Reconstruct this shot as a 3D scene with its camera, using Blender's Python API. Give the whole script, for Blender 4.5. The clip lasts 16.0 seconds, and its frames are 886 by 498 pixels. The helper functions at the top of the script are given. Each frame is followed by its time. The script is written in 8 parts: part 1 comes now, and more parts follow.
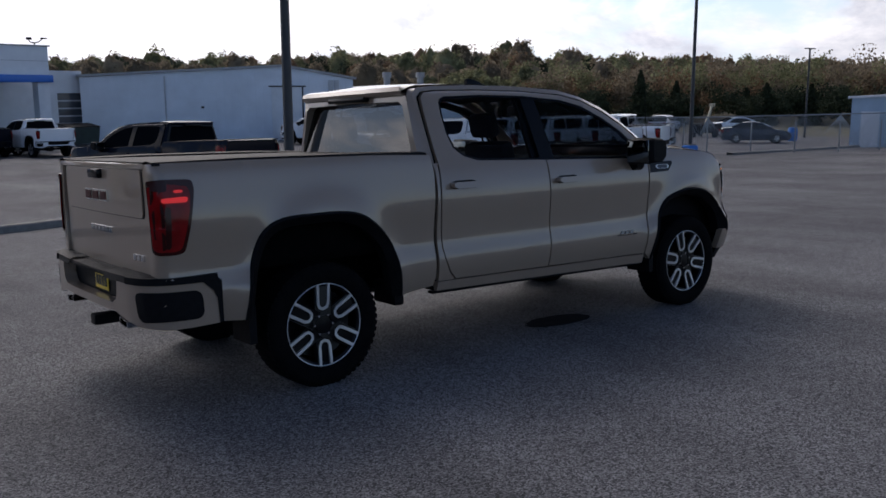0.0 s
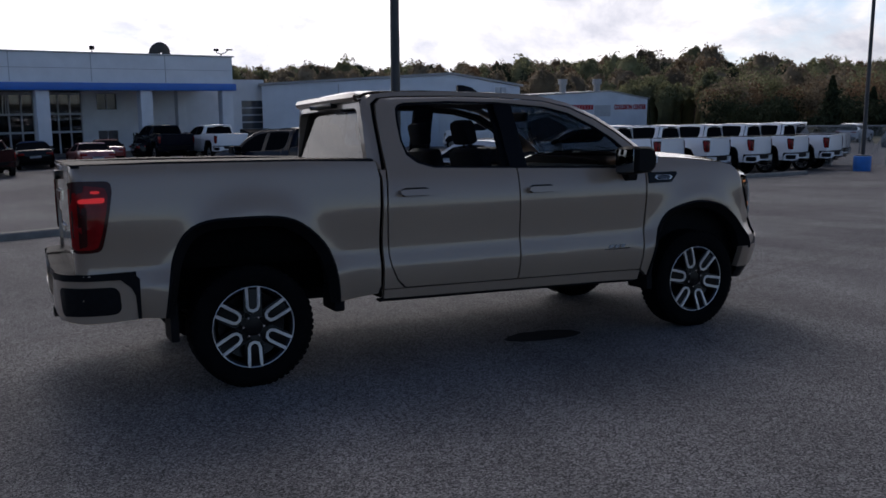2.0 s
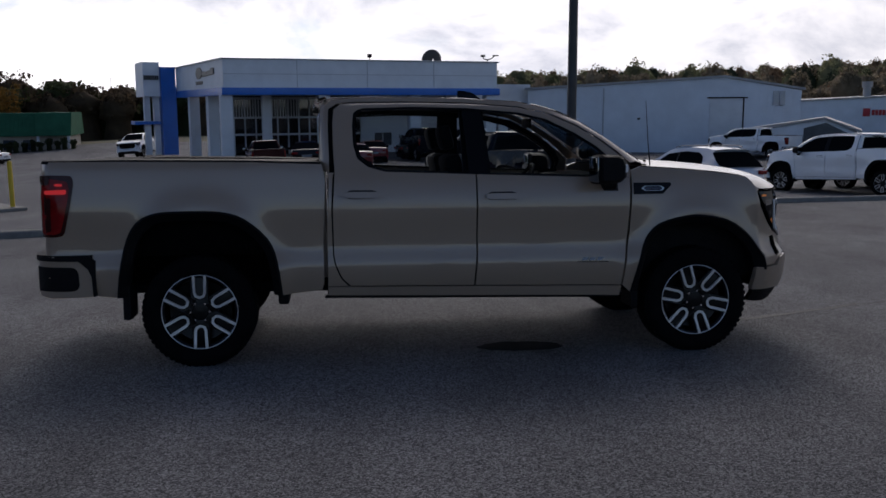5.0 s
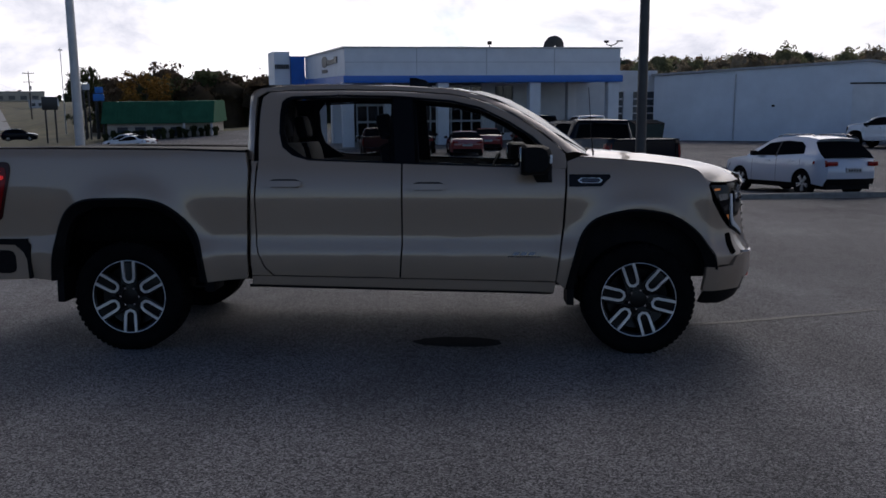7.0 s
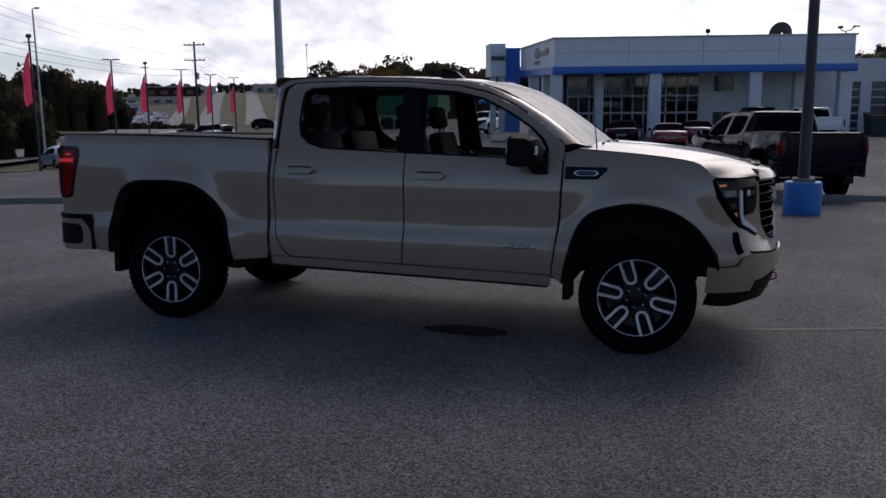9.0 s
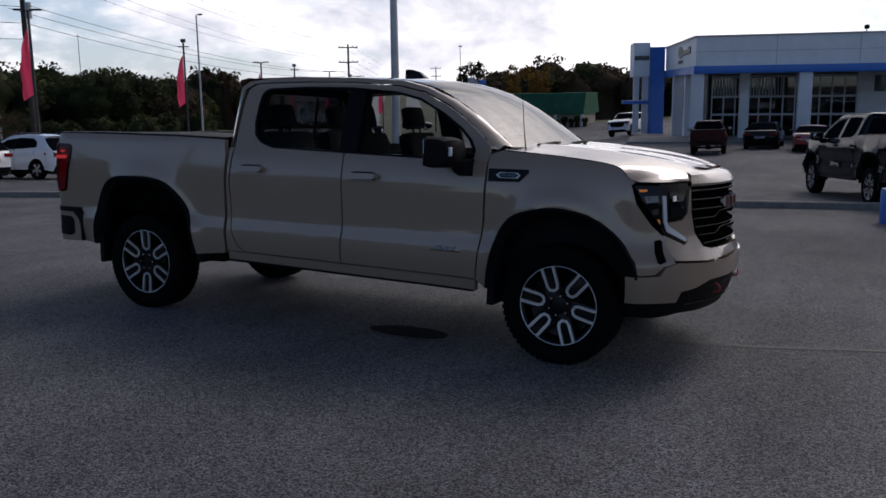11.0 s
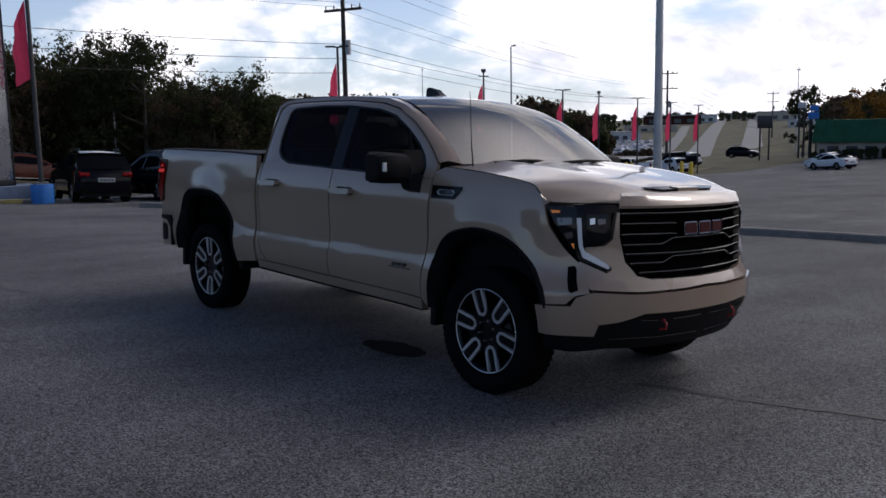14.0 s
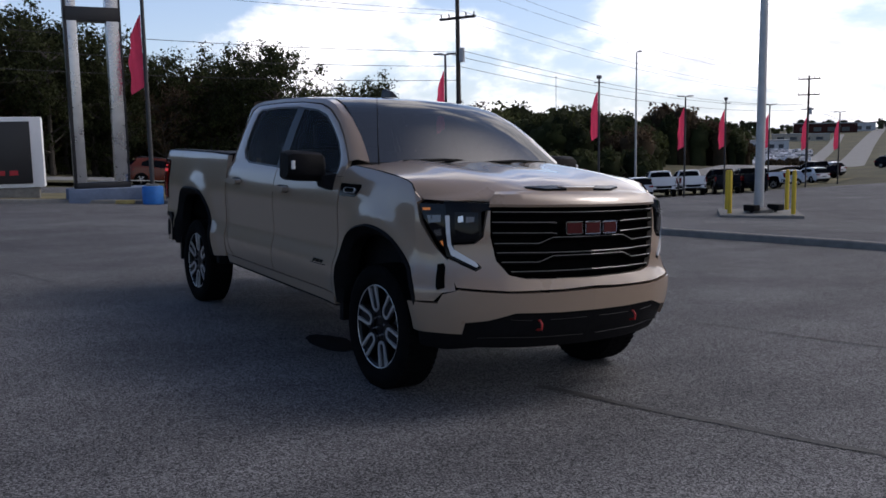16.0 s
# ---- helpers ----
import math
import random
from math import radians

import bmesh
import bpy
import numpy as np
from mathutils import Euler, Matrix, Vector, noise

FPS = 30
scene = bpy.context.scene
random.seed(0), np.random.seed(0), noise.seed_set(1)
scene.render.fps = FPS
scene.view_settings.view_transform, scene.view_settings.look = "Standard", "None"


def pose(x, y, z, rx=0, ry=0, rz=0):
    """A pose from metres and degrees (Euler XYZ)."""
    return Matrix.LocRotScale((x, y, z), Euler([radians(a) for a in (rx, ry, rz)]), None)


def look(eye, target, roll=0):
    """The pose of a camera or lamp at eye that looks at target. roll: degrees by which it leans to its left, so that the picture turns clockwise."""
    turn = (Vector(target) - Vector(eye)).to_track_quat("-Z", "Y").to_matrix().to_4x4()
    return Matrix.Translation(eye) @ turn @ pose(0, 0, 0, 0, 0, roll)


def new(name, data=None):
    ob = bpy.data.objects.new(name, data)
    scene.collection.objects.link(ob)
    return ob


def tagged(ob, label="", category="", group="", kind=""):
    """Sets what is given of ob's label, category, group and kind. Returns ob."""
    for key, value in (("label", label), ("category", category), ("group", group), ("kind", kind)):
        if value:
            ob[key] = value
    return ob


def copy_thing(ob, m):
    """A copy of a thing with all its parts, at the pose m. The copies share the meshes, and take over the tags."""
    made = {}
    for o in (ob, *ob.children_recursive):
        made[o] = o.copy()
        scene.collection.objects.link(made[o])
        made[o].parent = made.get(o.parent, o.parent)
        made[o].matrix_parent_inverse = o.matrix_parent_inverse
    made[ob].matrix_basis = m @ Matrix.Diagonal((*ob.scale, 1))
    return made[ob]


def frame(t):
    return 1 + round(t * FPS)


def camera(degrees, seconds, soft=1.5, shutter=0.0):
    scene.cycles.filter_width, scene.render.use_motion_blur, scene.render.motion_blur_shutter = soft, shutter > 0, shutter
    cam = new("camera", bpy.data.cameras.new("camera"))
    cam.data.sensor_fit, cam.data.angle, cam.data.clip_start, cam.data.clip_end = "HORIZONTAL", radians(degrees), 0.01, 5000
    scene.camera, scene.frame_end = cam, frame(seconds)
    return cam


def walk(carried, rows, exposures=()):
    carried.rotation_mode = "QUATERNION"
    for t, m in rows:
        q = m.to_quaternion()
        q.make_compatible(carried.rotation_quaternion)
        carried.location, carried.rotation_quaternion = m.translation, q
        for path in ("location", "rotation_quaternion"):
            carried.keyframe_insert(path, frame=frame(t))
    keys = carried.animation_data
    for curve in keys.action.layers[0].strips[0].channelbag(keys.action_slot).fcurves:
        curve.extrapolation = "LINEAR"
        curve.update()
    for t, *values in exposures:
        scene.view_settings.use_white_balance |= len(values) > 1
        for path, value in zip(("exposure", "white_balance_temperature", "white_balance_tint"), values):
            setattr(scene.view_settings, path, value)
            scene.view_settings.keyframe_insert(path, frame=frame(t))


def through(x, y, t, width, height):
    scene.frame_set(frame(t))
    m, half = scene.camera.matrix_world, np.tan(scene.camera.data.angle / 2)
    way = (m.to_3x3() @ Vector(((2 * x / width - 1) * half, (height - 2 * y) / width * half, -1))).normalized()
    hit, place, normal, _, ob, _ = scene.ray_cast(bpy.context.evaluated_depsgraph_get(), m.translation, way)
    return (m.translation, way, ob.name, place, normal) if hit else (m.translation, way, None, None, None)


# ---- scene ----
cam = camera(53.1, 16.0, soft=1.6)
# the lot falls gently away from the camera: its slope, and the turn that lays things on it
SLOPE_X, SLOPE_Y = -0.0058, -0.0440
LEVEL = Vector((0, 0, 1)).rotation_difference(Vector((0.0058, 0.0440, 1.0))).to_matrix().to_4x4()
PATH = [
    (0, (-2.817, -5.91, 1.646), (-1.608, -4.34, 1.375), -1.5),
    (0.5, (-2.455, -6.075, 1.624), (-1.305, -4.459, 1.36), -1.3),
    (1, (-2.109, -6.288, 1.626), (-1.079, -4.592, 1.37), -1.4),
    (1.5, (-1.777, -6.55, 1.631), (-0.838, -4.802, 1.38), -1.2),
    (2, (-1.366, -6.686, 1.606), (-0.503, -4.899, 1.36), -1.1),
    (2.5, (-1.034, -6.934, 1.589), (-0.248, -5.11, 1.353), -0.9),
    (3, (-0.633, -7.08, 1.566), (0.069, -5.221, 1.338), -0.8),
    (3.5, (-0.263, -7.235, 1.573), (0.3, -5.329, 1.351), -0.6),
    (6, (1.765, -7.481, 1.595), (1.894, -5.5, 1.358), 0.0),
    (6.5, (2.134, -7.473, 1.601), (2.199, -5.49, 1.353), 0.1),
    (7, (2.536, -7.356, 1.594), (2.47, -5.373, 1.337), -0.0),
    (7.5, (2.925, -7.41, 1.607), (2.713, -5.439, 1.344), -0.0),
    (8, (3.382, -7.296, 1.594), (3.004, -5.351, 1.326), -0.2),
    (8.5, (3.804, -7.266, 1.592), (3.316, -5.346, 1.319), 0.1),
    (11, (5.7, -6.561, 1.609), (4.806, -4.794, 1.329), 0.7),
    (11.5, (6.062, -6.35, 1.606), (5.054, -4.645, 1.333), 0.6),
    (12, (6.418, -6.015, 1.592), (5.302, -4.376, 1.329), 0.6),
    (12.5, (6.791, -5.828, 1.588), (5.581, -4.255, 1.339), 0.7),
    (13, (7.067, -5.502, 1.539), (5.746, -4.02, 1.302), 0.8),
    (13.5, (7.388, -5.222, 1.554), (5.962, -3.839, 1.322), 0.8),
    (14, (7.704, -4.9, 1.568), (6.225, -3.573, 1.338), 1.0),
    (14.5, (7.979, -4.523, 1.568), (6.457, -3.245, 1.341), 1.0),
    (15, (8.318, -4.284, 1.555), (6.76, -3.05, 1.333), 1.3),
    (15.5, (8.522, -3.999, 1.538), (6.929, -2.811, 1.319), 1.4),
    (16, (8.722, -3.715, 1.54), (7.055, -2.631, 1.321), 1.3),
]
EXPOSURES = ((0, 0.38, 6300, 17.5), (1.5, 0.22, 6300, 17.5), (3.5, -0.15, 6300, 17.5), (7, -0.07, 6300, 17.5), (11, -0.06, 6300, 17.5), (14.5, 0.20, 6300, 17.5), (16, 0.35, 6300, 17.5))
walk(cam, [(t, LEVEL @ look(eye, aim, roll)) for t, eye, aim, roll in PATH], EXPOSURES)

# ---- light ----
SUN_AZ, SUN_EL = radians(80.0), radians(41.0)   # azimuth counted from +x towards +y
world = bpy.data.worlds.new("sky")
scene.world = world
world.use_nodes = True
wt = world.node_tree
wt.nodes.clear()


def wnode(kind, **values):
    nd = wt.nodes.new(kind)
    for k, v in values.items():
        if k == "op":
            nd.operation = v
        elif k.startswith("i"):
            nd.inputs[int(k[1:])].default_value = v
    return nd


def wlink(a, b, out=0, inp=0):
    wt.links.new(a.outputs[out], b.inputs[inp])


sky = wt.nodes.new("ShaderNodeTexSky")
sky.sky_type = "NISHITA"
sky.sun_disc = False
sky.sun_elevation, sky.sun_rotation = SUN_EL, radians(90) - SUN_AZ
sky.air_density, sky.dust_density, sky.ozone_density = 1.0, 0.5, 2.0
# clouds: puffs in two scales of noise, dense towards the sun, broken away from it
coord = wt.nodes.new("ShaderNodeTexCoord")
sep = wt.nodes.new("ShaderNodeSeparateXYZ")
wlink(coord, sep)
flat = wt.nodes.new("ShaderNodeMapping")
flat.inputs["Scale"].default_value = (1.0, 1.0, 2.1)
wlink(coord, flat)


def cloud_noise(scale, detail, rough, twist):
    nd = wt.nodes.new("ShaderNodeTexNoise")
    nd.inputs["Scale"].default_value = scale
    nd.inputs["Detail"].default_value = detail
    nd.inputs["Roughness"].default_value = rough
    nd.inputs["Distortion"].default_value = twist
    wlink(flat, nd)
    return nd


def wrange(src, out, f0, f1, t0, t1, smooth=False):
    nd = wt.nodes.new("ShaderNodeMapRange")
    nd.interpolation_type = "SMOOTHSTEP" if smooth else "LINEAR"
    for k, v in zip(("From Min", "From Max", "To Min", "To Max"), (f0, f1, t0, t1)):
        nd.inputs[k].default_value = v
    wt.links.new(src.outputs[out], nd.inputs[0])
    return nd


sunward = wnode("ShaderNodeVectorMath", op="DOT_PRODUCT")
wlink(coord, sunward)
sunward.inputs[1].default_value = (math.cos(SUN_AZ) * math.cos(SUN_EL), math.sin(SUN_AZ) * math.cos(SUN_EL), math.sin(SUN_EL))
cloudward = wnode("ShaderNodeVectorMath", op="DOT_PRODUCT")   # the cover thickens to the north-east
wlink(coord, cloudward)
cloudward.inputs[1].default_value = (math.cos(radians(68)) * .96, math.sin(radians(68)) * .98, -.06)
big = cloud_noise(3.6, 9.0, 0.56, 0.25)
bias = wrange(cloudward, "Value", -0.45, 0.75, -0.15, 0.135)
puffs = wnode("ShaderNodeMath", op="ADD")
wlink(big, puffs)
wlink(bias, puffs, 0, 1)
aloft = wrange(sep, 2, 0.54, 0.76, 0.0, -0.32)   # the cover breaks up overhead
broken = wnode("ShaderNodeMath", op="ADD")
wlink(puffs, broken)
wlink(aloft, broken, 0, 1)
cover = wrange(broken, 0, 0.475, 0.60, 0.0, 1.0, True)
shade = cloud_noise(6.5, 8.0, 0.6, 0.3)
tone = wt.nodes.new("ShaderNodeValToRGB")
tone.color_ramp.elements[0].position, tone.color_ramp.elements[1].position = 0.36, 0.56
tone.color_ramp.elements[0].color, tone.color_ramp.elements[1].color = (6.0, 6.25, 6.7, 1), (10.6, 10.5, 10.2, 1)
wlink(shade, tone)
# the cloud layer glows towards the sun
deckward = wnode("ShaderNodeVectorMath", op="DOT_PRODUCT")
wlink(coord, deckward)
deckward.inputs[1].default_value = (math.cos(radians(112)) * .88, math.sin(radians(112)) * .88, .47)
glow = wrange(deckward, "Value", -0.6, 0.75, 0.34, 1.12)
lit = wnode("ShaderNodeVectorMath", op="SCALE")
wlink(tone, lit)
wt.links.new(glow.outputs[0], lit.inputs["Scale"])
# thin bright haze towards the sun, blue sky away from it
veil = wrange(sunward, "Value", 0.45, 1.0, 0.03, 0.25)
hazy = wt.nodes.new("ShaderNodeMix")
hazy.data_type = "RGBA"
wt.links.new(veil.outputs[0], hazy.inputs[0])
thin = wt.nodes.new("ShaderNodeMix")
thin.data_type, thin.blend_type = "RGBA", "MULTIPLY"
thin.inputs[0].default_value = 1.0
wt.links.new(sky.outputs[0], thin.inputs[6])
thin.inputs[7].default_value = (0.76, 0.85, 0.95, 1)
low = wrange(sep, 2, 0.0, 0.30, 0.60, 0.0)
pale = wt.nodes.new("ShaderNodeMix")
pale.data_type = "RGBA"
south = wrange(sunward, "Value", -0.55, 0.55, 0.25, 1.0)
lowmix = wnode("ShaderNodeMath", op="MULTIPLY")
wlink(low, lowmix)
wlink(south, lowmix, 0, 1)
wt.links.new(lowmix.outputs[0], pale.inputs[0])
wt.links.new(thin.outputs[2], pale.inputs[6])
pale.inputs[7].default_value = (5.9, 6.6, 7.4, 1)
wt.links.new(pale.outputs[2], hazy.inputs[6])
hazy.inputs[7].default_value = (8.2, 8.6, 9.1, 1)
mixed = wt.nodes.new("ShaderNodeMix")
mixed.data_type = "RGBA"
wt.links.new(cover.outputs[0], mixed.inputs[0])
wt.links.new(hazy.outputs[2], mixed.inputs[6])
wt.links.new(lit.outputs[0], mixed.inputs[7])
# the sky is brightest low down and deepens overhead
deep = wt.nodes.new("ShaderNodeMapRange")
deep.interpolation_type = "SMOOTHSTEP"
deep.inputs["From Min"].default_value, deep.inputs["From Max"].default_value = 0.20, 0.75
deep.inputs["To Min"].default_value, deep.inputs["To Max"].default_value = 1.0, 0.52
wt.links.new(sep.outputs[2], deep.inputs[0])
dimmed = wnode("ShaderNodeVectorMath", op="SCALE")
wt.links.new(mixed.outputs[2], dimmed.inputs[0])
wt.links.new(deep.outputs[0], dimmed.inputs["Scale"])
# the hazy glow round the sun behind thin cloud
near = wrange(sunward, "Value", 0.82, 1.0, 0.0, 1.0)
near2 = wnode("ShaderNodeMath", op="POWER", i1=2.2)
wlink(near, near2)
halo = wnode("ShaderNodeVectorMath", op="SCALE")
halo.inputs[0].default_value = (25.0, 23.2, 20.4)
wt.links.new(near2.outputs[0], halo.inputs["Scale"])
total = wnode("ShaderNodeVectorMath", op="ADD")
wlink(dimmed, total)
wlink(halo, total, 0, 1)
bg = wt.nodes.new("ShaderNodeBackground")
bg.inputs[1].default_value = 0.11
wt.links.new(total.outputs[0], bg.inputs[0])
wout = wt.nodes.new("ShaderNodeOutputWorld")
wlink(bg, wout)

sun = new("sun", bpy.data.lights.new("sun", "SUN"))
sun.data.energy, sun.data.angle, sun.data.color = 0.5, radians(16.0), (1.0, 0.91, 0.80)
sun.matrix_world = look((0, 0, 0), (-math.cos(SUN_AZ) * math.cos(SUN_EL), -math.sin(SUN_AZ) * math.cos(SUN_EL), -math.sin(SUN_EL)))
sun.location = (0, 0, 60)


# ---- materials ----
def material(name, color, rough=0.5, metal=0.0, coat=0.0, var=0.0, scale=4.0, bump=0.0, bump_scale=60.0, second=None, spec=0.5, island=0.0):
    """A Principled surface with two scales of colour variation, a fine relief and an optional second tone."""
    m = bpy.data.materials.new(name)
    m.use_nodes = True
    nt = m.node_tree
    b = nt.nodes["Principled BSDF"]
    b.inputs["Base Color"].default_value = (*color, 1)
    b.inputs["Roughness"].default_value = rough
    b.inputs["Metallic"].default_value = metal
    b.inputs["Coat Weight"].default_value = coat
    b.inputs["Coat Roughness"].default_value = 0.04
    b.inputs["Specular IOR Level"].default_value = spec
    tc = nt.nodes.new("ShaderNodeTexCoord")
    if var > 0 or second:
        n1 = nt.nodes.new("ShaderNodeTexNoise")
        n1.inputs["Scale"].default_value = scale
        n1.inputs["Detail"].default_value = 8
        n1.inputs["Roughness"].default_value = 0.62
        nt.links.new(tc.outputs["Object"], n1.inputs["Vector"])
        ramp = nt.nodes.new("ShaderNodeValToRGB")
        lo = tuple(max(0, c * (1 - var)) for c in color)
        hi = second or tuple(min(1, c * (1 + var)) for c in color)
        ramp.color_ramp.elements[0].position, ramp.color_ramp.elements[1].position = 0.3, 0.72
        ramp.color_ramp.elements[0].color, ramp.color_ramp.elements[1].color = (*lo, 1), (*hi, 1)
        nt.links.new(n1.outputs[0], ramp.inputs[0])
        last = ramp.outputs[0]
        if island > 0:
            geo = nt.nodes.new("ShaderNodeNewGeometry")
            mr = nt.nodes.new("ShaderNodeMapRange")
            mr.inputs["To Min"].default_value, mr.inputs["To Max"].default_value = 1 - island, 1 + island
            nt.links.new(geo.outputs["Random Per Island"], mr.inputs[0])
            mul = nt.nodes.new("ShaderNodeVectorMath")
            mul.operation = "SCALE"
            nt.links.new(last, mul.inputs[0])
            nt.links.new(mr.outputs[0], mul.inputs["Scale"])
            last = mul.outputs[0]
        nt.links.new(last, b.inputs["Base Color"])
        rr = nt.nodes.new("ShaderNodeMapRange")
        rr.inputs["To Min"].default_value, rr.inputs["To Max"].default_value = max(0.02, rough - 0.08), min(1, rough + 0.08)
        nt.links.new(n1.outputs[0], rr.inputs[0])
        nt.links.new(rr.outputs[0], b.inputs["Roughness"])
    if bump > 0:
        n2 = nt.nodes.new("ShaderNodeTexNoise")
        n2.inputs["Scale"].default_value = bump_scale
        n2.inputs["Detail"].default_value = 4
        nt.links.new(tc.outputs["Object"], n2.inputs["Vector"])
        bp = nt.nodes.new("ShaderNodeBump")
        bp.inputs["Strength"].default_value = bump
        bp.inputs["Distance"].default_value = 0.02
        nt.links.new(n2.outputs[0], bp.inputs["Height"])
        nt.links.new(bp.outputs[0], b.inputs["Normal"])
    return m


def glass(name, tint, rough=0.0, face=0.035, edge=0.9):
    """Thin tinted pane: clear through, glossier towards grazing angles on either side."""
    m = bpy.data.materials.new(name)
    m.use_nodes = True
    nt = m.node_tree
    nt.nodes.remove(nt.nodes["Principled BSDF"])
    out = nt.nodes["Material Output"]
    tr = nt.nodes.new("ShaderNodeBsdfTransparent")
    tr.inputs[0].default_value = (*tint, 1)
    gl = nt.nodes.new("ShaderNodeBsdfGlossy")
    gl.inputs["Roughness"].default_value = rough
    lw = nt.nodes.new("ShaderNodeLayerWeight")
    lw.inputs[0].default_value = 0.5
    pw = nt.nodes.new("ShaderNodeMath")
    pw.operation = "POWER"
    pw.inputs[1].default_value = 5.0
    nt.links.new(lw.outputs["Facing"], pw.inputs[0])
    mr = nt.nodes.new("ShaderNodeMapRange")
    mr.inputs["To Min"].default_value, mr.inputs["To Max"].default_value = face, edge
    nt.links.new(pw.outputs[0], mr.inputs[0])
    mx = nt.nodes.new("ShaderNodeMixShader")
    nt.links.new(mr.outputs[0], mx.inputs[0])
    nt.links.new(tr.outputs[0], mx.inputs[1])
    nt.links.new(gl.outputs[0], mx.inputs[2])
    nt.links.new(mx.outputs[0], out.inputs[0])
    return m


def lamp_glow(name, color, strength):
    m = bpy.data.materials.new(name)
    m.use_nodes = True
    b = m.node_tree.nodes["Principled BSDF"]
    b.inputs["Base Color"].default_value = (*color, 1)
    b.inputs["Emission Color"].default_value = (*color, 1)
    b.inputs["Emission Strength"].default_value = strength
    return m


def asphalt_material():
    m = bpy.data.materials.new("asphalt")
    m.use_nodes = True
    nt = m.node_tree
    b = nt.nodes["Principled BSDF"]
    tc = nt.nodes.new("ShaderNodeTexCoord")

    def noise_of(scale, detail, rough=0.6, stretch=None):
        n1 = nt.nodes.new("ShaderNodeTexNoise")
        n1.inputs["Scale"].default_value = scale
        n1.inputs["Detail"].default_value = detail
        n1.inputs["Roughness"].default_value = rough
        if stretch:
            mp = nt.nodes.new("ShaderNodeMapping")
            mp.inputs["Scale"].default_value = stretch
            nt.links.new(tc.outputs["Object"], mp.inputs[0])
            nt.links.new(mp.outputs[0], n1.inputs["Vector"])
        else:
            nt.links.new(tc.outputs["Object"], n1.inputs["Vector"])
        return n1

    def ramp_of(src, p0, c0, p1, c1):
        r = nt.nodes.new("ShaderNodeValToRGB")
        r.color_ramp.elements[0].position, r.color_ramp.elements[1].position = p0, p1
        r.color_ramp.elements[0].color, r.color_ramp.elements[1].color = (*c0, 1), (*c1, 1)
        nt.links.new(src.outputs[0], r.inputs[0])
        return r

    def mul_of(a, b2):
        mx = nt.nodes.new("ShaderNodeMix")
        mx.data_type, mx.blend_type = "RGBA", "MULTIPLY"
        mx.inputs[0].default_value = 1
        nt.links.new(a.outputs[0], mx.inputs[6])
        nt.links.new(b2.outputs[0], mx.inputs[7])
        return mx
    patches = ramp_of(noise_of(0.22, 5), 0.32, (0.060, 0.0612, 0.0660), 0.68, (0.112, 0.1130, 0.1170))
    stains = ramp_of(noise_of(0.9, 6, 0.7, (1, 0.35, 1)), 0.34, (0.74, 0.74, 0.75), 0.60, (1.10, 1.10, 1.10))
    grains = nt.nodes.new("ShaderNodeTexVoronoi")
    grains.inputs["Scale"].default_value = 125
    nt.links.new(tc.outputs["Object"], grains.inputs["Vector"])
    gcol = nt.nodes.new("ShaderNodeSeparateColor")
    nt.links.new(grains.outputs["Color"], gcol.inputs[0])
    gr = ramp_of(gcol, 0.22, (0.42, 0.42, 0.43), 0.98, (2.5, 2.48, 2.45))
    fine = ramp_of(noise_of(38, 4, 0.75), 0.34, (0.78, 0.78, 0.78), 0.66, (1.18, 1.18, 1.18))
    c1 = mul_of(patches, stains)
    c2 = nt.nodes.new("ShaderNodeMix")
    c2.data_type, c2.blend_type = "RGBA", "MULTIPLY"
    c2.inputs[0].default_value = 1
    nt.links.new(c1.outputs[2], c2.inputs[6])
    nt.links.new(gr.outputs[0], c2.inputs[7])
    c3 = nt.nodes.new("ShaderNodeMix")
    c3.data_type, c3.blend_type = "RGBA", "MULTIPLY"
    c3.inputs[0].default_value = 1
    nt.links.new(c2.outputs[2], c3.inputs[6])
    nt.links.new(fine.outputs[0], c3.inputs[7])
    nt.links.new(c3.outputs[2], b.inputs["Base Color"])
    b.inputs["Roughness"].default_value = 0.8
    b.inputs["Specular IOR Level"].default_value = 0.14
    bp = nt.nodes.new("ShaderNodeBump")
    bp.inputs["Strength"].default_value = 0.55
    bp.inputs["Distance"].default_value = 0.006
    nt.links.new(grains.outputs["Distance"], bp.inputs["Height"])
    bp.invert = True
    nt.links.new(bp.outputs[0], b.inputs["Normal"])
    return m


ASPHALT = asphalt_material()
SEAM = material("seam_tar", (0.024, 0.024, 0.025), 0.7, var=0.3, scale=20, bump=0.3)
CONCRETE = material("kerb_concrete", (0.19, 0.185, 0.172), 0.85, var=0.25, scale=6, bump=0.4, bump_scale=90)
GRASS = material("verge_grass", (0.050, 0.058, 0.022), 0.95, var=0.5, scale=0.12, second=(0.115, 0.100, 0.045), bump=0.6, bump_scale=30)
PAINT = material("taupe_paint", (0.285, 0.208, 0.150), 0.30, metal=0.0, coat=1.0, var=0.03, scale=1.2, spec=0.35)
BLACK_TRIM = material("black_plastic", (0.006, 0.006, 0.007), 0.6, var=0.3, scale=30, bump=0.12, bump_scale=300, spec=0.10)
GLOSS_BLACK = material("gloss_black", (0.004, 0.004, 0.005), 0.15, spec=0.14)
WELL = material("well_lining", (0.004, 0.004, 0.004), 0.95, var=0.3, scale=12, spec=0.0)
RUBBER = material("tyre_rubber", (0.005, 0.005, 0.0055), 0.85, var=0.3, scale=14, bump=0.3, bump_scale=80, spec=0.04)
RIM_BLACK = material("rim_black", (0.004, 0.004, 0.005), 0.3, spec=0.2)
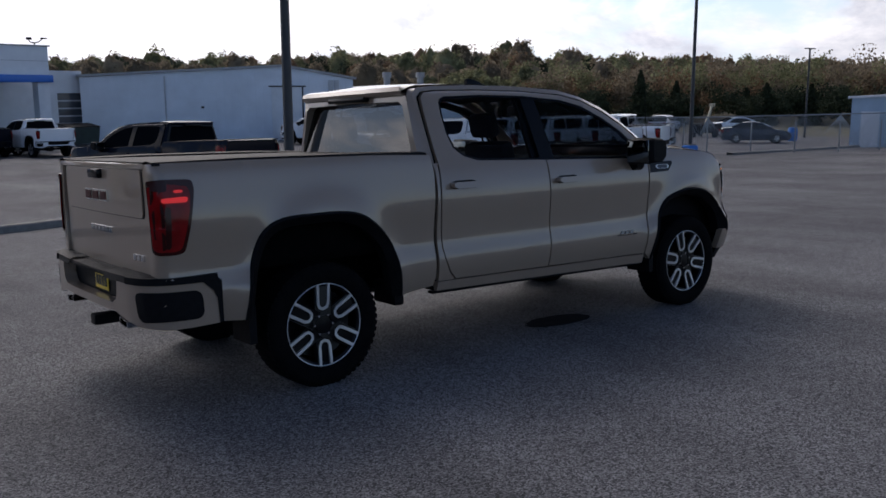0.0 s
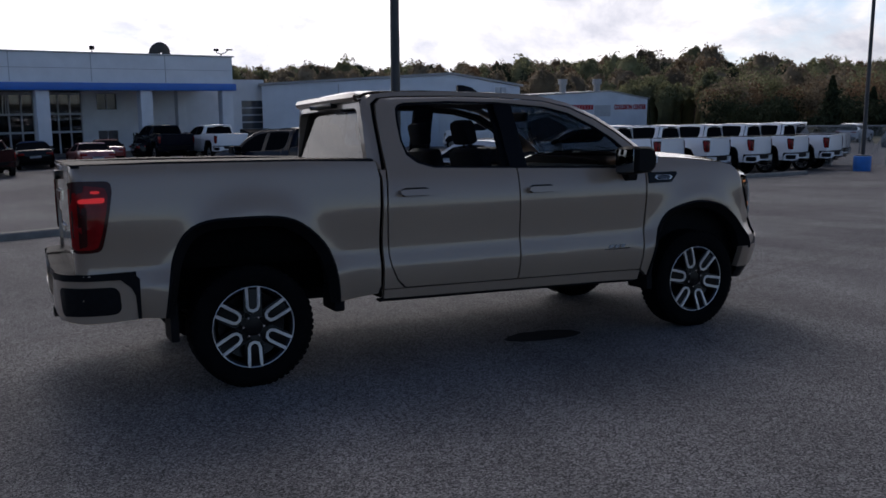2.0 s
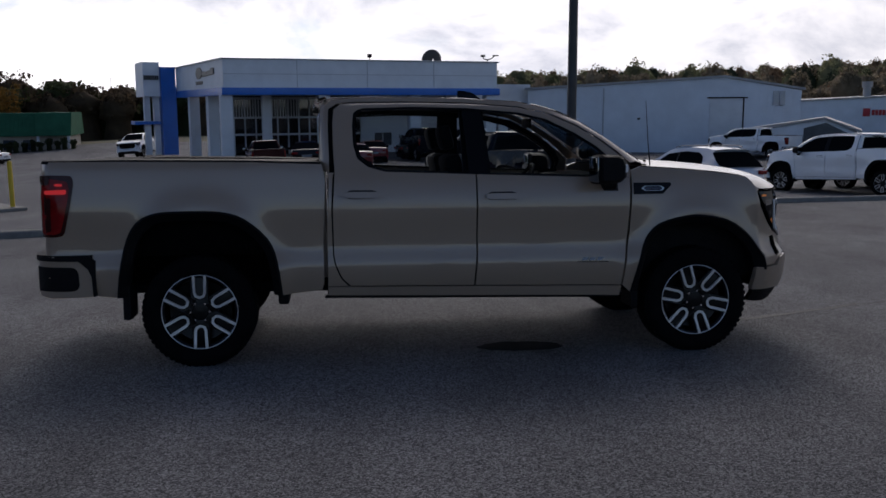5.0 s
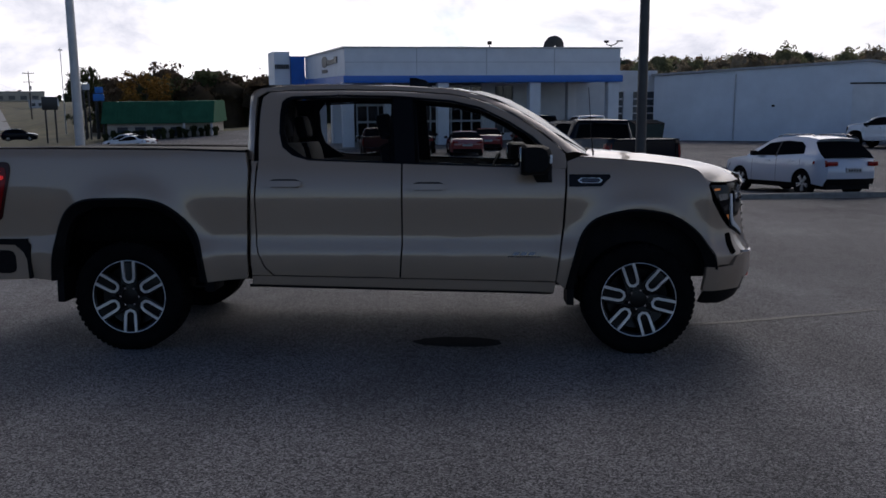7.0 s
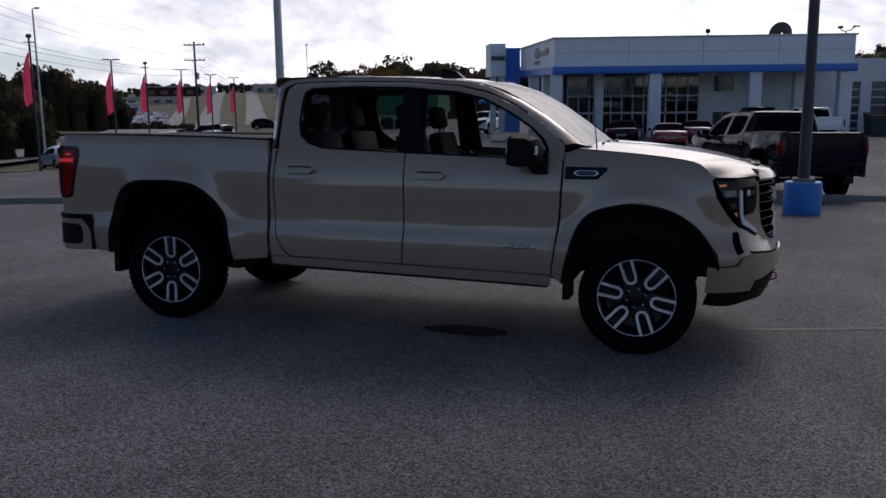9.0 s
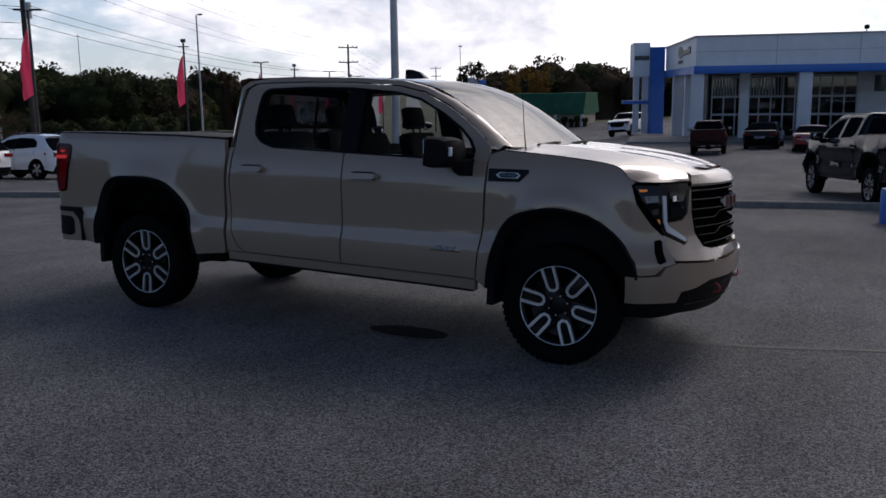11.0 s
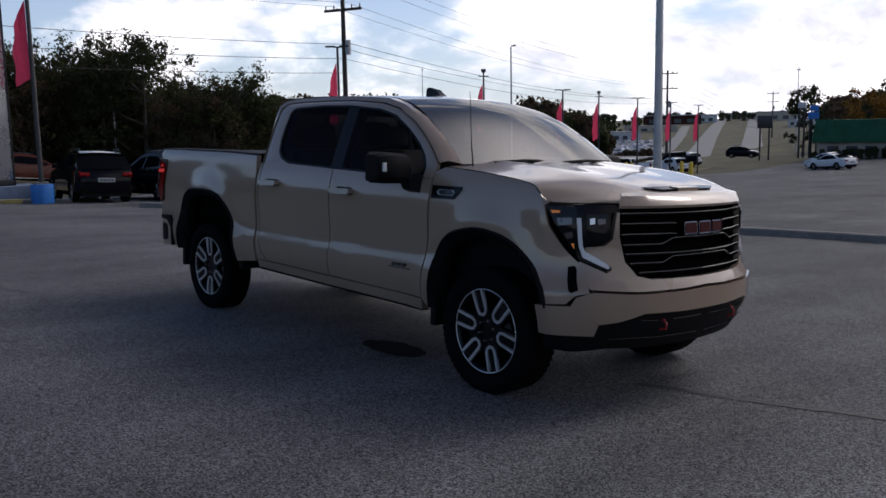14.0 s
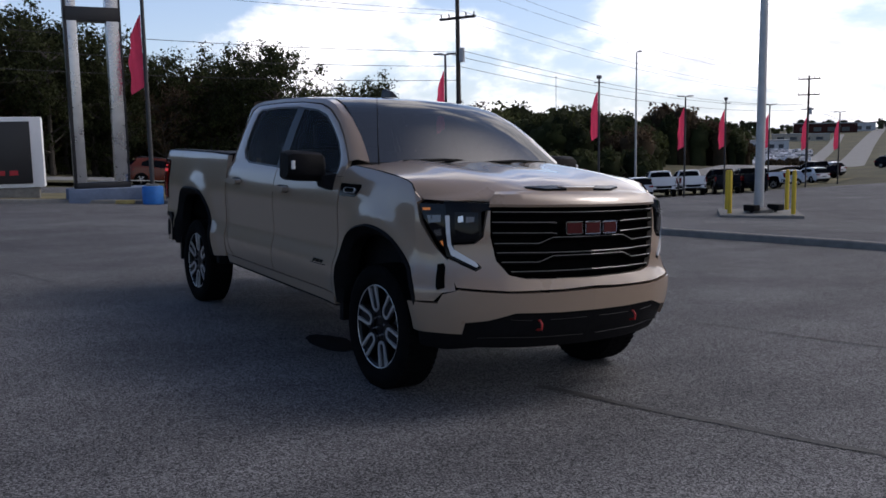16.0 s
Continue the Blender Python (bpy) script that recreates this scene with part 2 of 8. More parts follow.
ALLOY = material("machined_alloy", (0.60, 0.60, 0.61), 0.38, metal=0.75, var=0.08, scale=20)
CHROME = material("chrome", (0.75, 0.76, 0.78), 0.10, metal=1.0)
DARK_CHROME = material("dark_chrome", (0.10, 0.10, 0.11), 0.22, metal=1.0)
RED_LENS = material("red_lens", (0.20, 0.004, 0.005), 0.10, var=0.45, scale=7, spec=0.2)
DARK_RED = material("dark_red_lens", (0.030, 0.002, 0.002), 0.2, spec=0.25)
TAIL_GLOW = lamp_glow("tail_glow", (0.8, 0.03, 0.025), 0.30)
AMBER = lamp_glow("amber_lens", (1.0, 0.30, 0.05), 0.10)
DRL = material("light_guide", (0.62, 0.63, 0.65), 0.25, coat=0.3)
LENS_DARK = material("smoked_lens", (0.004, 0.0045, 0.006), 0.05, spec=0.22)
WHITE_REFLECT = material("reflector", (0.75, 0.75, 0.76), 0.2, metal=0.6)
RED_BADGE = material("red_badge", (0.055, 0.006, 0.007), 0.4, spec=0.12)
TOW_RED = material("red_hook", (0.40, 0.02, 0.018), 0.4)
SEAT = material("black_leather", (0.004, 0.004, 0.005), 0.7, var=0.3, scale=20, bump=0.15, spec=0.08)
DASH = material("dash_grey", (0.006, 0.006, 0.007), 0.8, var=0.2, scale=20, spec=0.08)
GLASS_FRONT = glass("side_glass", (0.88, 0.90, 0.90), face=0.006, edge=0.22)
GLASS_REAR = glass("privacy_glass", (0.80, 0.82, 0.83), face=0.006, edge=0.22)
GLASS_SCREEN = glass("screen_glass", (0.10, 0.13, 0.16), 0.0, 0.18, 0.8)
GLASS_BACK = glass("back_glass", (0.10, 0.11, 0.12), face=0.11, edge=0.6)
YELLOW_TAG = material("yellow_tag", (0.75, 0.52, 0.03), 0.5, var=0.15, scale=20)
TAG_INK = material("tag_ink", (0.04, 0.035, 0.02), 0.6)
STEEL_DARK = material("undercarriage", (0.008, 0.008, 0.009), 0.8, var=0.4, scale=10, spec=0.1)
BAR_EDGE = material("satin_bar_edge", (0.13, 0.13, 0.14), 0.35, metal=1.0)
MIRROR_GLASS = material("mirror_glass", (0.14, 0.15, 0.16), 0.03, metal=1.0)
CAR_GLASS = material("dark_car_glass", (0.005, 0.006, 0.008), 0.15, spec=0.0)


# ---- building blocks ----
def finish(name, bm, mat, sharp=38.0):
    me = bpy.data.meshes.new(name)
    bmesh.ops.recalc_face_normals(bm, faces=bm.faces)
    for fc in bm.faces:
        fc.smooth = True
    bm.to_mesh(me)
    bm.free()
    me.set_sharp_from_angle(angle=radians(sharp))
    me.materials.append(mat)
    return me


def part(name, bm, mat, parent, label="", sharp=38.0):
    ob = new(name, finish(name, bm, mat, sharp))
    ob.parent = parent
    if label:
        ob["label"] = label
    return ob


def thing(name, m, label, category, group="", kind=""):
    ob = new(name)
    ob.empty_display_size = 0.2
    ob.matrix_world = m
    return tagged(ob, label, category, group, kind)


def solid(name, bm, mat, m, label, category, group="", kind="", sharp=38.0):
    ob = new(name, finish(name, bm, mat, sharp))
    ob.matrix_world = m
    return tagged(ob, label, category, group, kind)


def on_ground(x, y, turn=0.0, dz=0.0):
    return pose(x, y, ground_z(x, y) + dz, 0, 0, turn)


def box(bm, lo, hi, bevel=0.0, m=None):
    g = bmesh.ops.create_cube(bm, size=1.0)
    c = [(a + b) / 2 for a, b in zip(lo, hi)]
    s = [max(1e-4, b - a) for a, b in zip(lo, hi)]
    for v in g["verts"]:
        v.co = Vector((c[0] + v.co.x * s[0], c[1] + v.co.y * s[1], c[2] + v.co.z * s[2]))
        if m is not None:
            v.co = m @ v.co
    if bevel > 0:
        es = list({e for v in g["verts"] for e in v.link_edges})
        bmesh.ops.bevel(bm, geom=es, offset=bevel, segments=2, affect="EDGES", profile=0.6)
    return bm


def ring_loft(bm, rows, closed=True, cap=False):
    """Quads between rows of points of equal length."""
    vs = [[bm.verts.new(p) for p in r] for r in rows]
    n = len(vs[0])
    for a, b in zip(vs, vs[1:]):
        for i in range(n if closed else n - 1):
            j = (i + 1) % n
            bm.faces.new((a[i], a[j], b[j], b[i]))
    if cap:
        bm.faces.new(vs[0])
        bm.faces.new(vs[-1])
    return vs


def rod(bm, a, b, r0, r1=None, seg=10, cap=True):
    a, b = Vector(a), Vector(b)
    r1 = r0 if r1 is None else r1
    d = (b - a).normalized()
    u = d.orthogonal().normalized()
    w = d.cross(u)
    rows = [[c + (u * math.cos(k * math.tau / seg) + w * math.sin(k * math.tau / seg)) * r for k in range(seg)] for c, r in ((a, r0), (b, r1))]
    ring_loft(bm, rows, True, cap)
    return bm


def tube(bm, pts, radii, seg=8):
    rows = []
    pts = [Vector(p) for p in pts]
    side = None
    for i, p in enumerate(pts):
        d = (pts[min(i + 1, len(pts) - 1)] - pts[max(i - 1, 0)]).normalized()
        side = d.orthogonal().normalized() if side is None else (side - d * side.dot(d)).normalized()
        w = d.cross(side)
        r = radii[i] if isinstance(radii, (list, tuple)) else radii
        rows.append([p + (side * math.cos(k * math.tau / seg) + w * math.sin(k * math.tau / seg)) * r for k in range(seg)])
    ring_loft(bm, rows, True, True)
    return bm


def lathe(bm, profile, seg=40, axis="y"):
    """Turns (radius, along) round an axis."""
    rows = []
    for r, a in profile:
        row = []
        for k in range(seg):
            c, s = math.cos(k * math.tau / seg) * r, math.sin(k * math.tau / seg) * r
            row.append((c, a, s) if axis == "y" else (c, s, a))
        rows.append(row)
    ring_loft(bm, rows, True)
    return bm


def interp(table, x):
    """Linear look-up in ((x, y), ...)."""
    if x <= table[0][0]:
        return table[0][1]
    for (a, p), (b, q) in zip(table, table[1:]):
        if x <= b:
            return p + (q - p) * (x - a) / (b - a)
    return table[-1][1]


def smooth_outline(pts, rounds=1):
    """Rounds the corners of a closed outline."""
    for _ in range(rounds):
        out = []
        for i, p in enumerate(pts):
            q = pts[(i + 1) % len(pts)]
            out += [(p[0] * 0.75 + q[0] * 0.25, p[1] * 0.75 + q[1] * 0.25), (p[0] * 0.25 + q[0] * 0.75, p[1] * 0.25 + q[1] * 0.75)]
        pts = out
    return pts


def soft_corners(pts, r, n=3):
    """Rounds the corners of a closed outline by the same small radius."""
    out = []
    for i, p in enumerate(pts):
        p, a, b = Vector(p), Vector(pts[i - 1]), Vector(pts[(i + 1) % len(pts)])
        k0, k1 = p + (a - p).normalized() * min(r, (a - p).length * .45), p + (b - p).normalized() * min(r, (b - p).length * .45)
        for j in range(n + 1):
            t = j / n
            v = k0 * (1 - t) ** 2 + p * 2 * t * (1 - t) + k1 * t * t
            out.append((v.x, v.y))
    return out


def shell(outline, place, step=0.08, depth=0.02):
    """A panel: a flat outline cut into a fine net, laid on a curved surface place(u, v, out), with a rim turned inwards."""
    bm = bmesh.new()
    face = bm.faces.new([bm.verts.new((u, v, 0)) for u, v in outline])
    face.normal_update()
    bmesh.ops.triangulate(bm, faces=[face])
    for ax in (0, 1):
        lo, hi = min(p[ax] for p in outline), max(p[ax] for p in outline)
        n = max(1, round((hi - lo) / step))
        for k in range(1, n):
            no = Vector((1, 0, 0)) if ax == 0 else Vector((0, 1, 0))
            bmesh.ops.bisect_plane(bm, geom=bm.verts[:] + bm.edges[:] + bm.faces[:], plane_co=no * (lo + (hi - lo) * k / n), plane_no=no, dist=1e-5)
    rim = [e for e in bm.edges if e.is_boundary]
    low = {}
    flat = {v: (v.co.x, v.co.y) for v in bm.verts}
    front = list(bm.faces)
    if depth > 0:
        for e in rim:
            for v in e.verts:
                if v not in low:
                    low[v] = bm.verts.new(place(*flat[v], -depth))
        for e in rim:
            a, b = e.verts
            bm.faces.new((a, b, low[b], low[a]))
    for v, (u, w) in flat.items():
        v.co = Vector(place(u, w, 0.0))
    return bm


def bars(bm, place, u0, u1, v0, v1, n, out, gap=0.35, slant=0.0):
    """A row of n plain blocks that stands for lettering."""
    w = (u1 - u0) / n
    for k in range(n):
        a, b = u0 + w * k, u0 + w * (k + 1 - gap)
        ring_loft(bm, [[place(a, v0, o), place(b, v0, o), place(b + slant, v1, o), place(a + slant, v1, o)] for o in (0.0, out)], True, True)
    return bm


GX = (-400, -120, -60, -25, -10, 0, 10, 30, 60, 400)
GY = (-300, -40, -10, 0, 10, 20, 40, 60, 80, 95, 180, 400)
FALL = {-10: (1.0, .8, .37, -.04, -.56, -1.18, -1.55, -1.7, -2.0, -2.0, -2.2, -2.0), -25: (.6, .4, .1, -.33, -.85, -1.5, -2.4, -2.75, -3.0, -2.1, -2.8, -2.4),
        -60: (-.3, -.3, -.3, -.6, -1.2, -2.5, -4.6, -4.7, -4.7, -4.1, -3.6, -2.5), -120: (-.3, -.3, -.3, -.6, -1.05, -1.6, -2.3, -2.5, -2.5, -2.5, -2.5, -2.5)}
FALL[-400] = FALL[-120]
for gx in (0, 10, 30, 60):
    FALL[gx] = tuple(v - 0.0058 * gx for v in (1.4, 1.2, .44, 0, -.44, -.88, -1.2, -1.5, -1.5, -1.5, -1.5, -1.5))
FALL[400] = FALL[60]


def ground_z(x, y):
    """Height of the lot: it falls away from the truck to the north and west, then runs almost level."""
    x, y = max(-399.9, min(399.9, x)), max(-299.9, min(399.9, y))
    i = max(k for k in range(len(GX) - 1) if GX[k] <= x)
    j = max(k for k in range(len(GY) - 1) if GY[k] <= y)
    a, b = (x - GX[i]) / (GX[i + 1] - GX[i]), (y - GY[j]) / (GY[j + 1] - GY[j])
    c, d = FALL[GX[i]], FALL[GX[i + 1]]
    return (c[j] * (1 - a) + d[j] * a) * (1 - b) + (c[j + 1] * (1 - a) + d[j + 1] * a) * b


# ---- ground ----
def hill_z(x, y):
    """Rising land far off: the wooded hill to the north-east and the road hill to the north-west."""
    r, az = math.hypot(x, y), math.degrees(math.atan2(y, x))
    z = ground_z(x, y)
    if r > 150:
        ne = interp(((10, 0), (30, 1), (82, 1), (96, 0)), az)
        z += ne * max(0, min(280, r - 230)) * 0.035
    # to the north-west the land drops beyond the lot and climbs again with the highway
    dip = interp(((114, 0), (117, 1), (131, 1), (137, 0)), az)
    if dip > 0:
        z += dip * interp(((125, 0), (160, -2.5), (300, -9.6), (420, -8.0), (650, -2.5), (900, 3.6)), r)
    return z


def sheet():
    bm = bmesh.new()
    xs = [-900, -700, -550, -420, -340, -280, -230, -190, -160, -130, -120, -100, -80, -60, -50, -40, -32, -25, -20, -15, -10, -6, -3, 0, 3, 6, 10, 15, 20, 30, 40, 50, 60, 90, 130, 170, 210, 260, 320, 380, 450, 600, 900]
    ys = [-600, -300, -150, -80, -40, -20, -10, -5, 0, 5, 10, 15, 20, 26, 33, 40, 50, 60, 80, 100, 120, 140, 160, 180, 210, 240, 280, 330, 390, 460, 560, 700, 900]
    xs = sorted(set(xs) | set(range(-460, -100, 20)))
    ys = sorted(set(ys) | set(range(200, 800, 20)))
    vs = [[bm.verts.new((x, y, hill_z(x, y))) for x in xs] for y in ys]
    for a, b in zip(vs, vs[1:]):
        for i in range(len(xs) - 1):
            bm.faces.new((a[i], a[i + 1], b[i + 1], b[i]))
    return bm


lot = solid("ground", sheet(), ASPHALT, pose(0, 0, 0), "worn grey asphalt car lot with open land round it", "ground", kind="structure")
lot.data.materials.append(GRASS)
lot.data.materials.append(material("forest_floor", (0.075, 0.060, 0.035), 0.95, var=0.4, scale=0.08, second=(0.11, 0.095, 0.05)))
for fc in lot.data.polygons:
    c = fc.center
    if 14 < math.degrees(math.atan2(c.y, c.x)) < 97 and c.length > 128:
        fc.material_index = 2
    elif c.x < -40 or c.y > 105 or c.x > 62 or (c.x < -24 and c.y < 2):
        fc.material_index = 1


def ribbon(pts, wide, lift, side=None):
    """A strip laid along the ground."""
    bm = bmesh.new()
    rows = []
    for i, (x, y) in enumerate(pts):
        a, b = pts[max(0, i - 1)], pts[min(len(pts) - 1, i + 1)]
        d = Vector((b[0] - a[0], b[1] - a[1])).normalized()
        n = Vector((-d.y, d.x)) * wide / 2
        rows.append([(x + n.x, y + n.y, hill_z(x + n.x, y + n.y) + lift), (x - n.x, y - n.y, hill_z(x - n.x, y - n.y) + lift)])
    ring_loft(bm, rows, False)
    return bm


def wiggle(a, b, n, amp, seed):
    rnd = random.Random(seed)
    d = Vector((b[0] - a[0], b[1] - a[1]))
    nn = Vector((-d.y, d.x)).normalized()
    out, off = [], 0.0
    for k in range(n + 1):
        off = off * 0.7 + rnd.uniform(-amp, amp)
        out.append((a[0] + d.x * k / n + nn.x * off, a[1] + d.y * k / n + nn.y * off))
    return out


# tarred seams and cracks in the lot
for k, (a, b, w) in enumerate((((4.25, -0.05), (6.2, 0.72), .07), ((6.2, 0.72), (20.4, 5.3), .035), ((1.2, 1.95), (5.7, 3.72), .025), ((5.7, 3.72), (14, 6.6), .03), ((-0.2, 6.6), (6.5, 8.3), .03),
                                ((-1.6, 1.25), (0.3, 1.75), .025), ((-9.0, -1.5), (-5.0, 0.25), .022), ((-3.5, -2.4), (-1.6, -1.88), .02), ((-1.2, 5.4), (0.8, 6.8), .05), ((-11, 5.2), (-1.2, 6.2), .025), ((10, 8.6), (30, 13.5), .025))):
    n = max(10, round(math.dist(a, b) / 0.45))
    solid("seam", ribbon(wiggle(a, b, n, 0.035, k), w, 0.004), SEAM, pose(0, 0, 0), "dark tarred seam in the asphalt", "road seam", kind="structure")
# dark oval patch on the asphalt under the truck's right side
bm = bmesh.new()
rnd = random.Random(3)
rim = [(2.43 + math.cos(a * math.tau / 28) * 0.34 * rnd.uniform(.9, 1.08), -0.66 + math.sin(a * math.tau / 28) * 0.17 * rnd.uniform(.88, 1.1)) for a in range(28)]
bm.faces.new([bm.verts.new((x, y, ground_z(x, y) + 0.005)) for x, y in rim])
solid("patch", bm, material("dark_patch", (0.012, 0.012, 0.014), 0.95, var=0.4, scale=9, spec=0.05), pose(0, 0, 0), "dark oval patch on the asphalt", "patch", kind="structure")


def kerb(pts, wide=0.18, high=0.14):
    bm = bmesh.new()
    rows = []
    for i, (x, y) in enumerate(pts):
        a, b = pts[max(0, i - 1)], pts[min(len(pts) - 1, i + 1)]
        d = Vector((b[0] - a[0], b[1] - a[1])).normalized()
        n = Vector((-d.y, d.x))
        z = ground_z(x, y)
        rows.append([(x + n.x * k * wide, y + n.y * k * wide, z + h * high) for k, h in ((-.55, -.2), (-.5, .82), (-.36, 1.0), (.40, 1.0), (.55, .80), (.6, -.2))])
    ring_loft(bm, rows, False)
    return bm


def fine_line(pts, step=1.5):
    out = []
    for a, b in zip(pts, pts[1:]):
        n = max(1, round(math.dist(a, b) / step))
        out += [(a[0] + (b[0] - a[0]) * k / n, a[1] + (b[1] - a[1]) * k / n) for k in range(n)]
    return out + [pts[-1]]


solid("kerb", kerb(fine_line([(-17, 5.6), (-9.3, 8.75), (-3.6, 10.2), (1, 11.3), (5.3, 13.2), (9.5, 14.75), (13.2, 15.7), (20, 17.0), (26, 17.9)])), CONCRETE, pose(0, 0, 0), "long concrete kerb across the lot", "kerb", kind="structure")
solid("kerb", kerb(fine_line([(34, 19.3), (47, 18.6), (60, 17.5)]), 0.3, 0.12), CONCRETE, pose(0, 0, 0), "concrete kerb by the blue shed", "kerb", kind="structure")
solid("kerb", kerb(fine_line([(-23.6, -6), (-22.2, 1.6), (-21.2, 5.0), (-23, 6.5)]), 0.25, 0.13), CONCRETE, pose(0, 0, 0), "concrete kerb round the sign island", "kerb", kind="structure")
ROADGREY = material("road_grey", (0.20, 0.20, 0.195), 0.8, var=0.2, scale=0.6, bump=0.2)
VERGE = material("dry_verge", (0.13, 0.125, 0.05), 0.95, var=0.45, scale=0.35, second=(0.20, 0.17, 0.08), bump=0.5, bump_scale=20)
solid("verge", ribbon(fine_line([(-25.5, -40), (-26, -5), (-29, 6), (-34, 22), (-40, 45), (-50, 85)], 6), 5.0, 0.05), VERGE, pose(0, 0, 0), "strip of dry grass beside the road", "verge", kind="structure")
solid("road", ribbon(fine_line([(-44, -60), (-46, 10), (-52, 40), (-66, 85), (-90, 150), (-153.6, 248), (-250, 412), (-350, 585), (-454, 768)], 8), 9.0, 0.35), ROADGREY, pose(0, 0, 0), "pale grey highway climbing a far hill", "road", kind="structure")
solid("road", ribbon(fine_line([(-190, 284), (-280, 432), (-374, 582)], 8), 6.0, 0.5), ROADGREY, pose(0, 0, 0), "pale grey side road on the far hill", "road", kind="structure")
solid("road", ribbon(fine_line([(-128, 237), (-138.8, 257), (-240, 440), (-340, 620), (-430, 782)], 8), 9.0, 0.5), ROADGREY, pose(0, 0, 0), "second carriageway of the highway beyond a grass strip", "road", kind="structure")


# ---- buildings ----
WHITE_PANEL = material("white_panel", (0.72, 0.735, 0.76), 0.55, var=0.08, scale=0.8, bump=0.05, bump_scale=3)
WALL_WHITE = material("white_render", (0.64, 0.655, 0.68), 0.8, var=0.10, scale=0.7, bump=0.15)
SHEET = material("white_sheeting", (0.62, 0.66, 0.72), 0.5, var=0.10, scale=0.5, bump=0.05)
BLUE = material("blue_cladding", (0.004, 0.125, 0.50), 0.4, var=0.1, scale=1.0, coat=0.2)
BLUE_PAINT = material("blue_paint", (0.02, 0.16, 0.50), 0.6, var=0.2, scale=3, bump=0.1)
ROOFING = material("roof_metal", (0.30, 0.30, 0.30), 0.5, var=0.15, scale=1)
GREEN_ROOF = material("green_roof", (0.024, 0.105, 0.058), 0.8, var=0.2, scale=0.8, spec=0.15)
SHOP_GLASS = glass("shop_glass", (0.45, 0.48, 0.52), 0.02, 0.06)
# dark tone that holds the interior shade of the showroom and carport bay
SHADE_IN = material("interior_shade", (0.10, 0.105, 0.11), 0.9, var=0.4, scale=0.6)
FRAME_GREY = material("frame_grey", (0.42, 0.43, 0.45), 0.45, var=0.1, scale=2)
DOOR_DARK = material("roller_glass", (0.05, 0.06, 0.075), 0.15, coat=0.3, var=0.3, scale=1.0)
SIGN_BLACK = material("sign_black", (0.015, 0.015, 0.017), 0.4)
SIGN_RED = material("sign_red", (0.42, 0.02, 0.03), 0.5)
DISH_MESH = material("dish_mesh", (0.06, 0.055, 0.05), 0.8, var=0.3, scale=6)
BEIGE = material("beige_wall", (0.40, 0.36, 0.30), 0.8, var=0.12, scale=0.8)

FA, FB = Vector((-5.6, 50.1)), Vector((12.5, 54.3))
FU = (FB - FA).normalized()
FV = Vector((-FU.y, FU.x))
FACE_TURN = math.degrees(math.atan2(FU.y, FU.x))


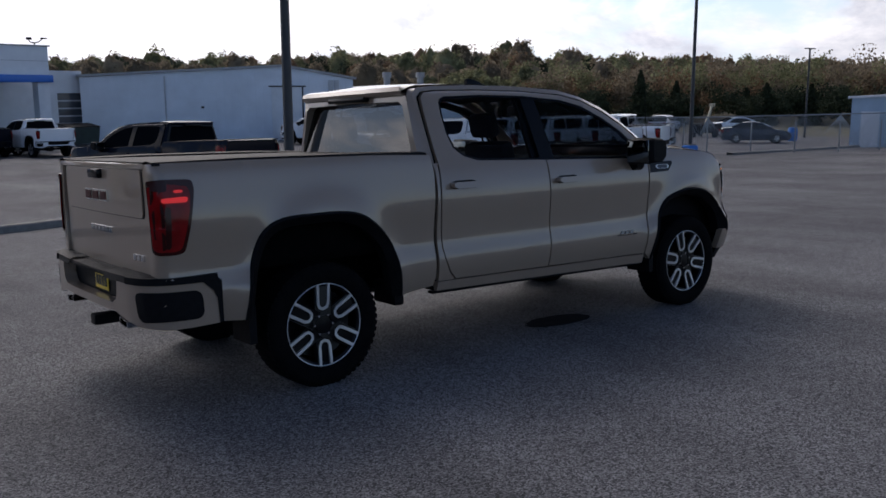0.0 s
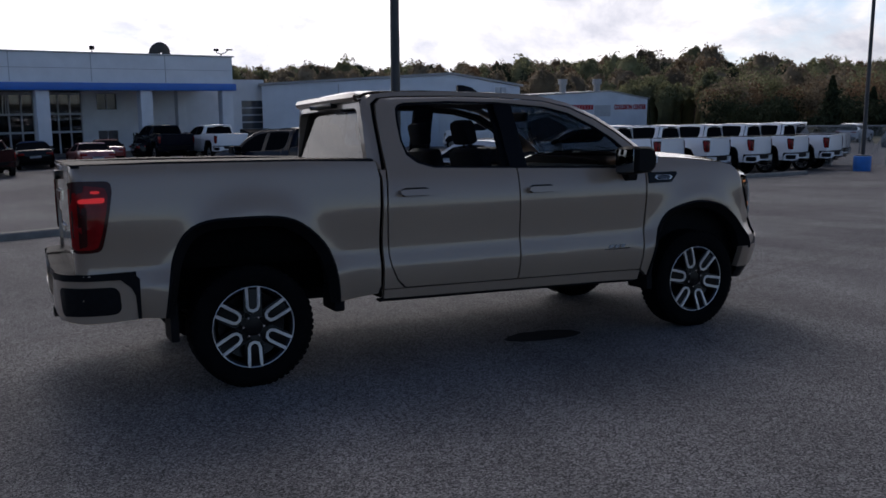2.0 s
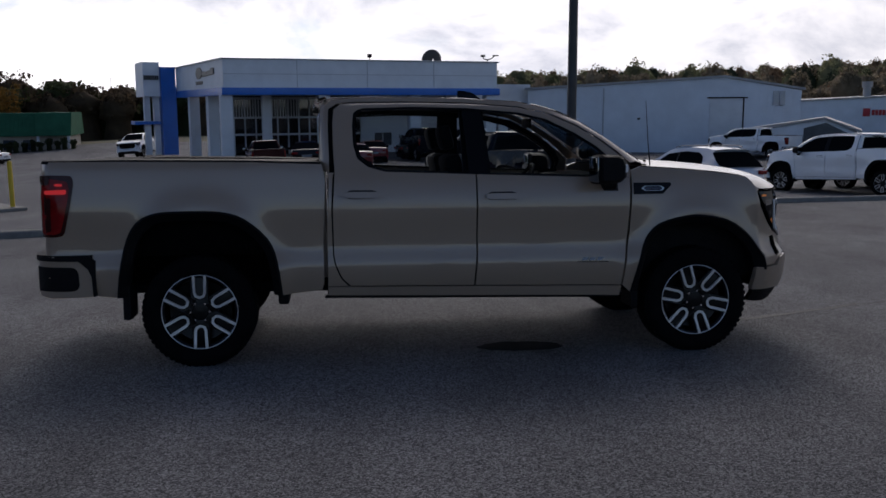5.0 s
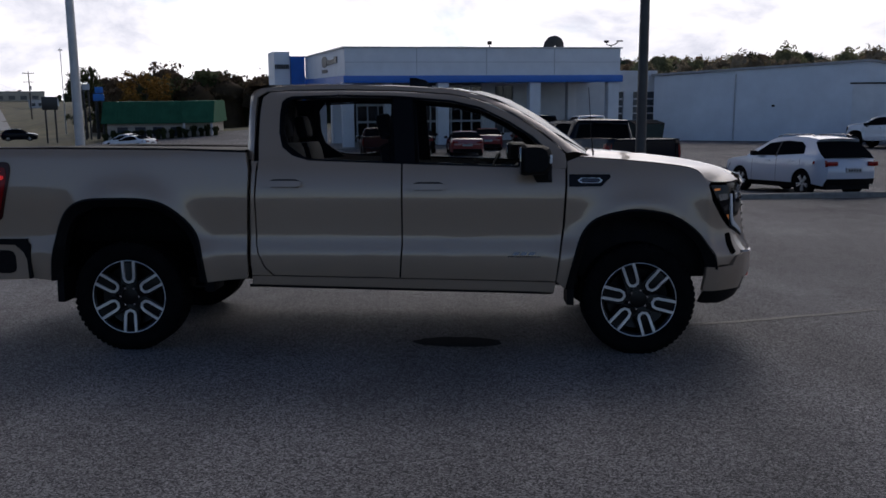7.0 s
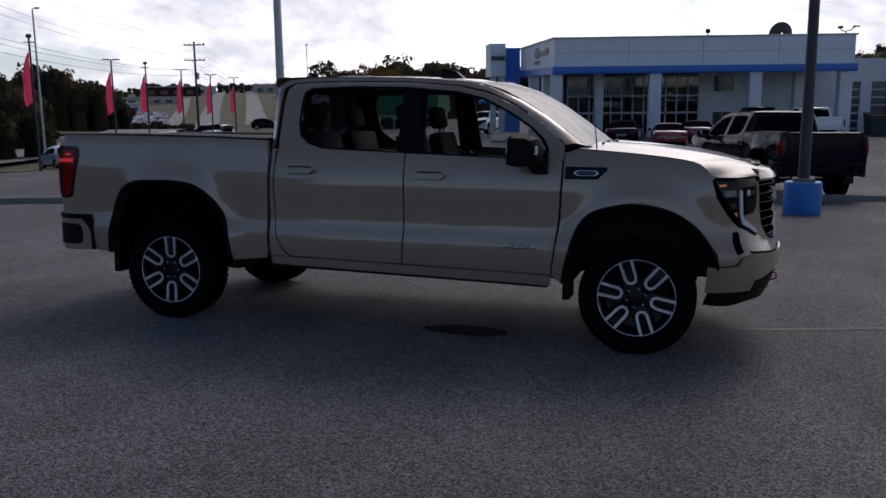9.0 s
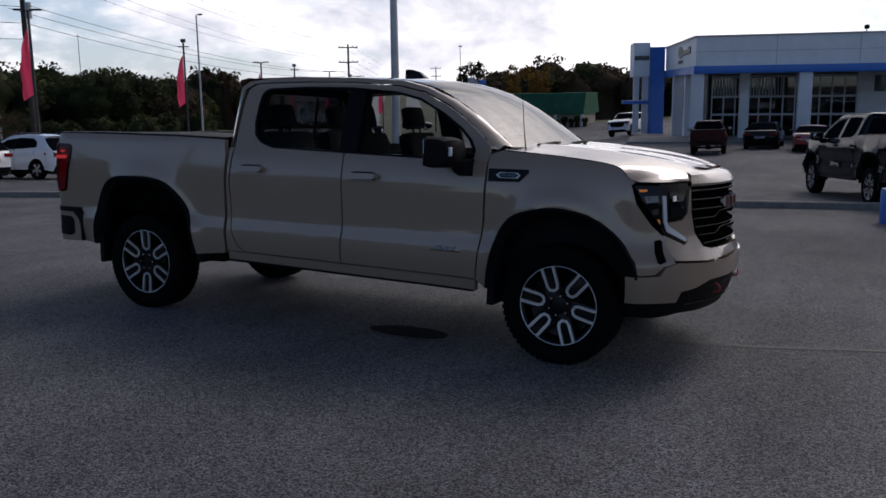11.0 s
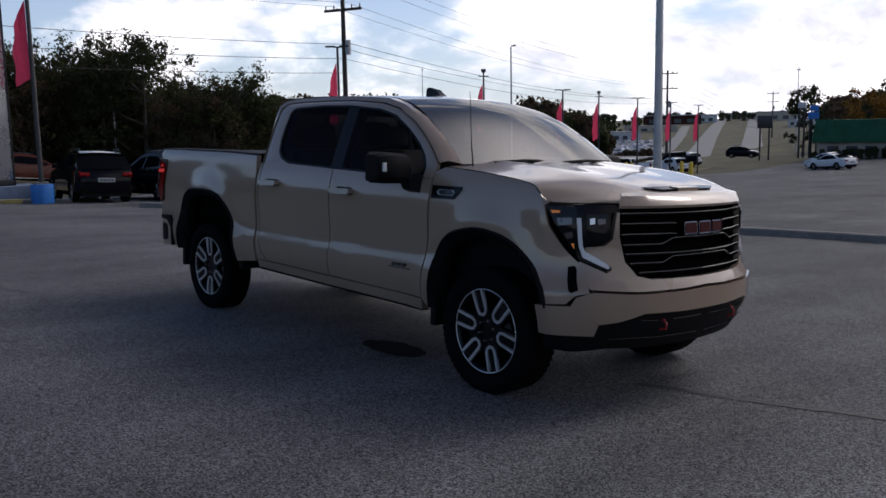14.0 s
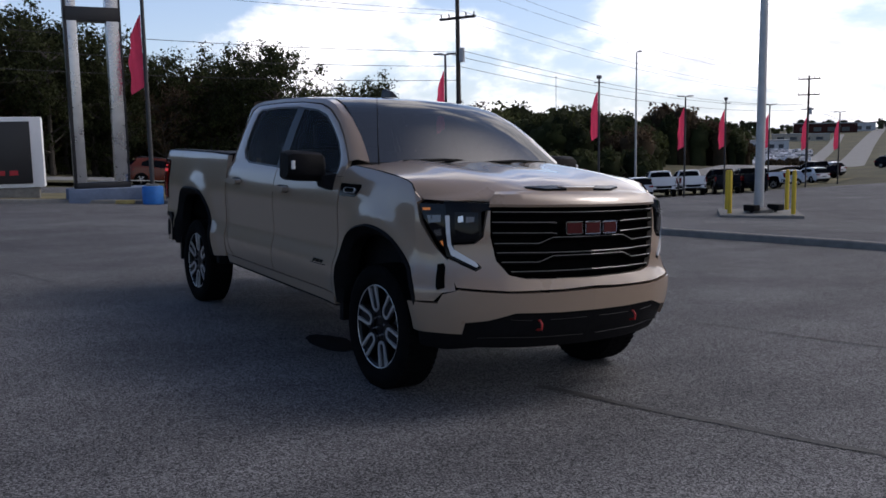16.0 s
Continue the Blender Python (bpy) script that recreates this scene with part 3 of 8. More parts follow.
def showroom():
    """Dealership front: u along the facade, v into the building, z up from the world's zero."""
    root = thing("showroom", pose(FA.x, FA.y, 0, 0, 0, FACE_TURN), "white car showroom with a blue canopy band and columns", "building")
    g = -1.75
    bm = bmesh.new()
    box(bm, (0, .02, 3.12), (18.6, 7, 4.86))
    fascia = part("fascia", bm, WHITE_PANEL, root)
    for k in range(1, 4):
        bm = bmesh.new()
        box(bm, (k * 4.65 - .02, -.006, 3.16), (k * 4.65 + .02, .03, 4.84))
        part("panel_joint", bm, FRAME_GREY, fascia)
    bm = bmesh.new()
    box(bm, (0, -.006, 3.96), (18.6, .03, 3.99))
    part("panel_joint", bm, FRAME_GREY, fascia)
    bm = bmesh.new()
    box(bm, (-.08, -.10, 4.86), (18.72, 7.1, 4.95), 0.02)
    part("coping", bm, FRAME_GREY, root)
    bm = bmesh.new()
    box(bm, (-.12, -.18, 2.66), (18.75, .5, 3.12), 0.02)
    part("canopy_band", bm, BLUE, root, "bright blue canopy band")
    bm = bmesh.new()
    box(bm, (0, .4, 2.70), (18.6, 7, 2.90))
    part("soffit", bm, WALL_WHITE, root)
    for u in (0.15, 6.4, 12.65, 18.2):
        bm = bmesh.new()
        box(bm, (u - .38, .05, g), (u + .38, .75, 2.70), 0.02)
        part("column", bm, WALL_WHITE, root)
    for u, v in ((16.5, 4.0), (3.2, 3.6)):
        bm = bmesh.new()
        box(bm, (u - .3, v - .3, g), (u + .3, v + .3, 2.70), 0.02)
        part("column", bm, WALL_WHITE, root)
    # glazed front set back under the canopy
    bm = bmesh.new()
    box(bm, (1.3, 6.02, g), (10.4, 6.06, 2.60))
    gl = part("glazing", bm, SHOP_GLASS, root)
    gl.visible_shadow = False
    for k in range(13):
        u = 1.3 + 9.1 * k / 12
        bm = bmesh.new()
        box(bm, (u - .045, 5.92, g), (u + .045, 6.08, 2.60))
        part("mullion", bm, FRAME_GREY, gl)
    for k in range(24):
        u = 1.3 + 4.6 * k / 24
        bm = bmesh.new()
        box(bm, (u - .03, 5.94, 1.25), (u + .03, 6.07, 2.60))
        part("mullion", bm, FRAME_GREY, gl)
    for z in (g + .1, .0, 1.18, 2.5):
        bm = bmesh.new()
        box(bm, (1.3, 5.90, z - .07), (10.4, 6.09, z + .07))
        part("transom", bm, FRAME_GREY, gl)
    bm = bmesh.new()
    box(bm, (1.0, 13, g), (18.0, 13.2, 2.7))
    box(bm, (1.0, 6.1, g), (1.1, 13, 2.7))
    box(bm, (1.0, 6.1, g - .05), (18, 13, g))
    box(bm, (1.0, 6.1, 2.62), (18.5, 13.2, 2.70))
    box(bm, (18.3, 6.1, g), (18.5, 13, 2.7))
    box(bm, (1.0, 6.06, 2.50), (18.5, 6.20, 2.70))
    part("inner_wall", bm, SHADE_IN, root)
    bm = bmesh.new()
    for a, b, z0, z1 in ((10.4, 11.4, g, 2.7), (12.75, 18.6, g, 2.7), (11.4, 12.75, g, -.90), (11.4, 12.75, .02, 1.45), (11.4, 12.75, 2.48, 2.7)):
        box(bm, (a, 5.9, z0), (b, 6.2, z1))
    part("wall", bm, WALL_WHITE, root)
    for z0, z1 in ((-.90, .02), (1.45, 2.48)):
        bm = bmesh.new()
        box(bm, (11.4, 6.08, z0), (12.75, 6.12, z1))
        w = part("window", bm, DOOR_DARK, root)
        bm = bmesh.new()
        box(bm, (12.05, 6.03, z0), (12.11, 6.10, z1))
        part("window_bar", bm, FRAME_GREY, w)
    # side face that runs back to the blue entrance pylon
    p0, p1 = Vector((0.0, 0.02)), Vector((-1.80, 15.6))
    d = (p1 - p0).normalized()
    n = Vector((d.y, -d.x))
    m = Matrix(((d.x, n.x, 0, p0.x), (d.y, n.y, 0, p0.y), (0, 0, 1, 0), (0, 0, 0, 1)))
    ln = (p1 - p0).length
    bm = bmesh.new()
    box(bm, (0.02, 0.0, 3.12), (ln, 0.9, 4.86), 0, m)
    side = part("side_fascia", bm, WHITE_PANEL, root)
    bm = bmesh.new()
    box(bm, (-.08, -.08, 4.86), (ln, 1.0, 4.95), 0.02, m)
    part("coping", bm, FRAME_GREY, root)
    bm = bmesh.new()
    box(bm, (0.02, -.10, 2.66), (ln, .5, 3.12), 0.02, m)
    part("canopy_band", bm, BLUE, root)
    # dark marks on the side fascia: a round badge, a slanted script and a short word below
    bm = bmesh.new()
    ring_loft(bm, [[m @ Vector((7.0 + math.cos(a * math.tau / 20) * .95, y, 4.22 + math.sin(a * math.tau / 20) * .40)) for a in range(20)] for y in (-.06, .02)], True, True)
    part("sign_mark", bm, SIGN_BLACK, side)
    for a, b, z0, z1 in ((2.4, 3.3, 4.02, 4.42), (3.4, 4.2, 4.00, 4.28), (4.3, 5.1, 3.98, 4.24), (5.2, 5.9, 3.96, 4.30), (6.0, 6.5, 3.46, 3.66), (6.7, 7.2, 3.46, 3.66), (7.4, 7.9, 3.46, 3.66)):
        bm = bmesh.new()
        box(bm, (a, -.07, z0), (b, .02, z1), 0.02, m)
        part("sign_mark", bm, SIGN_BLACK, side)
    for k in (5.4, 11.6):
        bm = bmesh.new()
        box(bm, (k - .38, .1, g), (k + .38, .8, 2.7), 0.02, m)
        part("column", bm, WALL_WHITE, root)
    bm = bmesh.new()
    box(bm, (ln - .3, -1.20, g), (ln + 1.1, -.10, 4.98), 0.03, m)
    part("pylon", bm, BLUE, root, "tall blue entrance pylon")
    bm = bmesh.new()
    box(bm, (ln + .1, -2.45, 2.75), (ln + 4.0, -1.23, 5.34), 0.03, m)
    sg = part("entrance_sign", bm, WHITE_PANEL, root)
    for k in range(8):
        bm = bmesh.new()
        box(bm, (ln + .02, -2.4 + .14 * k, 4.0), (ln + .12, -2.30 + .14 * k, 4.34), 0.01, m)
        part("sign_mark", bm, SIGN_BLACK, sg)
    for k in (-1.5, -2.2):
        bm = bmesh.new()
        box(bm, (ln + .4, k - .22, g), (ln + .9, k + .22, 2.76), 0.02, m)
        part("column", bm, WALL_WHITE, root)
    bm = bmesh.new()
    box(bm, (ln + .2, -3.2, .6), (ln + 2.4, -1.25, .85), 0.02, m)
    part("entrance_canopy", bm, BLUE, root)
    # lower wing with roller doors, towards the warehouse
    bm = bmesh.new()
    for a, b, z0, z1 in ((18.6, 24.0, 2.0, 3.56), (18.6, 20.4, g, 2.0), (21.35, 22.1, g, 2.0), (23.95, 24.0, g, 2.0)):
        box(bm, (a, 5.9, z0), (b, 6.25, z1))
    box(bm, (18.6, 6.25, 3.3), (24.0, 14, 3.50))
    part("wing_wall", bm, WALL_WHITE, root)
    for a, b in ((20.4, 21.35), (22.1, 23.95)):
        bm = bmesh.new()
        box(bm, (a, 6.05, g), (b, 6.10, 2.0))
        rd = part("roller_door", bm, DOOR_DARK, root)
        for k in range(6):
            bm = bmesh.new()
            z = g + (2.0 - g) * (k + 1) / 7
            box(bm, (a, 6.0, z - .05), (b, 6.07, z + .05))
            part("door_rail", bm, FRAME_GREY, rd)
    # dish and lamps on the roof
    bm = bmesh.new()
    rows = []
    for r, h in ((0.05, .0), (.3, .04), (.55, .13), (.75, .25)):
        rows.append([(15.0 + r * math.cos(a * math.tau / 20), 3.6 - .45 * 1 + h * 1.2 - r * math.sin(a * math.tau / 20) * .25, 5.16 + r * math.sin(a * math.tau / 20)) for a in range(20)])
    ring_loft(bm, rows, True, False)
    rod(bm, (15.0, 3.4, 4.9), (15.0, 3.4, 5.1), .06)
    part("dish", bm, DISH_MESH, root, "dark satellite dish on the roof")
    for u in (9.75,):
        bm = bmesh.new()
        rod(bm, (u, 1, 4.9), (u, 1, 5.2), .03)
        box(bm, (u - .12, .85, 5.15), (u + .12, 1.15, 5.38), 0.02)
        part("roof_lamp", bm, STEEL_DARK, root)
    bm = bmesh.new()
    rod(bm, (18.3, 1, 4.9), (18.3, 1, 5.15), .04)
    tube(bm, [(17.95, 1, 5.35), (18.0, 1, 5.18), (18.3, 1, 5.12), (18.6, 1, 5.2), (18.85, 1, 5.4)], .035, 6)
    box(bm, (17.82, .85, 5.30), (18.08, 1.1, 5.45), 0.02)
    box(bm, (18.72, .85, 5.38), (19.1, 1.1, 5.46), 0.02)
    part("roof_lamp", bm, STEEL_DARK, root)
    # plinth
    bm = bmesh.new()
    box(bm, (-4, -1.4, g - .2), (19, 6.0, -1.42), 0.02)
    part("plinth", bm, CONCRETE, root)
    return root


showroom()


def shed_front(name, p, q, eave_l, peak_at, peak, eave_r, base, depth, label, mat=SHEET, ribs=0.6):
    """A gabled sheet-metal hall; u from p to q along its front wall, v to the back."""
    p, q = Vector(p), Vector(q)
    d = (q - p).normalized()
    ln = (q - p).length
    root = thing(name, pose(p.x, p.y, 0, 0, 0, math.degrees(math.atan2(d.y, d.x))), label, "building")
    front = [(0, base), (ln, base), (ln, eave_r), (peak_at * ln, peak), (0, eave_l)]
    bm = bmesh.new()
    ring_loft(bm, [[(u, v, z) for u, z in front] for v in (0.0, depth)], True, True)
    wall = part("wall", bm, mat, root)
    bm = bmesh.new()
    n = round(ln / ribs)
    for k in range(n + 1):
        u = ln * k / n
        top = eave_l + (peak - eave_l) * u / (peak_at * ln) if u < peak_at * ln else peak + (eave_r - peak) * (u - peak_at * ln) / (ln - peak_at * ln)
        box(bm, (u - .02, -.022, base), (u + .02, .0, top - .05))
    tagged(part("rib", bm, mat, wall), kind="stuff")
    bm = bmesh.new()
    for (u0, z0), (u1, z1) in (((-.25, eave_l), (peak_at * ln, peak)), ((peak_at * ln, peak), (ln + .25, eave_r))):
        ring_loft(bm, [[(u0, v, z0 + .01), (u1, v, z1 + .01), (u1, v, z1 + .17), (u0, v, z0 + .17)] for v in (-.22, depth + .2)], True, True)
    part("roof", bm, ROOFING, root)
    return root, ln


hall, hall_len = shed_front("warehouse", (16.1, 60.5), (35.5, 55.2), 3.12, 0.725, 3.95, 3.0, -2.0, 34, "long white sheet-metal warehouse with a low gabled roof")
bm = bmesh.new()
box(bm, (13.6, -.05, -1.9), (16.05, -.02, 2.42))
hd = part("sliding_door", bm, WALL_WHITE, hall)
bm = bmesh.new()
box(bm, (13.4, -.12, 2.42), (16.3, -.02, 2.52))
box(bm, (15.98, -.09, -1.9), (16.08, -.02, 2.42))
part("door_track", bm, STEEL_DARK, hd)
bm = bmesh.new()
for k in range(2):
    box(bm, (18.1 + k * .46, -.10, 1.9), (18.5 + k * .46, -.03, 2.95), 0.01)
part("louvre", bm, FRAME_GREY, hall)
bm = bmesh.new()
rod(bm, (5.75, -.06, -1.9), (5.75, -.06, 3.2), .045)
part("downpipe", bm, FRAME_GREY, hall)
bm = bmesh.new()
box(bm, (8.3, -.12, .85), (8.5, -.02, 1.0), 0.01)
part("wall_lamp", bm, STEEL_DARK, hall)

coll, coll_len = shed_front("repair_shop", (55.6, 93.8), (74.8, 88.3), 2.25, 0.74, 3.0, 2.0, -2.2, 26, "white sheet-metal repair shop with red lettering")
bm = bmesh.new()
box(bm, (8.1, -.10, .55), (8.9, -.04, 1.5), 0.02)
red_sign = part("red_sign", bm, SIGN_RED, coll, "red square sign beside a row of plain bars")
for k in range(9):
    bm = bmesh.new()
    bars(bm, lambda u, v, o: Vector((u, -.04 - o, v)), 9.1 + .389 * k, 9.489 + .389 * k, .70, 1.32, 1, 0.06, 0.22)
    part("sign_bar", bm, SIGN_RED, red_sign)
txt = bpy.data.curves.new("sign_text", "FONT")
txt.body, txt.size, txt.extrude, txt.offset = "COLLISION CENTER", 0.66, 0.03, 0.022
txt.align_x = "LEFT"
tob = new("sign_lettering", txt)
dg = bpy.context.evaluated_depsgraph_get()
tm = bpy.data.meshes.new_from_object(tob.evaluated_get(dg))
bpy.data.objects.remove(tob)
tm.materials.clear()
tm.materials.append(SIGN_RED)
xs_ = [v.co.x for v in tm.vertices]
wd = max(xs_) - min(xs_)
for v in tm.vertices:
    v.co = Vector((15.4 + (v.co.x - min(xs_)) / wd * 4.4, -.06 - v.co.z, .72 + v.co.y * 1.3))
lt = new("sign_lettering", tm)
lt.parent = coll
lt["label"] = "red lettering that reads COLLISION CENTER"
bm = bmesh.new()
box(bm, (12.7, -.06, -.2), (14.9, -.03, 1.25))
part("bay_door", bm, FRAME_GREY, coll)
for u in (9.6, 14.4):
    bm = bmesh.new()
    rod(bm, (u, 4, 2.0), (u, 4, 4.4), .45, .45, 14)
    rod(bm, (u, 4, 4.0), (u, 4, 4.7), .62, .62, 14)
    part("chimney", bm, ROOFING, coll)

port, port_len = shed_front("carport", (27.6, 48.4), (33.6, 44.7), .12, 0.72, .98, .15, -1.15, 5.0, "small grey sheet-metal carport with a dark panel for its shaded open bay", SHEET, 0.5)
# flat dark panel on the front wall, in place of the open bay's shade
bm = bmesh.new()
ring_loft(bm, [[(u, v, z) for u, z in ((3.9, -1.15), (6.6, -1.15), (6.6, .10), (5.2, .80), (3.9, .45))] for v in (-.03, -.02)], True, True)
part("bay_shade", bm, SHADE_IN, port)

# green-roofed low building across the road
root = thing("roadside_building", pose(-39.4, 93.4, .25, 0, 0, 6.8), "low beige building with a green metal roof", "building")
bm = bmesh.new()
box(bm, (0.1, 0.6, -5), (11.9, 9, -1.2))
part("wall", bm, BEIGE, root)
bm = bmesh.new()
ring_loft(bm, [[(u, 0.0, -1.25), (u, 1.3, 1.1), (u, 8.3, 1.1), (u, 9.6, -1.25), (u, 9.6, -1.4), (u, 0.0, -1.4)] for u in (-.4, 8.6)], True, True)
ring_loft(bm, [[(u, -.5, -1.2), (u, .8, 1.15), (u, 8.0, 1.15), (u, 9.2, -1.2), (u, 9.2, -1.35), (u, -.5, -1.35)] for u in (8.65, 12.3)], True, True)
rf = part("roof", bm, GREEN_ROOF, root)
for k in range(22):
    u = -.3 + 8.8 * k / 21
    bm = bmesh.new()
    ring_loft(bm, [[(u - .02, 0, -1.25), (u + .02, 0, -1.25), (u + .02, -.035, -1.23), (u - .02, -.035, -1.23)], [(u - .02, 1.3, 1.1), (u + .02, 1.3, 1.1), (u + .02, 1.265, 1.12), (u - .02, 1.265, 1.12)]], True, True)
    part("standing_seam", bm, GREEN_ROOF, rf)
for u in (1.2, 3.2, 5.2, 7.2):
    bm = bmesh.new()
    box(bm, (u, .54, -2.9), (u + 1.2, .6, -1.8))
    part("window", bm, DOOR_DARK, root)
for u in (8.9, 12.0):
    bm = bmesh.new()
    box(bm, (u - .12, -.4, -5), (u + .12, -.2, -1.3))
    part("porch_post", bm, WALL_WHITE, root)

# blue shed by the east kerb
root = thing("shed", on_ground(44.7, 19.1, -66), "pale blue sheet-metal shed", "shed")
SHED_BLUE = material("pale_blue_sheet", (0.34, 0.44, 0.55), 0.55, var=0.1, scale=0.8)
bm = bmesh.new()
ring_loft(bm, [[(u, v, z) for u, z in ((0, 0), (7, 0), (7, 3.0), (0, 2.65))] for v in (0, 7)], True, True)
part("wall", bm, SHED_BLUE, root)
bm = bmesh.new()
ring_loft(bm, [[(-.2, v, 2.64), (7.2, v, 3.01), (7.2, v, 3.13), (-.2, v, 2.76)] for v in (-.2, 7.2)], True, True)
part("roof", bm, WALL_WHITE, root)
bm = bmesh.new()
box(bm, (.5, -.05, 0), (1.4, -.01, 1.95))
part("door", bm, WALL_WHITE, root)


# ---- pickup trucks ----
# x runs forward from the rear axle, y to the left, z up from the tarmac
BODY_W = ((0.36, .93), (0.44, .955), (.50, .968), (.56, .985), (.66, 1.006), (.72, 1.010), (.80, .996), (.86, .986), (.95, .989), (1.05, .998),
          (1.13, 1.003), (1.20, .999), (1.28, .986), (1.36, .964), (1.40, .945), (1.6, .868), (1.8, .785), (1.88, .745), (1.93, .69), (1.96, .62))
BED_W = ((1.13, 1.003), (1.20, 1.0), (1.30, .990), (1.42, .975), (1.47, .962), (1.49, .945))
NOSE = ((4.70, 0), (4.69, .25), (4.66, .5), (4.62, .66), (4.56, .80), (4.48, .90), (4.38, .955), (4.25, .985))
NOSE_Z = ((.30, -.10), (.36, -.06), (.46, -.01), (.60, .02), (.74, .02), (.80, -.005), (1.0, -.02), (1.15, -.03), (1.25, -.045), (1.30, -.07), (1.36, -.15))
REAR_ARCH = [(-.562, .525), (-.528, .764), (-.489, .931), (-.414, 1.060), (-.285, 1.125), (-.077, 1.138), (.173, 1.131), (.336, 1.078), (.497, .934), (.566, .768), (.599, .517)]
FRONT_ARCH = [(3.21, .480), (3.228, .572), (3.266, .737), (3.324, .901), (3.422, 1.003), (3.602, 1.056), (3.762, 1.065), (3.964, 1.025), (4.127, .924), (4.232, .802), (4.278, .639)]


def rounded(pts, n=4):
    """A smooth curve through the given points."""
    out = []
    for i in range(len(pts) - 1):
        p = [Vector(pts[max(0, min(len(pts) - 1, i + k))]) for k in (-1, 0, 1, 2)]
        for k in range(n):
            t = k / n
            v = p[1] + (p[2] - p[0]) * (t / 2) + (p[0] * 2 - p[1] * 5 + p[2] * 4 - p[3]) * (t * t / 2) + (p[1] * 3 - p[0] - p[2] * 3 + p[3]) * (t ** 3 / 2)
            out.append((v.x, v.y))
    return out + [tuple(pts[-1])]


REAR_ARCH, FRONT_ARCH = rounded(REAR_ARCH, 3), rounded(FRONT_ARCH, 3)
NOSE = rounded(NOSE, 5)
NOSE_LEN = sum(math.dist(a, b) for a, b in zip(NOSE, NOSE[1:]))
GLASS_LINE = [(2.985, 1.352), (1.97, 1.383), (1.35, 1.404), (1.225, 1.440), (1.150, 1.500), (1.122, 1.60), (1.118, 1.74), (1.128, 1.83), (1.175, 1.868),
              (1.55, 1.884), (1.97, 1.876), (2.38, 1.842), (2.59, 1.793), (2.80, 1.69), (2.967, 1.585), (3.06, 1.50), (3.10, 1.43), (3.09, 1.365)]


def eased(table, x):
    """Smooth look-up in ((x, y), ...): a curve without kinks through the points."""
    n = len(table)
    if x <= table[0][0]:
        return table[0][1]
    if x >= table[-1][0]:
        return table[-1][1]
    i = max(k for k in range(n - 1) if table[k][0] <= x)

    def slope(k):
        if k == 0 or k == n - 1:
            return 0.0
        a, b, c = table[k - 1], table[k], table[k + 1]
        d0, d1 = (b[1] - a[1]) / (b[0] - a[0]), (c[1] - b[1]) / (c[0] - b[0])
        return 2 * d0 * d1 / (d0 + d1) if d0 * d1 > 0 else 0.0
    (x0, y0), (x1, y1) = table[i], table[i + 1]
    h, t = x1 - x0, (x - x0) / (x1 - x0)
    return y0 * (1 + 2 * t) * (1 - t) ** 2 + slope(i) * h * t * (1 - t) ** 2 + y1 * t * t * (3 - 2 * t) + slope(i + 1) * h * t * t * (t - 1)


def flare(x, z):
    add = 0.0
    for cx, top in ((0.02, 1.138), (3.745, 1.065)):
        e = math.hypot((x - cx) / 0.56, (z - 0.40) / (top - 0.40))
        add += 0.032 * math.exp(-((e - 1) / 0.16) ** 2)
    return add


def body_w(x, z):
    w = eased(BED_W, z) if x < 0.92 and z > 1.13 else eased(BODY_W, z)
    return w + flare(x, z) - interp(((4.0, 0), (4.25, .012)), x)


def flank(s):
    """The side of the body; past the rear corner it wraps on to the tail."""
    def place(u, z, o):
        r, x0 = 0.09, -0.97
        if u >= x0:
            return (u, s * (body_w(u, z) + o), z)
        w, a = body_w(x0, z), (x0 - u) / r
        if a <= math.pi / 2:
            return (x0 - (r + o) * math.sin(a), s * (w - r + (r + o) * math.cos(a)), z)
        return (x0 - r - o, s * (w - r - (a - math.pi / 2) * r), z)
    return place


def nose(q, z, o):
    """The front, by the way round it from the middle; past the corners it runs on along the flanks."""
    a, s = abs(q), 1 if q > 0 else -1
    if a > NOSE_LEN:
        x = 4.25 - (a - NOSE_LEN)
        return (x + eased(NOSE_Z, z) * max(0, 1 - (a - NOSE_LEN) / .15) ** 2, s * (body_w(x, z) + o), z)
    r = a
    for p, n in zip(NOSE, NOSE[1:]):
        d = math.dist(p, n)
        if r <= d:
            break
        r -= d
    k = r / d
    x, y = p[0] + (n[0] - p[0]) * k, p[1] + (n[1] - p[1]) * k
    lean = min(1, (a / NOSE_LEN) ** 3)
    up = eased(((.30, .5), (.70, .55), (1.0, 1), (1.4, 1)), z) * (1 - (a / NOSE_LEN) ** 6)
    x -= .055 * up * min(1, (a / .75) ** 2)
    y *= 1 - .052 * up
    side = (flare(x, z) - .012) * min(1, (a / NOSE_LEN) ** 2)
    return (x + eased(NOSE_Z, z) + o * (1 - 0.7 * lean), s * (y * eased(BODY_W, z) / .985 + side + o * lean), z)


def tail(y, z, o):
    return (-1.06 - o + 0.02 * (y / 0.85) ** 2, y, z)


ROOF = ((0.86, 1.905), (0.92, 1.933), (1.0, 1.949), (1.374, 1.957), (1.963, 1.947), (2.382, 1.926), (2.50, 1.905))
PILLAR = ((2.50, 1.905), (2.55, 1.895), (2.717, 1.843), (2.885, 1.76), (3.053, 1.652), (3.222, 1.535), (3.36, 1.435))


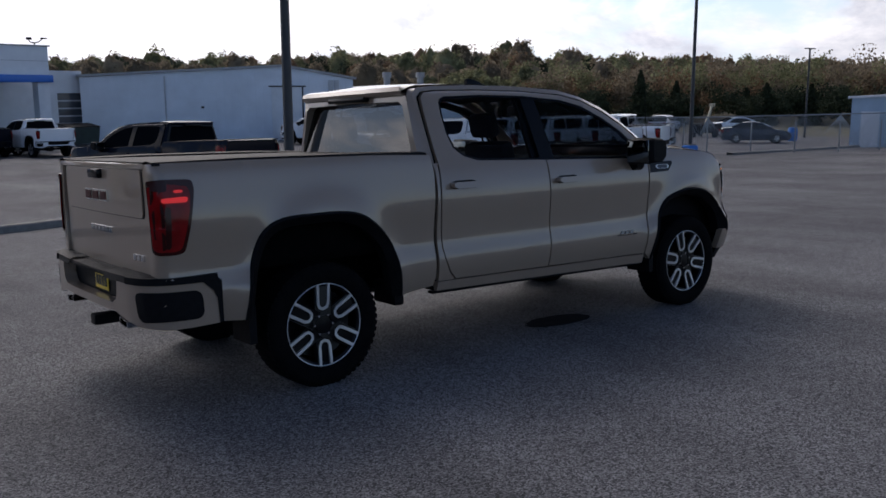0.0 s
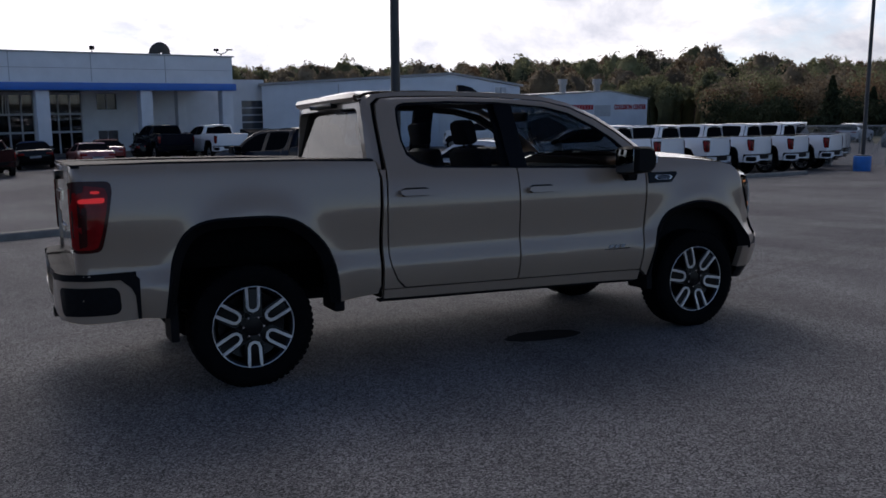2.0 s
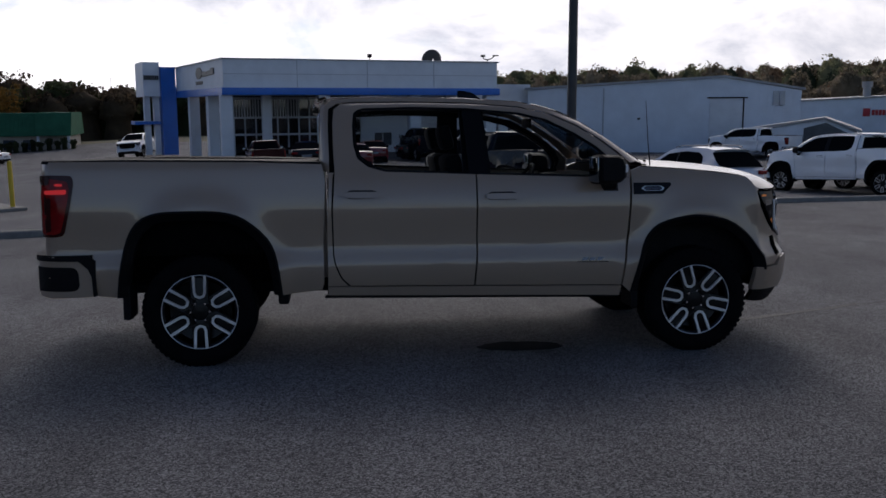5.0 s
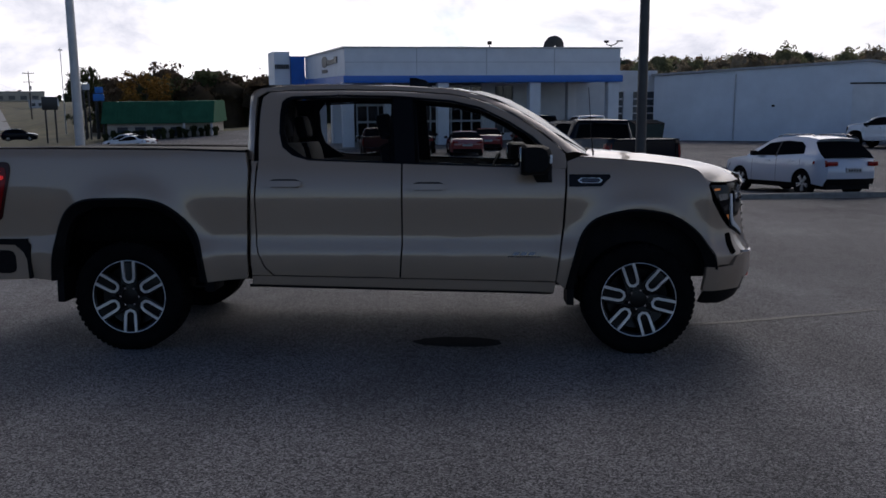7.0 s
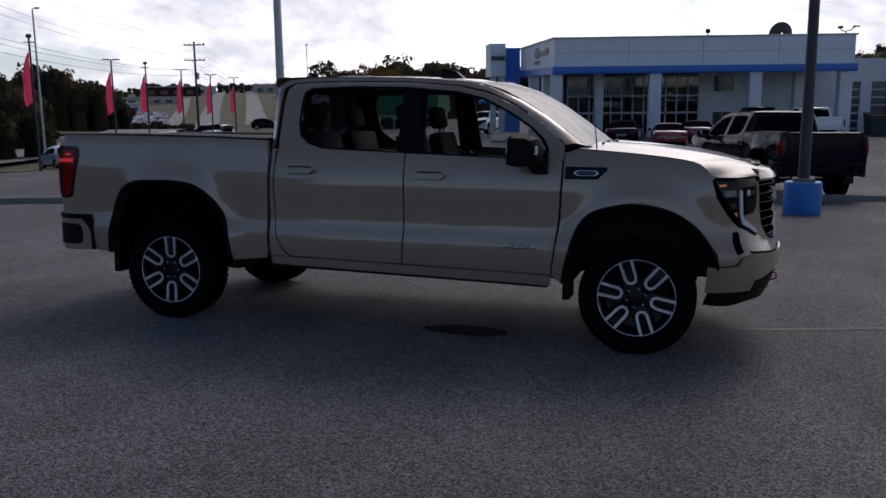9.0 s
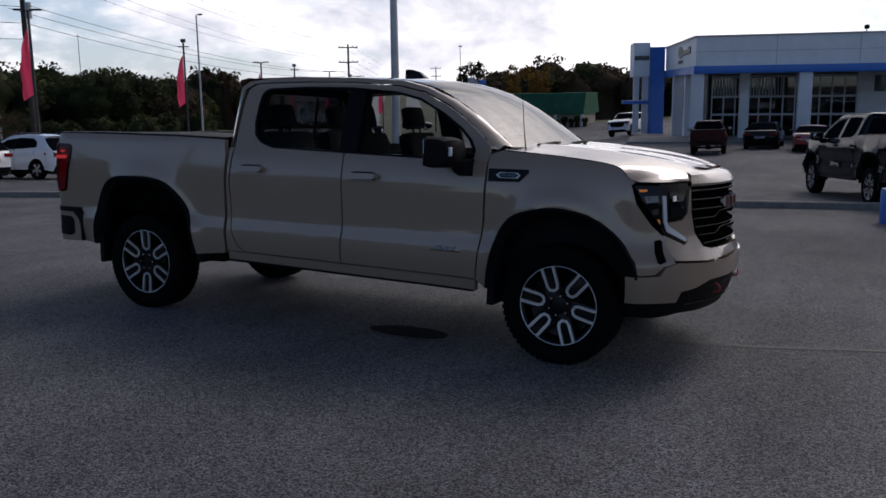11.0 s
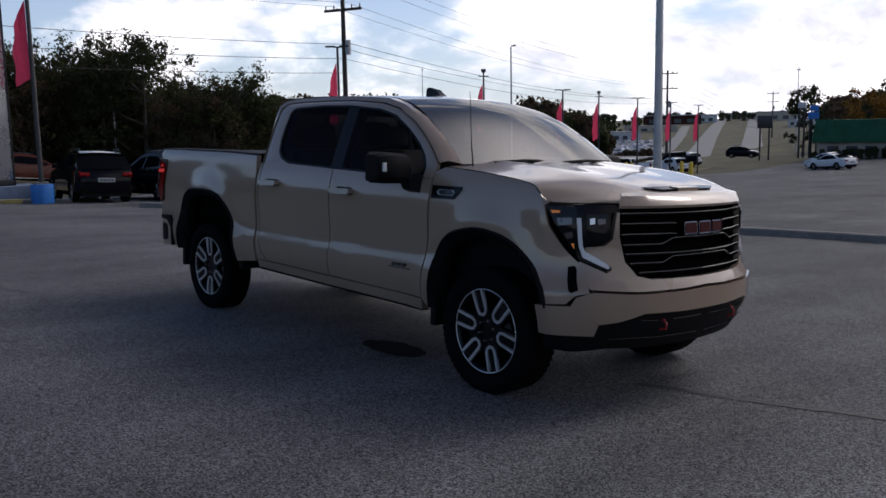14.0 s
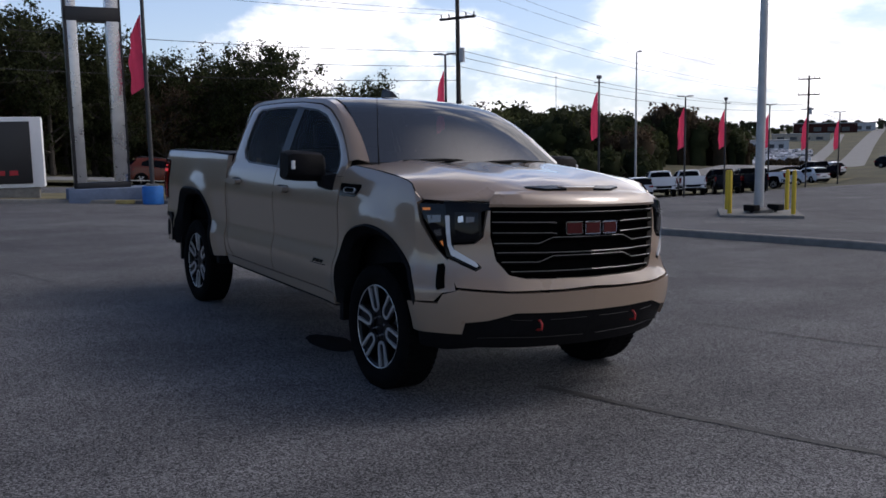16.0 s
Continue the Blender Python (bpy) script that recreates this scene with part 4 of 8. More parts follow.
def wheel_part(parent, x, s, r=0.405, rim=0.272, tread=True, phase=0.0):
    """One wheel: brake drum with a tyre and an alloy rim on it."""
    y0 = s * 0.865
    bm = bmesh.new()
    lathe(bm, [(0.02, s * -0.06), (0.17, s * -0.06), (0.17, s * 0.02), (0.02, s * 0.02)], 24)
    hub = part("wheel", bm, STEEL_DARK, parent)
    hub.location = (x, y0, r - 0.004)
    bm = bmesh.new()
    w = 0.135
    prof = [(rim - 0.01, -w * 0.80), (rim + 0.03, -w * 0.95), (r - 0.05, -w), (r - 0.012, -w * 0.86), (r, -w * 0.70), (r, w * 0.70), (r - 0.012, w * 0.86), (r - 0.05, w), (rim + 0.03, w * 0.95), (rim, w * 0.82), (rim - 0.012, w * 0.70)]
    lathe(bm, [(a, b * s) for a, b in prof], 56)
    ty = part("tyre", bm, RUBBER, hub)
    if tread:
        bm = bmesh.new()
        for k in range(56):          # tread blocks on both shoulders
            a = k * math.tau / 56
            for e in (-1, 1):
                m = Matrix.Rotation(a + (0.03 if e > 0 else 0), 4, "Y")
                box(bm, (-0.014, e * w * 0.60 - 0.028, r - 0.014), (0.014, e * w * 0.60 + 0.028, r + 0.0025), 0, m)
        for k in range(40):
            m = Matrix.Rotation(k * math.tau / 40, 4, "Y")
            box(bm, (-0.020, -0.045, r - 0.008), (0.018, 0.045, r + 0.003), 0, m)
        tagged(part("tread", bm, RUBBER, hub), kind="stuff")
    bm = bmesh.new()
    yo = s * (w * 0.80)
    # barrel and dished black face
    lathe(bm, [(rim - 0.004, yo), (rim - 0.020, yo - s * 0.012), (rim - 0.03, yo - s * 0.05), (rim - 0.035, -yo), (rim - 0.05, -yo), (rim - 0.05, yo - s * 0.07), (0.15, yo - s * 0.085), (0.10, yo - s * 0.035), (0.075, yo - s * 0.022), (0.045, yo - s * 0.018), (0.001, yo - s * 0.016)], 48)
    for k in range(6):           # broad black spokes under the bright ones
        m = Matrix.Rotation(math.radians(90 + phase) - k * math.tau / 6, 4, "Y")
        box(bm, (0.06, min(yo - s * 0.05, yo - s * 0.012), -0.062), (rim - 0.018, max(yo - s * 0.05, yo - s * 0.012), 0.062), 0.006, m)
    part("rim", bm, RIM_BLACK, hub)
    bm = bmesh.new()
    lathe(bm, [(rim - 0.006, yo + s * 0.002), (rim - 0.002, yo + s * 0.004), (rim + 0.003, yo + s * 0.002), (rim, yo - s * 0.004)], 64)
    for k in range(6):
        m = Matrix.Rotation(math.radians(90 + phase) - k * math.tau / 6, 4, "Y")
        path = []
        for t in range(13):      # a U, open towards the rim
            if t < 4:
                path.append((rim - 0.004 - t * (rim - 0.004 - 0.140) / 4, -0.041 + 0.004 * t / 4))
            elif t < 9:
                b = math.pi * (t - 4) / 4
                path.append((0.140 - math.sin(b) * 0.036, -math.cos(b) * 0.037))
            else:
                path.append((0.140 + (t - 8) * (rim - 0.004 - 0.140) / 4, 0.037 + 0.004 * (t - 8) / 4))
        rows = []
        for i, (a, b) in enumerate(path):
            p, q = path[max(0, i - 1)], path[min(len(path) - 1, i + 1)]
            d = Vector((q[0] - p[0], q[1] - p[1])).normalized()
            nx, nz = -d.y * 0.0095, d.x * 0.0095
            lift = yo + s * (0.004 - 0.012 * (1 - min(1, (a - 0.1) / 0.15)))
            rows.append([m @ Vector((a + nx, lift, b + nz)), m @ Vector((a - nx, lift, b - nz)), m @ Vector((a - nx * 1.2, lift - s * 0.02, b - nz * 1.2)), m @ Vector((a + nx * 1.2, lift - s * 0.02, b + nz * 1.2))])
        ring_loft(bm, rows, True, True)
    part("spoke_inlay", bm, ALLOY, hub, "bright machined U-shaped spokes")
    for k in range(6):
        bm = bmesh.new()
        a = (k + .5) * math.tau / 6 - math.radians(90 + phase)
        c = Vector((math.cos(a) * 0.068, yo - s * 0.03, math.sin(a) * 0.068))
        rod(bm, c, c + Vector((0, s * 0.024, 0)), 0.010, 0.008, 6)
        part("lug_nut", bm, CHROME, hub)
    return hub


def seat(parent, x, y, wide=0.50):
    bm = bmesh.new()
    box(bm, (x - 0.05, y - wide / 2, 0.78), (x + 0.50, y + wide / 2, 0.98), 0.06)
    m = Matrix.Translation((x, y, 0.95)) @ Matrix.Rotation(radians(-14), 4, "Y")
    box(bm, (-0.09, -wide / 2, 0.0), (0.05, wide / 2, 0.60), 0.06, m)
    box(bm, (-0.07, -0.14, 0.63), (0.035, 0.14, 0.83), 0.05, m)
    for e in (-0.06, 0.06):
        rod(bm, m @ Vector((-0.01, e, 0.58)), m @ Vector((-0.01, e, 0.66)), 0.008)
    part("seat", bm, SEAT, parent, "black leather seat with headrest")


def pickup(m, paint, label, group="", hero=True):
    root = thing("pickup_truck", m, label, "pickup truck", group)
    fine = 0.035 if hero else 0.16
    for s in (-1, 1):
        fl = flank(s)
        # bed side
        out = [(-0.70, .535)] + REAR_ARCH + [(.880, .545), (.897, .60), (.895, .93), (.915, 1.34), (.893, 1.462), (.4, 1.478), (-.5, 1.486), (-.97, 1.486), (-1.165, 1.480), (-1.165, .82), (-.80, .815), (-.72, .72)]
        part("bed_side", shell(out, fl, fine, 0.045), paint, root)
        # cab corner, doors, rocker
        out = [(.925, .572), (1.075, .568), (1.018, .628), (.975, .73), (.962, .80), (.955, 1.14), (.970, 1.385), (.985, 1.40), (.930, 1.40), (.940, 1.34), (.925, .95)]
        part("cab_corner", shell(out, fl, fine, 0.03), paint, root)
        out = [(1.09, .572), (2.005, .556), (2.022, .80), (2.021, 1.381), (1.97, 1.383), (1.35, 1.404), (1.225, 1.440), (1.150, 1.500), (1.115, 1.60), (1.0, 1.60), (.985, 1.40), (.967, 1.14), (.972, .80), (.985, .73), (1.03, .63)]
        rd = part("rear_door", shell(out, fl, fine, 0.03), paint, root)
        out = [(2.018, .556), (3.137, .535), (3.184, .942), (3.198, 1.23), (3.20, 1.35), (2.985, 1.352), (2.033, 1.381), (2.034, .80)]
        fd = part("front_door", shell(out, fl, fine, 0.03), paint, root)
        out = [(.925, .500), (3.13, .452), (3.14, .528), (.925, .566)]
        part("rocker", shell(out, fl, 0.2, 0.05), paint, root)
        out = [(.90, .478), (3.10, .434), (3.13, .447), (.90, .496)]
        part("rocker_trim", shell(out, lambda u, z, o, f=fl: f(u, z, o - 0.012), 0.4, 0.06), BLACK_TRIM, root)
        # handles
        for door, hx, hz in ((rd, 1.178, 1.245), (fd, 2.218, 1.226)):
            bm = bmesh.new()
            ring_loft(bm, [[fl(hx + dx, hz + dz, o) for dx, dz in ((-.13, -.012), (-.10, -.026), (.10, -.026), (.13, -.012), (.13, .010), (.09, .018), (-.09, .018), (-.13, .010))] for o in (0.004, 0.040, 0.054)], True, True)
            part("door_handle", bm, paint, door)
            # black plate round the handle: painted-in shade of the body-coloured recess
            bm = bmesh.new()
            ring_loft(bm, [[fl(hx + dx, hz + dz, o) for dx, dz in ((-.10, -.032), (.10, -.032), (.118, -.010), (.105, .018), (.075, .027), (-.075, .027), (-.105, .018), (-.118, -.010))] for o in (-0.02, 0.002)], True, True)
            part("handle_shade", bm, BLACK_TRIM, door)
        # fender, from the door round to the lamps
        q = lambda x: NOSE_LEN + 4.25 - x
        fen = [(q(3.147), .535)] + [(q(a), b) for a, b in FRONT_ARCH] + [(q(4.20), .60), (1.18, .66), (1.06, .665), (1.00, .72), (.92, .735), (.93, .80), (.97, .90), (1.06, .985), (1.16, 1.12), (1.185, 1.235), (1.15, 1.252), (1.20, 1.290), (q(4.20), 1.316), (q(4.12), 1.348), (q(4.015), 1.370), (q(3.61), 1.412), (q(3.30), 1.432), (q(3.215), 1.40), (q(3.214), 1.23), (q(3.20), .94)]
        part("fender", shell([(s * a, b) for a, b in fen], nose, fine, 0.04), paint, root)
        if hero:
            out = [(q(3.225), 1.310), (q(3.515), 1.310), (q(3.520), 1.290), (q(3.455), 1.226), (q(3.225), 1.222)]
            vent = part("fender_vent", shell([(s * a, b) for a, b in out], lambda u, z, o: nose(u, z, o + 0.006), 0.2, 0.02), GLOSS_BLACK, root)
            bm = bmesh.new()
            fr = [(3.31, 1.250), (3.44, 1.250), (3.462, 1.268), (3.44, 1.286), (3.31, 1.286), (3.285, 1.268)]
            ring_loft(bm, [[nose(s * q(3.373 + (a - 3.373) * k), 1.268 + (b - 1.268) * k, o) for a, b in fr] for k, o in ((1.0, 0.006), (1.0, 0.014), (0.86, 0.014), (0.86, 0.008))], True)
            part("vent_trim", bm, ALLOY, vent)
            bm = bmesh.new()
            bars(bm, lambda u, v, o: nose(s * q(u), v, o + 0.007), 3.31, 3.44, 1.260, 1.277, 7, 0.008)
            part("vent_badge", bm, DARK_CHROME, vent)
            bm = bmesh.new()
            bars(bm, lambda u, v, o: fl(u, v, o + 0.001), 2.82, 2.99, .728, .752, 3, 0.006, 0.25, 0.02)
            ring_loft(bm, [[fl(a, b, o) for a, b in ((2.79, .716), (3.03, .716), (3.03, .722), (2.79, .722))] for o in (0, 0.006)], True, True)
            part("door_badge", bm, DARK_CHROME, fd)
        # arch mouldings, wells and mud flaps
        for arch, cx in ((REAR_ARCH, 0.02), (FRONT_ARCH, 3.745)):
            bm = bmesh.new()
            cz = 0.42
            ins = [(cx + (a - cx) * 0.885, cz + (b - cz) * (0.90 if b > cz + 0.2 else 1.0)) for a, b in arch]
            f2 = (lambda u, z, o: fl(u, z, o)) if cx < 1 else (lambda u, z, o: nose(s * q(u), z, o))
            ring_loft(bm, [[f2(a, b, 0.006) for a, b in arch], [f2(a * .8 + c * .2, b * .8 + d * .2, 0.020) for (a, b), (c, d) in zip(arch, ins)], [(c, s * (body_w(cx, 0.9) - 0.005), d) for c, d in ins], [(c, s * (body_w(cx, 0.9) - 0.09), d) for c, d in ins]], False)
            part("arch_moulding", bm, BLACK_TRIM, root)
            bm = bmesh.new()
            big = [(cx + (a - cx) * 1.03, cz + (b - cz) * 1.03) for a, b in arch]
            ring_loft(bm, [[(a, s * 0.93, b) for a, b in big], [(a, s * 0.50, b) for a, b in big]], False)
            vs = [bm.verts.new((a, s * 0.50, b)) for a, b in big]
            bm.faces.new(vs)
            part("wheel_well", bm, WELL, root)
            bm = bmesh.new()
            x0 = cx - 0.53 if cx < 1 else cx - 0.50
            ring_loft(bm, [[(x0 - 0.02, s * 0.74, z1), (x0 + 0.03, s * 0.74, z1), (x0 + 0.03, s * 0.985, z1), (x0 - 0.02, s * 0.985, z1)] for z1 in (0.36, 0.42, 0.60)], True, True)
            part("mud_flap", bm, BLACK_TRIM, root)
        if hero or s:
            bm = bmesh.new()
            box(bm, (0.56, min(s * .70, s * .97), 0.44), (0.64, max(s * .70, s * .97), 0.60), 0.02)
            part("mud_flap", bm, BLACK_TRIM, root)
        # side windows and the painted frame round them
        rear = [(2.0, 1.395), (1.36, 1.416), (1.24, 1.450), (1.166, 1.508), (1.138, 1.60), (1.134, 1.74), (1.144, 1.82), (1.185, 1.855), (1.55, 1.870), (1.97, 1.862)]
        fro = [(2.11, 1.392), (2.965, 1.368), (3.06, 1.378), (3.075, 1.42), (3.03, 1.50), (2.945, 1.580), (2.785, 1.680), (2.58, 1.778), (2.37, 1.828), (2.08, 1.858)]
        part("window", shell(rear, lambda u, z, o: fl(u, z, o - 0.012), 0.3, 0.0), GLASS_REAR if hero else CAR_GLASS, rd, "dark tinted rear door window")
        part("window", shell(fro, lambda u, z, o: fl(u, z, o - 0.012), 0.3, 0.0), GLASS_FRONT if hero else CAR_GLASS, fd, "lightly tinted front door window")
        # black surround: the strip between glass and painted frame, with the pillar
        bm = bmesh.new()
        inner = [(2.985, 1.368), (1.97, 1.397), (1.36, 1.418), (1.24, 1.452), (1.168, 1.510), (1.140, 1.60), (1.136, 1.74), (1.146, 1.82), (1.187, 1.853), (1.55, 1.868), (1.97, 1.860), (2.37, 1.826), (2.58, 1.776), (2.785, 1.678), (2.945, 1.578), (3.03, 1.498), (3.075, 1.425), (3.065, 1.378)]
        ring_loft(bm, [[fl(a, b, -0.004) for a, b in GLASS_LINE], [fl(a, b, -0.004) for a, b in inner], [fl(a, b, -0.03) for a, b in inner]], True)
        part("window_trim", bm, GLOSS_BLACK, root)
        pil = [(1.975, 1.37), (2.125, 1.37), (2.09, 1.875), (1.945, 1.885)]
        part("door_pillar", shell(pil, lambda u, z, o: fl(u, z, o - 0.006), 0.2, 0.05), GLOSS_BLACK, root)
        # painted frame over the glass, from the cab's back to the screen pillar
        top = [(.985, 1.40), (.978, 1.52), (.975, 1.64), (.975, 1.76), (.985, 1.86), (1.03, 1.90), (1.15, 1.913), (1.55, 1.918), (1.97, 1.910), (2.38, 1.880), (2.60, 1.832), (2.82, 1.735), (3.00, 1.625), (3.12, 1.53), (3.20, 1.455), (3.21, 1.40), (3.205, 1.352)]
        low = [(1.225, 1.440), (1.150, 1.500), (1.122, 1.60), (1.118, 1.74), (1.128, 1.83), (1.150, 1.855), (1.20, 1.872), (1.55, 1.884), (1.97, 1.876), (2.38, 1.842), (2.59, 1.793), (2.80, 1.69), (2.967, 1.585), (3.06, 1.50), (3.10, 1.43), (3.10, 1.39), (3.09, 1.352)]
        bm = bmesh.new()
        ring_loft(bm, [[fl(a, b, -0.03) for a, b in low], [fl(a, b, 0.0) for a, b in low], [fl(a * .5 + c * .5, b * .5 + d * .5, 0.004) for (a, b), (c, d) in zip(low, top)], [fl(a, b, 0.0) for a, b in top], [fl(a, b, -0.03) for a, b in top]], False)
        part("door_frame", bm, paint, root)
        # rail from the cab's back corner over the doors and down the pillar to the cowl
        rail_low = [(.945, 1.40), (.945, 1.52), (.942, 1.64), (.940, 1.76), (.945, 1.865), (1.01, 1.908), (1.15, 1.921), (1.55, 1.926), (1.97, 1.918), (2.38, 1.890), (2.61, 1.842), (2.83, 1.745), (3.01, 1.635), (3.13, 1.54), (3.215, 1.46)]
        rail_top = [(.880, -.86, 1.40), (.880, -.82, 1.52), (.880, -.785, 1.64), (.880, -.75, 1.76), (.885, -.72, 1.88), (.92, -.69, 1.925), (1.10, -.665, 1.950), (1.50, -.655, 1.960), (1.963, -.655, 1.955), (2.40, -.645, 1.930), (2.63, -.68, 1.870), (2.86, -.722, 1.775), (3.06, -.76, 1.655), (3.20, -.787, 1.555), (3.34, -.83, 1.455)]
        bm = bmesh.new()
        rows = [[fl(a, b, -0.03) for a, b in rail_low], [fl(a, b, 0.0) for a, b in rail_low]]
        mid = []
        for (a, b), (c, d, e) in zip(rail_low, rail_top):
            p, r = Vector(fl(a, b, 0.0)), Vector((c, -s * d, e))
            mid.append(p.lerp(r, 0.5) + Vector((0, s * 0.012, 0.014)))
        rows += [mid, [(c, -s * d, e) for c, d, e in rail_top]]
        ring_loft(bm, rows, False)
        part("cab_rail", bm, paint, root)
        # mirror
        bm = bmesh.new()
        rows = []
        for y, sx, sz, cz in ((1.02, .70, .80, 1.41), (1.05, .95, .96, 1.41), (1.15, 1.0, 1.0, 1.415), (1.26, .95, .96, 1.42), (1.30, .70, .80, 1.42)):
            rows.append([(2.965 + dx * sx, s * y, cz + dz * sz) for dx, dz in ((-.10, -.095), (-.075, -.108), (.07, -.10), (.115, -.06), (.125, .02), (.10, .085), (.05, .105), (-.08, .108), (-.10, .09))])
        ring_loft(bm, rows, True, True)
        ring_loft(bm, [[(2.94, s * .93, 1.375), (3.12, s * .93, 1.375), (3.13, s * .95, 1.235), (3.0, s * .95, 1.235)], [(2.94, s * 1.06, 1.35), (3.07, s * 1.06, 1.35), (3.07, s * 1.05, 1.275), (2.99, s * 1.05, 1.275)]], True, True)
        mir = part("mirror", bm, BLACK_TRIM, root, "black door mirror")
        bm = bmesh.new()
        box(bm, (2.858, min(s * 1.05, s * 1.27), 1.325), (2.868, max(s * 1.05, s * 1.27), 1.505), 0.004)
        part("mirror_glass", bm, MIRROR_GLASS, mir)
        if hero:
            bm = bmesh.new()
            box(bm, (3.055, min(s * 1.255, s * 1.285), 1.395), (3.080, max(s * 1.255, s * 1.285), 1.455), 0.008)
            part("mirror_lamp", bm, DRL, mir)
        # tail lamp
        out = soft_corners([(-1.125, 1.385), (-1.02, 1.396), (-.84, 1.392), (-.828, 1.34), (-.845, 1.24), (-.872, 1.103), (-.905, .975), (-.95, .962), (-1.06, .962), (-1.10, .985), (-1.118, 1.15)], .03)
        tl = part("tail_light", shell(out, lambda u, z, o: fl(u, z, o + 0.010), 0.05, 0.012), DARK_RED, root, "smoked red wrap-round tail light")
        for nm, mt, pts, lift in (("lens", RED_LENS, [(-1.105, 1.350), (-1.0, 1.372), (-.868, 1.352), (-.856, 1.300), (-.872, 1.20), (-.90, 1.08), (-.925, .995), (-.96, .982), (-1.05, .982), (-1.085, 1.00), (-1.105, 1.16)], 0.013),
                                  ("lens_divider", DARK_RED, [(-1.006, 1.24), (-.978, 1.24), (-.985, 1.00), (-1.012, 1.00)], 0.016),
                                  ("lens_divider", DARK_RED, [(-1.10, 1.388), (-.985, 1.392), (-.99, 1.325), (-1.06, 1.33)], 0.016),
                                  ("light_bar", TAIL_GLOW, [(-1.02, 1.262), (-.878, 1.262), (-.872, 1.296), (-1.02, 1.290)], 0.017),
                                  ("light_bar", TAIL_GLOW, [(-.955, 1.318), (-.90, 1.318), (-.90, 1.336), (-.955, 1.336)], 0.017)):
            if nm == "light_bar" and not hero:
                continue
            part(nm, shell(soft_corners(pts, .02), lambda u, z, o, k=lift: fl(u, z, o + k), 0.06, 0.006), mt, tl)
        # exhaust tip: a flattened bright outlet in the bumper's lower edge
        bm = bmesh.new()
        ring_loft(bm, [[(x, s * (.56 + dy * k), .532 + dz * k) for dy, dz in ((-.085, -.022), (.085, -.034), (.10, .012), (-.07, .034))] for x, k in ((-1.00, .8), (-1.150, .85), (-1.150, .70), (-1.03, .68))], True, False)
        part("exhaust_tip", bm, CHROME, root)
        # head lamps
        lens = [(1.165, 1.232), (.975, 1.232), (.965, 1.18), (.975, 1.08), (.985, .965), (1.04, 1.03), (1.115, 1.14)]
        hl = part("headlight", shell([(s * a, b) for a, b in lens], lambda u, z, o: nose(u, z, o + 0.004), 0.1, 0.03), LENS_DARK, root, "smoked headlamp with a bright light guide")
        for nm, mt, pts, lift in (("turn_lamp", AMBER, [(1.135, 1.208), (1.075, 1.210), (1.075, 1.196), (1.13, 1.192)], 0.007),
                                  ("reflector", DARK_CHROME, [(1.10, 1.165), (1.0, 1.17), (1.0, 1.13), (1.085, 1.12)], 0.006),
                                  ("reflector", DARK_CHROME, [(1.055, 1.075), (1.0, 1.09), (1.0, 1.05), (1.035, 1.045)], 0.006),
                                  ("side_marker", AMBER, [(1.015, 1.015), (.995, 1.02), (.995, .985)], 0.006),
                                  ("lamp_housing", GLOSS_BLACK, [(.985, 1.245), (.70, 1.245), (.70, 1.205), (.755, 1.195), (.755, 1.05), (.80, 1.02), (.925, 1.01), (.935, .955), (.80, .90), (.775, .865), (.795, .855), (.98, .93), (.99, 1.0)], 0.001),
                                  ("light_guide", DRL, [(.972, 1.168), (.946, 1.168), (.944, 1.00), (.930, .972), (.802, .900), (.785, .878), (.80, .870), (.950, .938), (.968, 1.0)], 0.012),
                                  ("lamp_lens", LENS_DARK, [(.915, 1.19), (.775, 1.19), (.775, 1.06), (.815, 1.035), (.915, 1.035)], 0.010),
                                  ("projector", WHITE_REFLECT, [(.895, 1.165), (.865, 1.17), (.865, 1.135), (.895, 1.13)], 0.016),
                                  ("projector", DARK_CHROME, [(.85, 1.165), (.80, 1.165), (.80, 1.135), (.85, 1.13)], 0.016)):
            part(nm, shell([(s * a, b) for a, b in pts], lambda u, z, o, k=lift: nose(u, z, o + k), 0.1, 0.02), mt, hl)
        # painted cheek between lamp and grille, and the slot below the lamp
        chk = [(.935, .995), (.80, 1.005), (.745, 1.045), (.715, 1.20), (.70, 1.20), (.705, 1.05), (.68, .91), (.60, .825), (.48, .80), (.0, .793), (.0, .745), (.23, .735), (.60, .735), (.915, .755), (.935, .80), (.975, .895), (.97, .915), (.80, .845), (.765, .865), (.775, .885), (.92, .955)]
        part("front_panel", shell([(s * a, b) for a, b in chk], nose, 0.07, 0.04), paint, root)
        slot = [(1.042, .880), (1.000, .888), (.988, .872), (.986, .752), (1.030, .733), (1.046, .745)]
        part("air_slot", shell([(s * a, b) for a, b in slot], lambda u, z, o: nose(u, z, o + 0.005), 0.04, 0.01), WELL, root)
        # bumper half
        bmp = [(1.245, .649), (1.032, .656), (.997, .711), (.90, .740), (.60, .721), (.23, .720), (.0, .726), (.0, .598), (.25, .598), (.57, .605), (.74, .562), (.875, .548), (.895, .475), (1.245, .470)]
        part("front_bumper", shell([(s * a, b) for a, b in bmp], lambda u, z, o: nose(u, z, o + 0.014), 0.07, 0.06), paint, root)
        low = [(1.22, .468), (.89, .470), (.870, .545), (.74, .556), (.57, .600), (.0, .594), (.0, .372), (.45, .375), (.80, .385), (1.0, .36), (1.22, .375)]
        part("valance", shell([(s * a, b) for a, b in low], lambda u, z, o: nose(u, z, o - 0.012), 0.09, 0.06), BLACK_TRIM, root)
